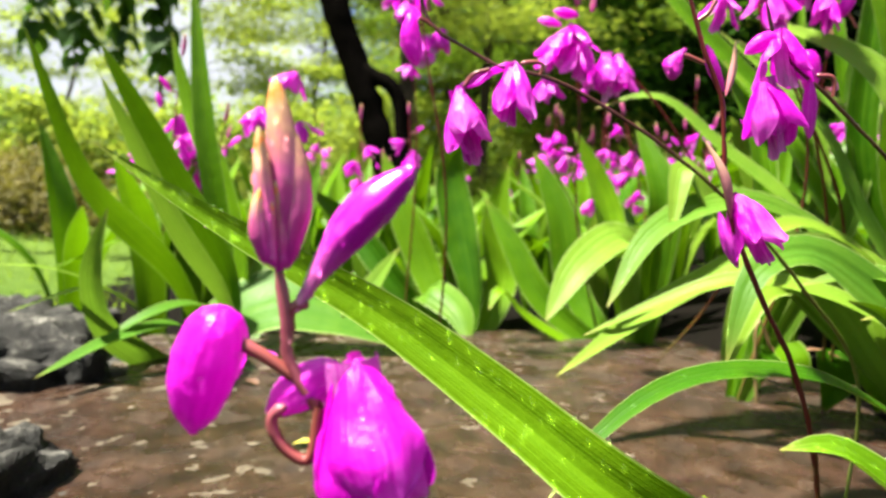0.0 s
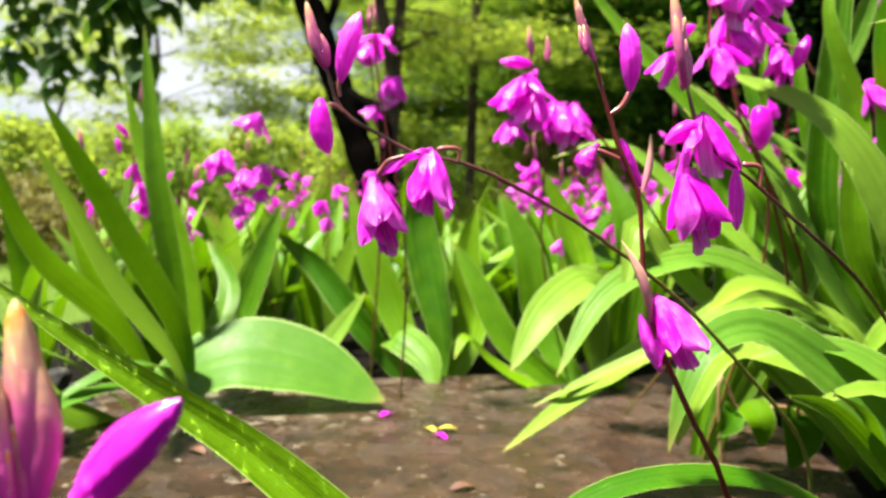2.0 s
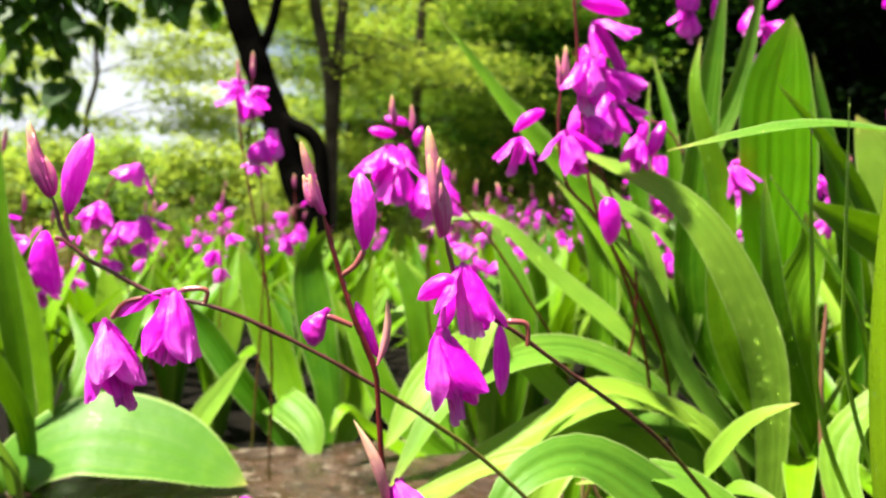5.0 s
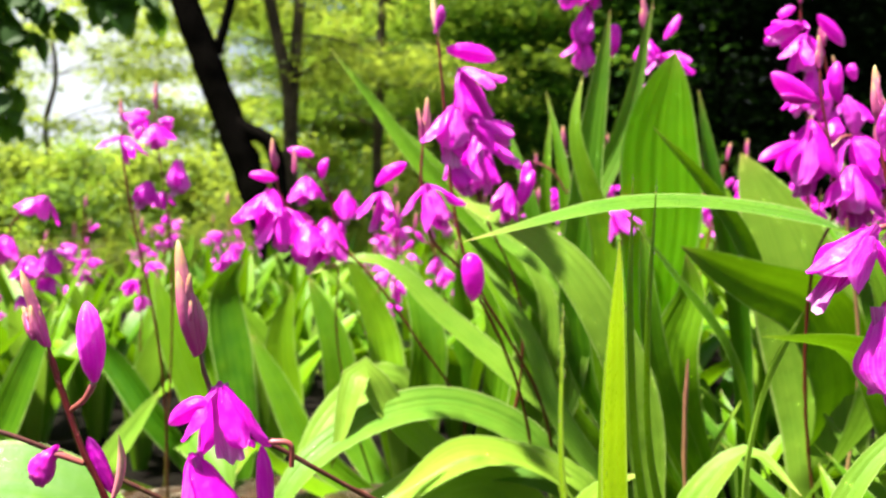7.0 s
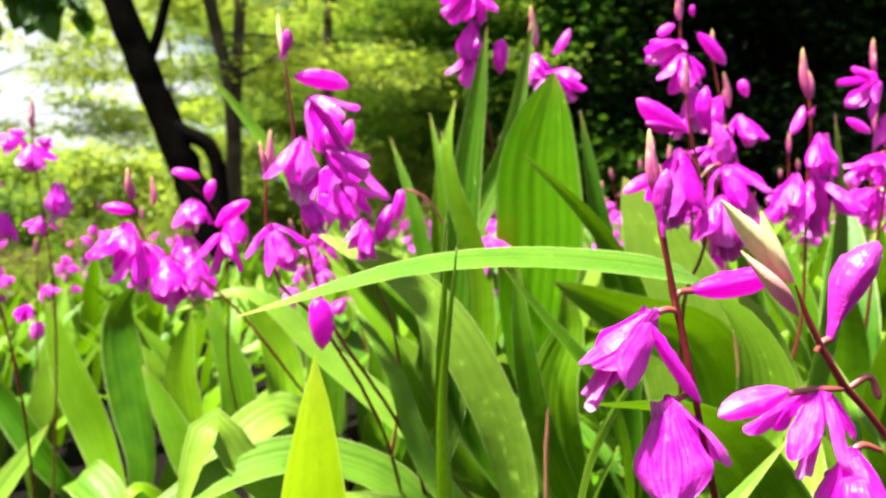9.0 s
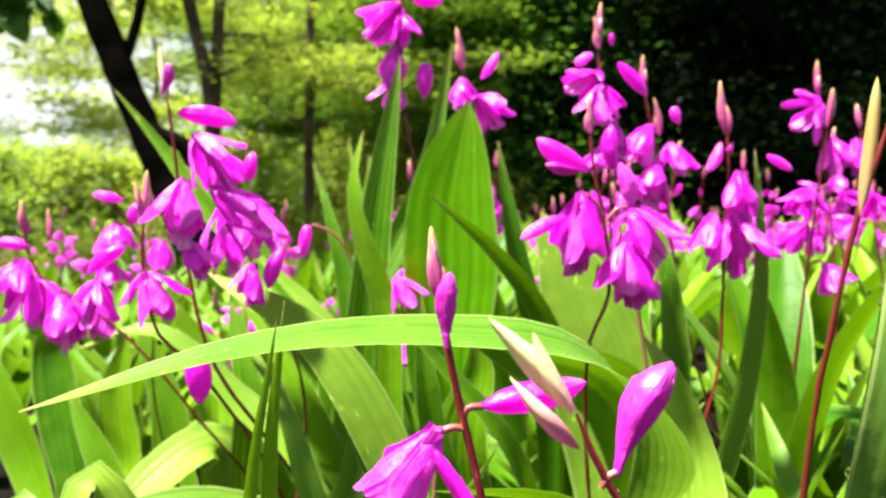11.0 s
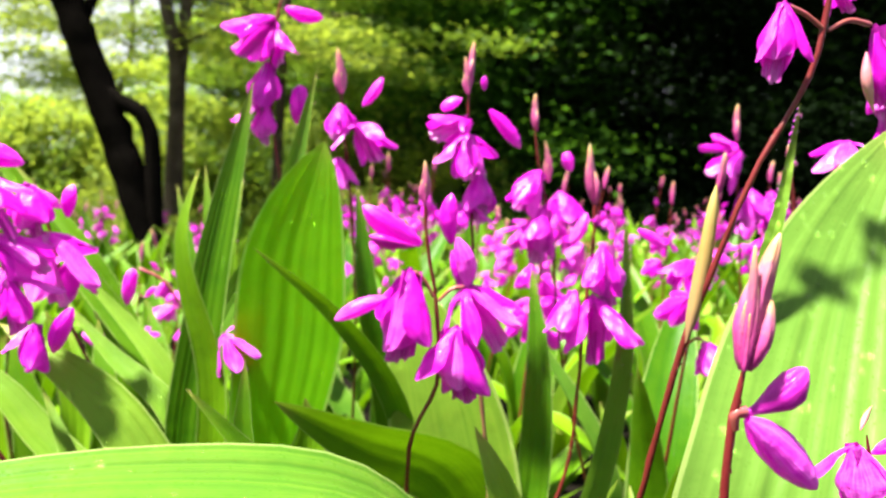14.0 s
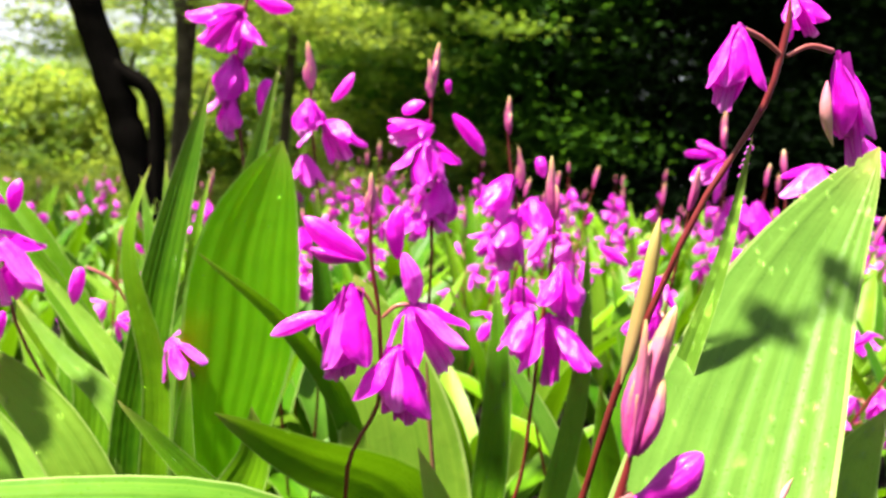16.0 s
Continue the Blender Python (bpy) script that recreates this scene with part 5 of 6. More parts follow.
add_bud(spike_cluster, (0.281, 0.735, 0.684), (0.275, 0.735, 0.723), "pale", 3.6, 0.7)
add_bud(spike_cluster, (0.277, 0.730, 0.685), (0.283, 0.730, 0.709), "deep", 5.3, 1.0)
add_bud(spike_cluster, (0.288, 0.735, 0.673), (0.331, 0.735, 0.666), "bud", 0.8, 1.2)
add_flower(spike_cluster, (0.299, 0.735, 0.656), (0.330, 0.735, 0.614), "wide", 0.4, 0.67)
add_flower(spike_cluster, (0.294, 0.720, 0.622), (0.294, 0.720, 0.578), "bell", 0.9, 0.97)
add_flower(spike_cluster, (0.311, 0.740, 0.617), (0.345, 0.740, 0.593), "open", 5.2, 0.76)
add_flower(spike_cluster, (0.321, 0.740, 0.588), (0.329, 0.740, 0.550), "open", 0.2, 0.84)
add_flower(spike_cluster, (0.294, 0.725, 0.577), (0.306, 0.725, 0.551), "bell", 1.5, 0.92)
add_stem(spike_cluster, [(0.400, 0.800, 0.126), (0.349, 0.740, 0.403), (0.323, 0.720, 0.453), (0.299, 0.710, 0.489), (0.279, 0.710, 0.507), (0.271, 0.710, 0.530), (0.267, 0.710, 0.567), (0.268, 0.710, 0.592)], 0.002, 0.0014)
add_bud(spike_cluster, (0.268, 0.710, 0.590), (0.271, 0.710, 0.628), "tip", 4.7, 0.9)
add_bud(spike_cluster, (0.268, 0.708, 0.594), (0.263, 0.708, 0.619), "tip", 0.1, 0.9)
add_bud(spike_cluster, (0.230, 0.710, 0.554), (0.255, 0.710, 0.573), "bud", 1.8, 1.2)
add_flower(spike_cluster, (0.272, 0.700, 0.555), (0.285, 0.700, 0.519), "open", 0.2, 0.97)
add_flower(spike_cluster, (0.235, 0.710, 0.549), (0.229, 0.710, 0.516), "wide", 0.8, 0.84)
add_bud(spike_cluster, (0.365, 0.730, 0.571), (0.354, 0.730, 0.540), "bud", 0.6, 1.3)
add_bud(spike_cluster, (0.307, 0.690, 0.500), (0.310, 0.690, 0.461), "fat", 2.3, 0.95)
add_flower(spike_cluster, (0.342, 0.730, 0.559), (0.342, 0.730, 0.526), "open", 5.7, 0.84)

spike_cluster_far = plant((0.24, 1.0, 0.097), "orchid spike with a tangle of small magenta flowers", "orchids at the front of the bed")
add_stem(spike_cluster_far, [(0.240, 1.000, 0.097), (0.324, 0.900, 0.321), (0.275, 0.880, 0.398), (0.212, 0.870, 0.481), (0.172, 0.870, 0.516), (0.133, 0.870, 0.544), (0.125, 0.870, 0.566), (0.123, 0.870, 0.595)], 0.002, 0.0013)
add_bud(spike_cluster_far, (0.125, 0.870, 0.578), (0.121, 0.870, 0.609), "tip", 5.7, 1.0)
add_bud(spike_cluster_far, (0.143, 0.875, 0.573), (0.142, 0.875, 0.601), "tip", 1.1, 1.0)
add_bud(spike_cluster_far, (0.127, 0.870, 0.567), (0.098, 0.870, 0.571), "bud", 2.8, 1.3)
add_flower(spike_cluster_far, (0.122, 0.870, 0.555), (0.105, 0.870, 0.510), "open", 4.6, 1.1)
add_flower(spike_cluster_far, (0.157, 0.860, 0.524), (0.165, 0.860, 0.479), "bell", 5.9, 1.2)
add_flower(spike_cluster_far, (0.133, 0.870, 0.538), (0.133, 0.870, 0.493), "wide", 0.9, 1.0)
add_flower(spike_cluster_far, (0.176, 0.880, 0.527), (0.182, 0.880, 0.481), "open", 2.2, 0.9)

spike_single = plant((0.475, 0.4, 0.143), "orchid spike with hanging magenta flower and rain drops", "orchids at the front of the bed")
add_stem(spike_single, [(0.475, 0.400, 0.143), (0.469, 0.388, 0.449), (0.463, 0.388, 0.478), (0.457, 0.388, 0.506), (0.452, 0.388, 0.527), (0.447, 0.388, 0.550), (0.445, 0.388, 0.567)], 0.0021, 0.0014)
add_bud(spike_single, (0.445, 0.388, 0.566), (0.441, 0.388, 0.592), "tip", 5.1, 0.85)
add_bud(spike_single, (0.446, 0.386, 0.552), (0.447, 0.386, 0.577), "deep", 0.5, 0.85)
add_pedicel(spike_single, [(0.453, 0.388, 0.524), (0.449, 0.388, 0.525), (0.445, 0.388, 0.524)], 0.0011)
add_flower(spike_single, (0.444, 0.388, 0.524), (0.420, 0.388, 0.496), "bell", 0.9, 0.85)
add_bud(spike_single, (0.440, 0.385, 0.521), (0.461, 0.385, 0.490), "bud", 3.9, 0.5)
add_pedicel(spike_single, [(0.452, 0.388, 0.525), (0.453, 0.388, 0.531), (0.459, 0.388, 0.532)], 0.0011)
add_bud(spike_single, (0.458, 0.388, 0.532), (0.494, 0.388, 0.539), "bud", 5.6, 0.95)
add_pedicel(spike_single, [(0.460, 0.388, 0.495), (0.457, 0.388, 0.493), (0.451, 0.388, 0.490)], 0.0011)
add_flower(spike_single, (0.448, 0.385, 0.492), (0.452, 0.385, 0.454), "bell", 0.1, 1.0)

spike_pale_tip = plant((0.555, 0.37, 0.161), "orchid spike with pale bracts and bright magenta buds", "orchids at the front of the bed")
add_stem(spike_pale_tip, [(0.555, 0.370, 0.161), (0.533, 0.360, 0.457), (0.517, 0.360, 0.483), (0.500, 0.360, 0.502), (0.489, 0.360, 0.520), (0.482, 0.360, 0.536)], 0.0022, 0.0014)
add_bud(spike_pale_tip, (0.481, 0.360, 0.537), (0.455, 0.360, 0.565), "pale", 2.7, 0.95)
add_bud(spike_pale_tip, (0.480, 0.358, 0.537), (0.468, 0.358, 0.561), "pale", 4.4, 0.9)
add_bud(spike_pale_tip, (0.482, 0.358, 0.526), (0.461, 0.358, 0.548), "bract", 6.1, 1.3)
add_pedicel(spike_pale_tip, [(0.490, 0.360, 0.513), (0.492, 0.360, 0.516), (0.496, 0.360, 0.518)], 0.0011)
add_bud(spike_pale_tip, (0.495, 0.360, 0.517), (0.512, 0.360, 0.551), "deep", 1.5, 0.95)
add_pedicel(spike_pale_tip, [(0.500, 0.360, 0.500), (0.490, 0.360, 0.500), (0.480, 0.360, 0.499)], 0.0011)
add_bud(spike_pale_tip, (0.480, 0.360, 0.500), (0.455, 0.360, 0.492), "bud", 3.2, 1.2)
add_flower(spike_pale_tip, (0.492, 0.360, 0.500), (0.488, 0.360, 0.469), "wide", 0.7, 0.8)
add_pedicel(spike_pale_tip, [(0.502, 0.360, 0.500), (0.510, 0.360, 0.504), (0.514, 0.360, 0.496)], 0.0011)
add_pedicel(spike_pale_tip, [(0.515, 0.360, 0.478), (0.507, 0.360, 0.480), (0.503, 0.360, 0.477)], 0.0011)
add_flower(spike_pale_tip, (0.501, 0.355, 0.480), (0.500, 0.355, 0.449), "bell", 0.3, 1.1)

spike_hanging = plant((0.64, 0.73, 0.179), "orchid spike with hanging magenta flowers before broad leaves", "orchids at the front of the bed")
add_stem(spike_hanging, [(0.640, 0.730, 0.179), (0.597, 0.700, 0.448), (0.596, 0.690, 0.500), (0.611, 0.690, 0.539), (0.610, 0.690, 0.563), (0.605, 0.690, 0.601), (0.598, 0.690, 0.631), (0.594, 0.690, 0.664)], 0.0021, 0.0014)
add_bud(spike_hanging, (0.594, 0.690, 0.658), (0.593, 0.690, 0.685), "tip", 2.0, 1.0)
add_bud(spike_hanging, (0.594, 0.690, 0.630), (0.554, 0.690, 0.653), "bud", 3.7, 1.2)
add_bud(spike_hanging, (0.590, 0.685, 0.629), (0.559, 0.685, 0.634), "deep", 5.4, 0.8)
add_pedicel(spike_hanging, [(0.604, 0.685, 0.596), (0.595, 0.685, 0.609), (0.589, 0.685, 0.613)], 0.0011)
add_flower(spike_hanging, (0.587, 0.685, 0.613), (0.584, 0.685, 0.559), "bell", 0.3, 0.95)
add_bud(spike_hanging, (0.573, 0.680, 0.595), (0.540, 0.680, 0.579), "bud", 2.6, 0.95)
add_pedicel(spike_hanging, [(0.608, 0.690, 0.593), (0.618, 0.690, 0.602), (0.626, 0.690, 0.603)], 0.0011)
add_flower(spike_hanging, (0.626, 0.690, 0.603), (0.654, 0.690, 0.560), "wide", 1.1, 0.75)
add_flower(spike_hanging, (0.620, 0.680, 0.577), (0.626, 0.680, 0.533), "bell", 0.7, 1.1)
add_bud(spike_hanging, (0.618, 0.690, 0.636), (0.628, 0.690, 0.603), "bud", 1.4, 1.3)
add_bud(spike_hanging, (0.606, 0.700, 0.561), (0.604, 0.700, 0.539), "sheath", 3.1, 1.0)
add_bud(spike_hanging, (0.615, 0.695, 0.631), (0.613, 0.695, 0.665), "bud", 4.8, 1.2)
add_stem(spike_hanging, [(0.640, 0.730, 0.179), (0.663, 0.730, 0.435), (0.650, 0.730, 0.522), (0.645, 0.730, 0.555)], 0.002, 0.002, mat=DRY, name="dry_stalk")
add_leaf(spike_hanging, [(0.640, 0.730, 0.179), (0.655, 0.780, 0.385), (0.625, 0.800, 0.517), (0.592, 0.820, 0.600)], 0.102, LEAF_PALE, face=(-0.3, -1, 0.75), fold=0.15, broad=1.3)
add_leaf(spike_hanging, [(0.640, 0.730, 0.179), (0.737, 0.740, 0.399), (0.761, 0.740, 0.547), (0.755, 0.740, 0.653)], 0.024, LEAF_PALE, face=(0.3, -1, 0.2))
add_leaf(spike_hanging, [(0.640, 0.730, 0.179), (0.715, 0.800, 0.427), (0.719, 0.820, 0.514), (0.715, 0.850, 0.604)], 0.030, face=(0, -1, 0.3))

spike_behind = plant((0.7, 0.86, 0.191), "tall orchid spike with clustered magenta flowers and tan bud tips", "orchids at the front of the bed")
add_stem(spike_behind, [(0.700, 0.860, 0.191), (0.652, 0.800, 0.559), (0.650, 0.800, 0.624), (0.644, 0.800, 0.679), (0.639, 0.800, 0.724), (0.638, 0.800, 0.759)], 0.002, 0.0013)
add_bud(spike_behind, (0.639, 0.800, 0.755), (0.640, 0.800, 0.787), "tip", 0.2, 1.0)
add_bud(spike_behind, (0.637, 0.798, 0.745), (0.633, 0.798, 0.774), "tip", 1.9, 0.9)
add_flower(spike_behind, (0.641, 0.800, 0.724), (0.610, 0.800, 0.710), "open", 4.6, 1.0)
add_flower(spike_behind, (0.638, 0.790, 0.712), (0.640, 0.790, 0.676), "open", 5.9, 1.1)
add_bud(spike_behind, (0.656, 0.800, 0.734), (0.684, 0.800, 0.705), "bud", 0.7, 1.0)
add_bud(spike_behind, (0.617, 0.800, 0.731), (0.633, 0.800, 0.741), "fat", 2.4, 1.0)
add_flower(spike_behind, (0.639, 0.790, 0.658), (0.634, 0.790, 0.633), "open", 3.5, 1.1)
add_bud(spike_behind, (0.650, 0.800, 0.760), (0.651, 0.800, 0.749), "fat", 5.8, 1.0)
add_flower(spike_behind, (0.651, 0.800, 0.684), (0.655, 0.800, 0.648), "bell", 6.1, 1.0)
add_bud(spike_behind, (0.634, 0.800, 0.619), (0.643, 0.800, 0.588), "bud", 2.9, 1.2)

spike_tall = plant((0.57, 1.02, 0.164), "tall orchid spike with crowded magenta flowers above the leaves", "orchids at the front of the bed")
add_stem(spike_tall, [(0.570, 1.020, 0.164), (0.500, 0.960, 0.604), (0.483, 0.955, 0.670), (0.472, 0.955, 0.735), (0.469, 0.955, 0.784), (0.473, 0.955, 0.821), (0.479, 0.955, 0.854)], 0.002, 0.0014)
add_flower(spike_tall, (0.470, 0.955, 0.821), (0.437, 0.955, 0.783), "wide", 2.4, 0.9)
add_flower(spike_tall, (0.471, 0.950, 0.810), (0.478, 0.950, 0.776), "open", 3.7, 1.1)
add_flower(spike_tall, (0.467, 0.955, 0.778), (0.461, 0.955, 0.737), "bell", 5.0, 1.2)
add_flower(spike_tall, (0.466, 0.955, 0.740), (0.465, 0.955, 0.705), "bell", 0.1, 1.0)
add_bud(spike_tall, (0.480, 0.955, 0.832), (0.517, 0.955, 0.826), "bud", 5.2, 1.2)
add_bud(spike_tall, (0.499, 0.950, 0.759), (0.497, 0.950, 0.721), "fat", 0.6, 0.9)
add_stem(spike_tall, [(0.570, 1.020, 0.164), (0.559, 0.970, 0.605), (0.550, 0.960, 0.673), (0.541, 0.955, 0.728), (0.536, 0.955, 0.777)], 0.002, 0.0013)
add_bud(spike_tall, (0.538, 0.955, 0.755), (0.532, 0.955, 0.799), "tip", 2.3, 1.0)
add_bud(spike_tall, (0.560, 0.955, 0.745), (0.578, 0.955, 0.774), "bud", 4.0, 1.0)
add_flower(spike_tall, (0.555, 0.950, 0.726), (0.579, 0.950, 0.691), "wide", 0.3, 1.0)
add_flower(spike_tall, (0.538, 0.950, 0.744), (0.537, 0.950, 0.713), "bell", 1.6, 1.2)
add_flower(spike_tall, (0.538, 0.950, 0.692), (0.545, 0.950, 0.662), "open", 2.9, 1.0)

spike_side = plant((0.77, 0.76, 0.202), "orchid spike with magenta flowers and slender dark stem", "orchids at the front of the bed")
add_stem(spike_side, [(0.770, 0.760, 0.202), (0.714, 0.735, 0.433), (0.720, 0.735, 0.452), (0.726, 0.735, 0.536), (0.726, 0.735, 0.583), (0.729, 0.735, 0.630), (0.727, 0.735, 0.672)], 0.002, 0.0013)
add_bud(spike_side, (0.728, 0.735, 0.664), (0.720, 0.735, 0.708), "tip", 4.5, 0.8)
add_flower(spike_side, (0.737, 0.735, 0.633), (0.745, 0.735, 0.593), "bell", 5.5, 1.1)
add_flower(spike_side, (0.730, 0.730, 0.595), (0.738, 0.730, 0.546), "open", 0.5, 1.0)
add_flower(spike_side, (0.718, 0.735, 0.598), (0.711, 0.735, 0.561), "open", 1.8, 0.9)
add_bud(spike_side, (0.722, 0.735, 0.657), (0.711, 0.735, 0.633), "bud", 5.0, 1.2)
add_bud(spike_side, (0.763, 0.735, 0.647), (0.786, 0.735, 0.635), "bud", 0.4, 1.0)
add_bud(spike_side, (0.733, 0.735, 0.658), (0.729, 0.735, 0.647), "deep", 2.1, 1.5)

spike_row = plant((0.86, 0.9, 0.212), "orchid spike with bright magenta flowers in the bed", "orchids at the front of the bed")
add_stem(spike_row, [(0.860, 0.900, 0.212), (0.759, 0.900, 0.545), (0.746, 0.900, 0.632), (0.726, 0.900, 0.707), (0.721, 0.900, 0.733)], 0.002, 0.0013)
add_bud(spike_row, (0.723, 0.900, 0.730), (0.720, 0.900, 0.764), "tip", 3.8, 1.0)
add_flower(spike_row, (0.730, 0.900, 0.691), (0.711, 0.900, 0.652), "open", 2.0, 1.0)
add_flower(spike_row, (0.736, 0.900, 0.656), (0.734, 0.900, 0.610), "bell", 3.3, 1.1)
add_flower(spike_row, (0.751, 0.900, 0.673), (0.765, 0.900, 0.639), "open", 4.6, 1.1)
add_bud(spike_row, (0.754, 0.900, 0.711), (0.761, 0.900, 0.693), "fat", 4.4, 1.2)
add_flower(spike_row, (0.716, 0.890, 0.637), (0.706, 0.890, 0.615), "open", 0.9, 1.0)
add_bud(spike_row, (0.739, 0.900, 0.681), (0.733, 0.900, 0.720), "tip", 1.5, 0.8)

spike_edge = plant((1.02, 1.0, 0.216), "orchid spike with magenta flowers beside broad leaves", "orchids at the front of the bed")
add_stem(spike_edge, [(1.020, 1.000, 0.216), (1.006, 1.000, 0.588), (0.992, 1.000, 0.685), (0.985, 1.000, 0.748)], 0.002, 0.0013)
add_bud(spike_edge, (0.985, 1.000, 0.745), (0.982, 1.000, 0.786), "tip", 3.2, 1.0)
add_flower(spike_edge, (0.990, 1.000, 0.733), (0.956, 1.000, 0.702), "wide", 4.8, 1.0)
add_bud(spike_edge, (0.980, 1.000, 0.735), (0.953, 1.000, 0.749), "bud", 0.3, 1.1)
add_flower(spike_edge, (1.002, 1.000, 0.692), (1.013, 1.000, 0.651), "open", 1.2, 1.1)
add_flower(spike_edge, (1.021, 0.980, 0.690), (1.029, 0.980, 0.650), "bell", 2.5, 1.1)

spike_reaching = plant((0.7, 0.6, 0.191), "orchid spike with dark red stem, dry sheath and hanging wilted flowers", "orchids at the front of the bed")
add_stem(spike_reaching, [(0.700, 0.600, 0.191), (0.706, 0.570, 0.506), (0.712, 0.565, 0.552), (0.719, 0.560, 0.599), (0.726, 0.555, 0.629), (0.746, 0.550, 0.693), (0.768, 0.550, 0.737), (0.773, 0.550, 0.765), (0.773, 0.550, 0.786)], 0.0024, 0.0018)
add_bud(spike_reaching, (0.718, 0.557, 0.596), (0.727, 0.557, 0.679), "sheath", 5.4, 1.0)
add_pedicel(spike_reaching, [(0.773, 0.550, 0.759), (0.761, 0.550, 0.766), (0.751, 0.550, 0.769)], 0.0011)
add_flower(spike_reaching, (0.750, 0.550, 0.770), (0.748, 0.550, 0.736), "bell", 0.5, 0.75)
add_pedicel(spike_reaching, [(0.775, 0.550, 0.759), (0.786, 0.550, 0.765), (0.799, 0.550, 0.764)], 0.0011)
add_flower(spike_reaching, (0.801, 0.550, 0.763), (0.817, 0.550, 0.721), "bell", 1.0, 0.65)
add_bud(spike_reaching, (0.796, 0.548, 0.750), (0.804, 0.548, 0.720), "bract", 4.2, 1.2)
add_flower(spike_reaching, (0.781, 0.560, 0.790), (0.792, 0.560, 0.771), "open", 2.7, 1.0)
add_leaf(spike_reaching, [(0.700, 0.600, 0.191), (0.739, 0.560, 0.510), (0.744, 0.550, 0.599), (0.758, 0.550, 0.663), (0.764, 0.550, 0.722)], 0.014, LEAF_PALE, face=(-0.6, -1, 0.2), broad=1.23)
add_leaf(spike_reaching, [(0.700, 0.600, 0.191), (0.741, 0.500, 0.545), (0.767, 0.530, 0.586), (0.808, 0.570, 0.645), (0.875, 0.610, 0.728)], 0.089, LEAF_BROAD, face=(-0.38, -1, 0.18), fold=0.12, broad=1.38, pleats=7, rows=44, cols=65)
add_leaf(spike_reaching, [(0.700, 0.600, 0.191), (0.846, 0.560, 0.511), (0.864, 0.580, 0.543), (0.898, 0.600, 0.579)], 0.059, LEAF_PALE, face=(-0.3, -0.8, 0.7))

spike_bud_tip = plant((0.66, 0.43, 0.183), "orchid spike with plump pink bud tip and magenta buds", "orchids at the front of the bed")
add_stem(spike_bud_tip, [(0.660, 0.430, 0.183), (0.660, 0.410, 0.562), (0.660, 0.410, 0.576), (0.660, 0.410, 0.600), (0.663, 0.410, 0.620)], 0.0022, 0.0018)
add_bud(spike_bud_tip, (0.663, 0.410, 0.617), (0.670, 0.410, 0.660), "tip", 1.3, 0.95)
add_bud(spike_bud_tip, (0.661, 0.408, 0.618), (0.661, 0.408, 0.656), "tip", 3.0, 0.5)
add_pedicel(spike_bud_tip, [(0.661, 0.410, 0.598), (0.661, 0.410, 0.603), (0.665, 0.410, 0.604)], 0.0016)
add_bud(spike_bud_tip, (0.664, 0.410, 0.603), (0.684, 0.410, 0.618), "deep", 4.7, 1.2)
add_bud(spike_bud_tip, (0.664, 0.408, 0.602), (0.690, 0.408, 0.580), "bud", 0.2, 1.2)

spike_corner = plant((0.9, 0.7, 0.215), "orchid spike with open magenta flowers beside a broad leaf", "orchids at the front of the bed")
add_stem(spike_corner, [(0.900, 0.700, 0.215), (0.904, 0.660, 0.580), (0.895, 0.660, 0.650), (0.893, 0.660, 0.703), (0.901, 0.660, 0.734)], 0.002, 0.0014)
add_flower(spike_corner, (0.874, 0.660, 0.717), (0.873, 0.660, 0.690), "wide", 2.9, 1.3)
add_flower(spike_corner, (0.901, 0.660, 0.736), (0.903, 0.660, 0.706), "bell", 4.2, 1.1)
add_flower(spike_corner, (0.886, 0.650, 0.761), (0.887, 0.650, 0.736), "bell", 5.5, 1.0)

spike_low = plant((0.76, 0.46, 0.2), "low orchid spike with magenta buds among leaves", "orchids at the front of the bed")
add_stem(spike_low, [(0.760, 0.460, 0.200), (0.753, 0.450, 0.541), (0.748, 0.450, 0.559), (0.743, 0.450, 0.570), (0.740, 0.450, 0.584)], 0.002, 0.0014)
add_flower(spike_low, (0.736, 0.450, 0.580), (0.743, 0.450, 0.555), "bell", 0.5, 1.0)
add_bud(spike_low, (0.743, 0.450, 0.577), (0.761, 0.450, 0.585), "bud", 2.4, 1.0)
add_flower(spike_low, (0.753, 0.450, 0.573), (0.765, 0.450, 0.557), "open", 3.1, 1.0)
add_bud(spike_low, (0.737, 0.450, 0.586), (0.741, 0.450, 0.596), "bract", 5.8, 1.4)

leaf_sheaf_low = plant((0.3, 0.8, 0.106), "sheaf of pale broad orchid leaves lit by the sun", "orchids at the front of the bed")
add_leaf(leaf_sheaf_low, [(0.480, 0.740, 0.140), (0.450, 0.725, 0.400), (0.390, 0.740, 0.498), (0.300, 0.780, 0.549)], 0.040, LEAF_PALE, face=(-0.4, -0.7, 0.9), fold=0.12, broad=1.38)
add_leaf(leaf_sheaf_low, [(0.300, 0.800, 0.106), (0.406, 0.840, 0.474), (0.359, 0.860, 0.507), (0.311, 0.880, 0.550)], 0.028, LEAF_PALE, face=(0.3, -0.8, 0.6))
add_leaf(leaf_sheaf_low, [(0.300, 0.800, 0.106), (0.349, 0.950, 0.496), (0.300, 0.970, 0.579), (0.225, 1.000, 0.662)], 0.037, face=(0.3, -1, 0.3))
add_leaf(leaf_sheaf_low, [(0.300, 0.800, 0.106), (0.417, 0.950, 0.487), (0.400, 0.970, 0.579), (0.377, 1.000, 0.656)], 0.024, face=(0, -1, 0.3))
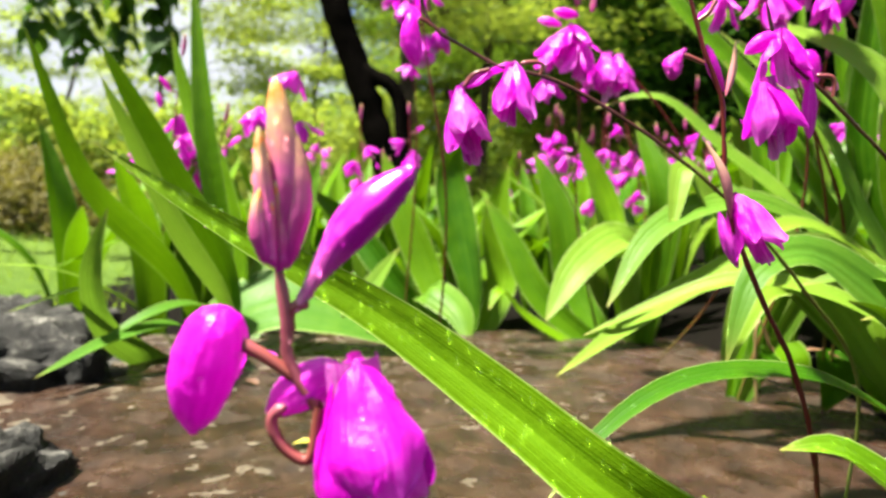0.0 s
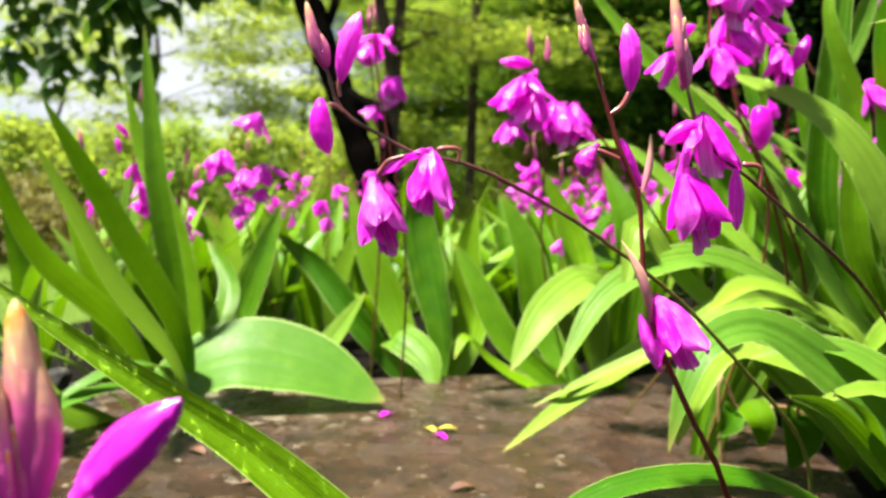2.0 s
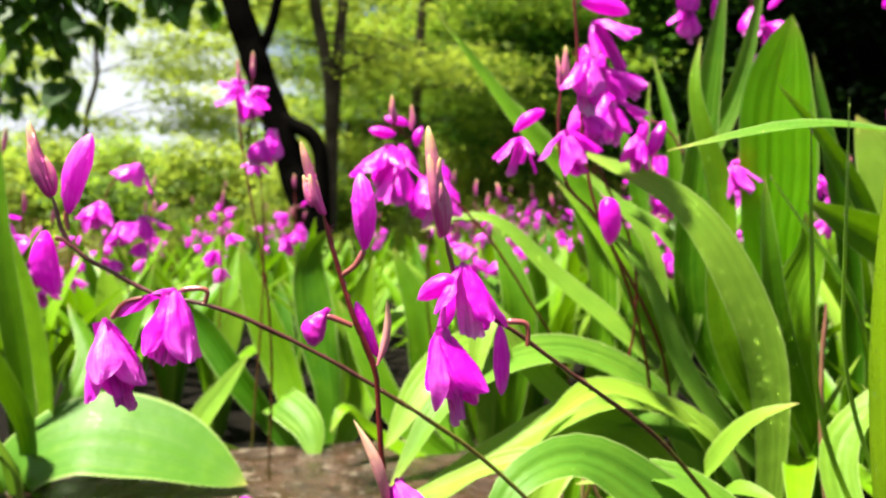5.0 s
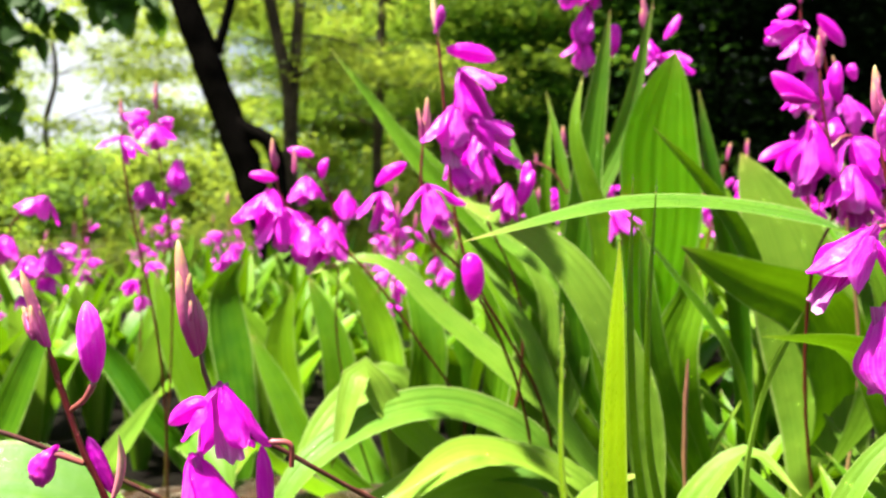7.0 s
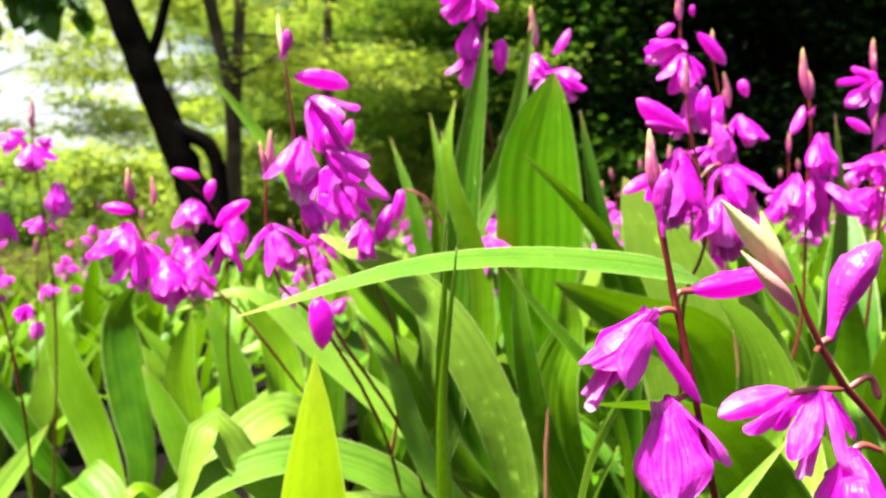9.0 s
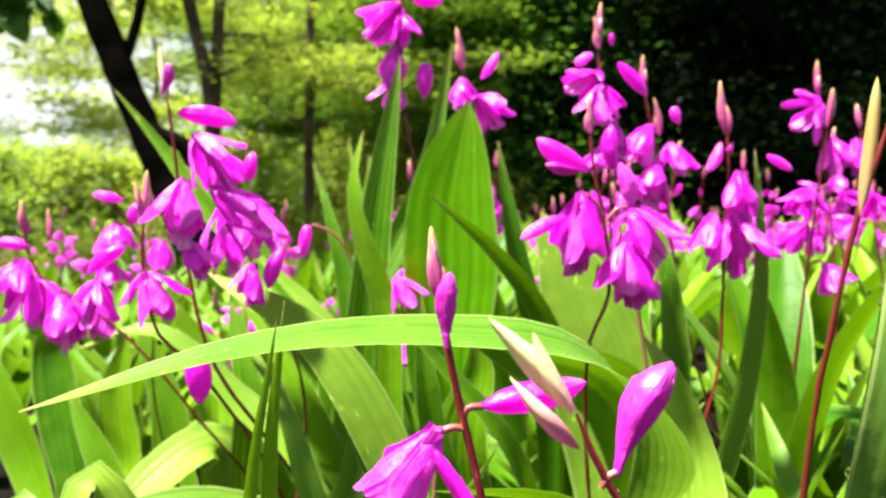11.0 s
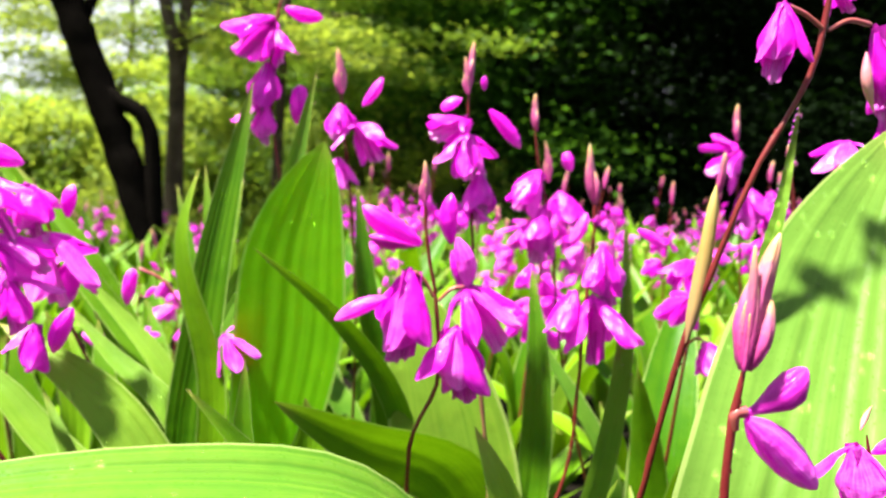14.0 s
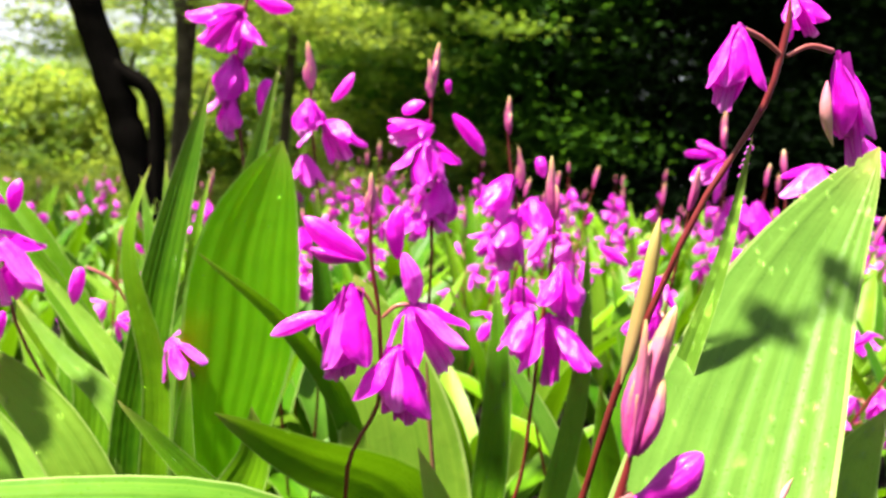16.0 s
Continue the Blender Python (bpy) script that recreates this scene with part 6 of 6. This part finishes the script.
add_leaf(leaf_sheaf_low, [(0.300, 0.800, 0.106), (0.431, 1.000, 0.488), (0.433, 1.000, 0.595), (0.441, 1.020, 0.666)], 0.022, face=(0, -1, 0.3))
add_leaf(leaf_sheaf_low, [(0.300, 0.800, 0.106), (0.392, 0.900, 0.488), (0.346, 0.920, 0.534), (0.303, 0.930, 0.573)], 0.026, LEAF_PALE, face=(0.5, -1, 0.3))
add_stem(leaf_sheaf_low, [(0.300, 0.800, 0.106), (0.365, 0.830, 0.476), (0.333, 0.830, 0.540), (0.319, 0.830, 0.603), (0.302, 0.830, 0.655)], 0.002, 0.0014)
add_bud(leaf_sheaf_low, (0.379, 0.830, 0.587), (0.375, 0.830, 0.557), "fat", 1.2, 0.75)
add_pedicel(leaf_sheaf_low, [(0.419, 0.830, 0.556), (0.401, 0.830, 0.580), (0.383, 0.830, 0.588)], 0.0011)
add_bud(leaf_sheaf_low, (0.328, 0.830, 0.626), (0.332, 0.830, 0.652), "bud", 2.9, 1.4)
add_flower(leaf_sheaf_low, (0.322, 0.800, 0.614), (0.331, 0.800, 0.559), "wide", 2.0, 1.0)
add_flower(leaf_sheaf_low, (0.308, 0.800, 0.651), (0.314, 0.800, 0.616), "bell", 3.3, 1.2)
add_flower(leaf_sheaf_low, (0.456, 0.800, 0.542), (0.474, 0.800, 0.511), "wide", 4.6, 0.8)
add_flower(leaf_sheaf_low, (0.334, 0.830, 0.595), (0.324, 0.830, 0.558), "open", 5.9, 1.0)

spike_far_a = plant((-0.08, 1.2, 0.081), "orchid spike with scattered magenta flowers against the light", "orchids at the front of the bed")
add_stem(spike_far_a, [(-0.080, 1.200, 0.081), (-0.076, 1.200, 0.520), (-0.087, 1.200, 0.600), (-0.095, 1.200, 0.664), (-0.094, 1.200, 0.695)], 0.002, 0.0013)
add_bud(spike_far_a, (-0.094, 1.200, 0.684), (-0.094, 1.200, 0.723), "tip", 5.1, 1.0)
add_flower(spike_far_a, (-0.106, 1.200, 0.668), (-0.133, 1.200, 0.651), "wide", 2.3, 1.2)
add_flower(spike_far_a, (-0.095, 1.200, 0.660), (-0.095, 1.200, 0.624), "open", 3.6, 1.2)
add_flower(spike_far_a, (-0.087, 1.200, 0.668), (-0.070, 1.200, 0.660), "open", 4.9, 1.2)
add_bud(spike_far_a, (-0.102, 1.200, 0.676), (-0.125, 1.200, 0.679), "bud", 5.6, 1.2)
add_flower(spike_far_a, (-0.065, 1.200, 0.609), (-0.064, 1.200, 0.565), "bell", 1.2, 1.3)
add_flower(spike_far_a, (-0.083, 1.200, 0.564), (-0.091, 1.200, 0.540), "open", 2.5, 1.2)

spike_far_b = plant((-0.2, 1.28, 0.081), "orchid spike with loose magenta flowers behind the slab", "orchids at the front of the bed")
add_stem(spike_far_b, [(-0.200, 1.280, 0.081), (-0.291, 1.280, 0.345), (-0.321, 1.280, 0.445), (-0.336, 1.280, 0.499), (-0.287, 1.280, 0.565)], 0.002, 0.0013)
add_flower(spike_far_b, (-0.340, 1.280, 0.495), (-0.348, 1.280, 0.453), "open", 3.8, 1.3)
add_flower(spike_far_b, (-0.307, 1.280, 0.464), (-0.302, 1.280, 0.427), "open", 5.1, 1.3)
add_flower(spike_far_b, (-0.275, 1.280, 0.474), (-0.270, 1.280, 0.437), "open", 0.1, 1.3)
add_flower(spike_far_b, (-0.282, 1.280, 0.556), (-0.304, 1.280, 0.523), "open", 1.4, 1.3)
add_flower(spike_far_b, (-0.367, 1.280, 0.480), (-0.339, 1.280, 0.458), "open", 2.7, 1.3)
add_flower(spike_far_b, (-0.274, 1.280, 0.433), (-0.283, 1.280, 0.409), "open", 4.0, 1.3)
add_flower(spike_far_b, (-0.320, 1.280, 0.404), (-0.310, 1.280, 0.385), "open", 5.3, 1.3)

spike_far_c = plant((-0.02, 1.02, 0.081), "slender orchid spike with small magenta flowers", "orchids at the front of the bed")
add_stem(spike_far_c, [(-0.020, 1.020, 0.081), (-0.021, 0.960, 0.404), (-0.044, 0.960, 0.511), (-0.057, 0.960, 0.585), (-0.060, 0.960, 0.632)], 0.002, 0.0013)
add_bud(spike_far_c, (-0.058, 0.960, 0.632), (-0.061, 0.960, 0.659), "tip", 3.8, 1.0)
add_flower(spike_far_c, (-0.057, 0.960, 0.616), (-0.057, 0.960, 0.585), "wide", 1.6, 1.3)
add_bud(spike_far_c, (-0.044, 0.960, 0.613), (-0.037, 0.960, 0.628), "fat", 0.9, 1.0)
add_flower(spike_far_c, (-0.029, 0.960, 0.566), (-0.038, 0.960, 0.539), "bell", 4.2, 1.3)
add_bud(spike_far_c, (-0.074, 0.960, 0.605), (-0.086, 0.960, 0.606), "bud", 4.3, 1.0)

spike_far_d = plant((-0.38, 1.22, 0.081), "orchid spike with a few low magenta flowers", "orchids at the front of the bed")
add_stem(spike_far_d, [(-0.380, 1.220, 0.081), (-0.408, 1.220, 0.300), (-0.427, 1.220, 0.405), (-0.432, 1.220, 0.439)], 0.002, 0.0013)
add_flower(spike_far_d, (-0.432, 1.220, 0.438), (-0.427, 1.220, 0.396), "open", 0.5, 1.2)
add_flower(spike_far_d, (-0.423, 1.220, 0.400), (-0.409, 1.220, 0.361), "open", 1.8, 1.2)
add_bud(spike_far_d, (-0.489, 1.220, 0.481), (-0.494, 1.220, 0.505), "bud", 3.1, 1.3)

spike_far_e = plant((0.24, 1.16, 0.097), "orchid spike with pale pink and magenta flowers", "orchids at the front of the bed")
add_stem(spike_far_e, [(0.240, 1.160, 0.097), (0.172, 1.120, 0.383), (0.173, 1.120, 0.480), (0.150, 1.120, 0.583), (0.108, 1.120, 0.621)], 0.002, 0.0013)
add_flower(spike_far_e, (0.129, 1.120, 0.586), (0.127, 1.120, 0.546), "open", 4.4, 1.3)
add_bud(spike_far_e, (0.139, 1.120, 0.614), (0.104, 1.120, 0.621), "bud", 0.3, 1.2)
add_bud(spike_far_e, (0.150, 1.120, 0.583), (0.157, 1.120, 0.611), "bud", 2.0, 1.5)
add_flower(spike_far_e, (0.182, 1.120, 0.566), (0.187, 1.120, 0.528), "bell", 2.1, 1.3)
add_flower(spike_far_e, (0.123, 1.120, 0.538), (0.120, 1.120, 0.502), "open", 3.4, 1.2)
add_bud(spike_far_e, (0.176, 1.120, 0.524), (0.180, 1.120, 0.504), "fat", 0.8, 1.0)

KEEP_CLEAR = (
    (0.06, 0.215, 0.08),
    (0.27, 0.27, 0.08),
    (0.36, 0.46, 0.08),
    (0.3, 0.56, 0.08),
    (0.215, 0.4, 0.08),
    (0.46, 0.54, 0.08),
    (-0.3, 0.98, 0.2),
    (0.02, 1.22, 0.14),
    (0.28, 1.12, 0.14),
    (0.47, 0.74, 0.2),
    (0.6, 0.8, 0.13),
    (0.4, 0.28, 0.08),
    (0.5, 0.42, 0.08),
    (0.505, 0.66, 0.05),
    (0.4, 0.8, 0.08),
    (0.24, 1.0, 0.06),
    (0.475, 0.4, 0.08),
    (0.555, 0.37, 0.08),
    (0.64, 0.73, 0.07),
    (0.7, 0.86, 0.06),
    (0.57, 1.02, 0.06),
    (0.77, 0.76, 0.06),
    (0.86, 0.9, 0.06),
    (1.02, 1.0, 0.06),
    (0.7, 0.6, 0.06),
    (0.66, 0.43, 0.05),
    (0.9, 0.7, 0.06),
    (0.76, 0.46, 0.05),
    (0.3, 0.8, 0.12),
    (-0.08, 1.2, 0.05),
    (-0.2, 1.28, 0.05),
    (-0.02, 1.02, 0.05),
    (-0.38, 1.22, 0.05),
    (0.24, 1.16, 0.05),
)


# ---------------------------------------------------------------- orchids filling the bed
FLOWER_ONE = []
for kind, seed in (("bell", 1), ("open", 2), ("open", 3), ("wide", 4)):
    fr = random.Random(seed)
    pieces = [(NECK, Matrix.Identity(4)), (LIP_ME, Matrix.Rotation(0.6, 4, "Z"))]
    pieces += [(TEPALS[kind][k % 3], Matrix.Rotation(radians(72 * k + fr.uniform(-14, 14)), 4, "Z") @ Matrix.Rotation(fr.uniform(-0.2, 0.06) + (0.4 if k == seed else 0.0), 4, "Y") @ Matrix.Diagonal((1, 0.75 if k == seed else 1, fr.uniform(0.8, 1.1), 1))) for k in range(5)]
    FLOWER_ONE.append(joined("flower", pieces))


def template(seed, blooms):
    """A whole plant round its own foot: sheaf of leaves, arching stem, flowers and buds."""
    r = random.Random(seed)
    p = plant((0, 0, 0), "green pleated orchid plant with magenta flowers in the bed" if blooms else "green pleated orchid plant without flowers in the bed", "orchids filling the bed")
    turn = r.uniform(0, 6.28)
    for k in range(5):
        ang = turn + 2.4 * k + r.uniform(-0.4, 0.4)
        out = r.uniform(0.03, 0.14)
        h = r.uniform(0.26, 0.42) * (1 - 0.8 * out)
        d = Vector((math.cos(ang), math.sin(ang), 0))
        tip = d * out * 1.5 + Vector((0, 0, h))
        mid = d * out * 0.55 + Vector((0, 0, h * 0.62))
        if r.random() < 0.2:
            tip = d * (out * 1.6 + 0.08) + Vector((0, 0, h * 0.45))
        add_leaf(p, [d * 0.012, mid, tip], r.uniform(0.035, 0.06), LEAF if k != 2 else LEAF_PALE, face=-d + Vector((0, 0, 0.55)), fold=0.3, broad=r.uniform(0.9, 1.15), rows=14, cols=9)
    stems = blooms
    for s in range(stems):
        ang = r.uniform(0, 6.28)
        lean = Vector((math.cos(ang), math.sin(ang), 0)) * r.uniform(0.02, 0.10)
        h = r.uniform(0.37, 0.47)
        pts = [Vector((0, 0, 0)), lean * 0.3 + Vector((0, 0, h * 0.45)), lean * 0.75 + Vector((0, 0, h * 0.78)), lean * 1.1 + Vector((0, 0, h))]
        add_stem(p, pts, 0.0024, 0.0013)
        n = r.randint(3, 5)
        for k in range(n):
            t = 0.70 + 0.24 * k / n
            at = pts[1].lerp(pts[3], (t - 0.4) / 0.6)
            a2 = ang + k * 2.4 + r.uniform(-0.3, 0.3)
            o = Vector((math.cos(a2), math.sin(a2), 0))
            neck = at + o * 0.014 + Vector((0, 0, 0.004))
            add_pedicel(p, [at, at + o * 0.008 + Vector((0, 0, 0.006)), neck])
            end = neck + (o * r.uniform(0.3, 0.8) + Vector((0, 0, -r.uniform(0.5, 1.0)))).normalized() * r.uniform(0.030, 0.038)
            if k >= n - 1 and r.random() < 0.6:
                add_bud(p, neck, neck + (o * 0.7 + Vector((0, 0, 0.6))).normalized() * 0.028, "bud", r.uniform(0, 6))
            else:
                f = part("flower", FLOWER_ONE[r.randrange(4)], None, p, "magenta orchid flower")
                sz = (end - neck).length
                f.matrix_local = frame_along(neck, end, r.uniform(0, 6.28)) @ Matrix.Diagonal((sz, sz, sz, 1))
        tip_dir = (pts[3] - pts[2]).normalized()
        add_bud(p, pts[3], pts[3] + tip_dir * 0.034, "tip", 0.0, 1.15, False)
    return p


models = [template(300 + k, (1, 1, 2, 1, 2, 1, 0, 0, 0)[k]) for k in range(9)]
field_r = random.Random(42)
placed = 0
row = 0
y = 0.80
while y < 4.6:
    step = 0.150 + 0.028 * y
    x = -0.62 - 0.05 * y + field_r.uniform(0, step)
    while x < 0.55 + 0.78 * y:
        px, py = x + field_r.uniform(-0.3, 0.3) * step, y + field_r.uniform(-0.35, 0.35) * step
        x += step
        if py < (1.18 if px < 0.42 else 0.98 if px < 0.80 else 0.80) or any((px - hx) ** 2 + (py - hy) ** 2 < hr * hr for hx, hy, hr in KEEP_CLEAR):
            continue
        m = Matrix.Translation((px, py, ground_z(px, py) - 0.006)) @ Matrix.Rotation(field_r.uniform(0, 6.28), 4, "Z") @ Matrix.Rotation(field_r.uniform(-0.10, 0.10), 4, "X")
        s = field_r.uniform(0.86, 1.12)
        if placed < len(models):
            ob = models[placed]
            ob.matrix_basis = m @ Matrix.Scale(s, 4)
        else:
            copy_thing(models[field_r.randrange(6) if field_r.random() < (0.62 if px < 0.25 else 0.80) * (1.0 if py < 2.0 else 0.6) else field_r.randrange(6, 9)], Matrix.Identity(4)).matrix_basis = m @ Matrix.Scale(s, 4)
        placed += 1
    y += step * 0.95

# low young plants in the gaps between the front plants
low_r = random.Random(77)
y = 0.56
while y < 1.02:
    x = 0.56
    while x < 1.15:
        px, py = x + low_r.uniform(-0.03, 0.03), y + low_r.uniform(-0.03, 0.03)
        x += 0.105
        m = Matrix.Translation((px, py, ground_z(px, py) - 0.006)) @ Matrix.Rotation(low_r.uniform(0, 6.28), 4, "Z")
        copy_thing(models[low_r.randrange(6, 9)], Matrix.Identity(4)).matrix_basis = m @ Matrix.Scale(low_r.uniform(0.50, 0.66), 4)
    y += 0.10


# ---------------------------------------------------------------- fallen petals, litter and raindrops
def on_slab(x, y):
    """Height of the slab's top under (x, y)."""
    local = slab.matrix_world.inverted() @ Vector((x, y, 1.0))
    d = slab.matrix_world.inverted().to_3x3() @ Vector((0, 0, -1))
    hit, at, _, _ = slab.ray_cast(local, d)
    return (slab.matrix_world @ at).z if hit else None


LITTER_YELLOW = graded_material("fallen_yellow", [(0.0, (0.234, 0.1872, 0.0156)), (1.0, (0.312, 0.2704, 0.0312))], 0.5)
LITTER_PALE = graded_material("fallen_pale", [(0.0, (0.060, 0.045, 0.030)), (1.0, (0.12, 0.095, 0.06))], 0.6)
LITTER_BROWN = graded_material("fallen_brown", [(0.0, (0.0468, 0.0156, 0.0078)), (1.0, (0.0832, 0.0364, 0.0156))], 0.6)
bpy.context.view_layer.update()
scrap_r = random.Random(9)
for kind, mat, label, spots, size in (
        ("fallen_petal", PETAL, "fallen magenta petal on the wet slab", ((-0.225, 0.915), (0.036, 0.850), (-0.03, 0.93)), 0.022),
        ("fallen_leaf", LITTER_YELLOW, "small yellow fallen leaf on the wet slab", ((0.024, 0.873), (0.045, 0.878), (-0.115, 0.60)), 0.022),
        ("fallen_leaf", LITTER_BROWN, "curled brown fallen leaf on the wet slab", ((-0.21, 0.78), (0.06, 0.70), (-0.13, 0.70)), 0.026)):
    for x, y in spots:
        z = on_slab(x, y)
        if z is None:
            continue
        a = scrap_r.uniform(0, 6.28)
        d = Vector((math.cos(a), math.sin(a), 0)) * size * 0.5
        me = blade_mesh([-d + Vector((0, 0, 0.0015)), Vector((0, 0, 0.004)), d + Vector((0, 0, 0.0015))], size * 0.5, face=(0, 0, 1), fold=0.2, rows=9, cols=7, broad=1.0)
        ob = part(kind, me, mat)
        ob.location = (x, y, z)
        tagged(ob, label, "petal" if kind == "fallen_petal" else "leaf", "litter on the slab")
bits, bit_faces = [], []
for _ in range(210):
    x, y = scrap_r.uniform(-0.5, 0.4), scrap_r.uniform(0.42, 1.15)
    if noise.noise((x * 7, y * 7, 3.0)) + 0.7 * (y - 0.85) - 0.8 * (x + 0.05) < scrap_r.uniform(-0.2, 0.35):
        continue
    z = on_slab(x, y)
    if z is None:
        continue
    k, r = len(bits), 0.0012 + 0.0055 * scrap_r.random() ** 3
    turn = scrap_r.uniform(0, 3.14)
    for q in range(7):
        a = turn + 2 * math.pi * q / 7
        rr = r * scrap_r.uniform(0.35, 1.25)
        bits.append((x + rr * math.cos(a) * 1.3, y + rr * math.sin(a), z + 0.0010))
    bits.append((x, y, z + 0.0018))
    bit_faces += [(k + q, k + (q + 1) % 7, k + 7) for q in range(7)]
me = bpy.data.meshes.new("litter")
me.from_pydata(bits, [], bit_faces)
me.uv_layers.new(name="UVMap")
tagged(part("litter", me, LITTER_PALE), "pale lichen flakes and plant litter on wet stone", "litter", kind="stuff")


def droplet_material():
    m, n, l, b = material("rain_water", 0.02, 0.5)
    b.inputs["Transmission Weight"].default_value = 1.0
    b.inputs["IOR"].default_value = 1.33
    b.inputs["Base Color"].default_value = (1, 1, 1, 1)
    return m


WATER = droplet_material()


def beads(owner, leaf_ob, count, seed, lo=0.0004, hi=0.0010, v_range=(0.3, 0.97), to_owner=None, name="leaf"):
    """Raindrops lying on a leaf, joined into one part of the plant."""
    r = random.Random(seed)
    src = leaf_ob.data
    polys = [p for p in src.polygons if v_range[0] < src.uv_layers[0].data[p.loop_start].uv[1] < v_range[1]]
    verts, faces = [], []
    for _ in range(count):
        p = polys[r.randrange(len(polys))]
        c = [src.vertices[k].co for k in p.vertices]
        u, v = r.random(), r.random()
        at = c[0].lerp(c[1], u).lerp(c[3].lerp(c[2], u), v)
        nrm = p.normal
        if to_owner:
            at, nrm = to_owner @ at, (to_owner.to_3x3().inverted().transposed() @ nrm).normalized()
            if name == "bud" and nrm.dot(Vector((0, -1, 0.2))) < 0:
                continue
        if nrm.dot(Vector((0, -0.6, 0.8))) < 0 and name != "bud":
            nrm = -nrm
        rad = r.uniform(lo, hi) * (1.6 if r.random() < 0.12 else 1.0)
        m = frame_along(at, at + nrm)
        base = len(verts)
        for i in range(4):
            th = math.pi * 0.5 * i / 4
            for j in range(8):
                a = 2 * math.pi * j / 8
                verts.append(m @ Vector((rad * math.cos(th) * math.cos(a), rad * math.cos(th) * math.sin(a) * 1.3, rad * 0.65 * math.sin(th) - 0.0001)))
        verts.append(m @ Vector((0, 0, rad * 0.65)))
        for i in range(3):
            for j in range(8):
                k = (j + 1) % 8
                faces.append((base + i * 8 + j, base + i * 8 + k, base + i * 8 + 8 + k, base + i * 8 + 8 + j))
        for j in range(8):
            faces.append((base + 24 + j, base + 24 + (j + 1) % 8, base + 32))
    me = bpy.data.meshes.new("dew")
    me.from_pydata(verts, [], faces)
    me.shade_smooth()
    ob = part("dew", me, WATER, owner, "clear raindrops beaded on the " + name)
    ob["kind"] = "stuff"
    ob.visible_shadow = False
    return ob


for owner, per in ((leafy_near, 170), (leafy_right_front, 60), (leafy_near_right, 130), (spike_reaching, 120), (spike_hanging, 90), (leaf_sheaf_right, 40), (leafy_mid_right, 70), (leaf_sheaf_tall, 30), (leaf_sheaf_low, 50)):
    for k, blade in enumerate([c for c in owner.children if c.name.startswith("leaf")]):
        beads(owner, blade, per if k < 3 else per // 2, 900 + k, *((0.0009, 0.0022) if owner is spike_reaching else (0.0006, 0.0014) if owner is leafy_near else (0.0007, 0.0017) if owner in (spike_hanging, leaf_sheaf_low, leaf_sheaf_tall) else (0.0004, 0.0011)))

for n_owner, owner in enumerate((spike_near, spike_single, spike_pale_tip, spike_arching, spike_upright)):
    for k, bloom in enumerate([c for c in owner.children if c.name.startswith(("bud", "flower"))]):
        if bloom.name.startswith("bud"):
            beads(owner, bloom, 46, 1200 + 40 * n_owner + k, 0.0003, 0.0009, (0.08, 0.92), bloom.matrix_local.copy(), "bud")
        elif not bloom.name.startswith("flower_stem"):
            for q, pet in enumerate([c for c in bloom.children if c.name.startswith("petal")]):
                beads(owner, pet, 16, 1300 + 40 * n_owner + 6 * k + q, 0.0003, 0.0009, (0.1, 0.92), bloom.matrix_local @ pet.matrix_local, "petal")

for n_owner, owner in enumerate((spike_near, spike_arching, spike_upright, spike_double, spike_single, spike_pale_tip, spike_bud_tip, spike_reaching)):
    for k, stem in enumerate([c for c in owner.children if c.name.startswith("flower_stem")]):
        beads(owner, stem, 34, 1700 + 10 * n_owner + k, 0.0004, 0.0009, (0.45, 0.98), None, "stem")
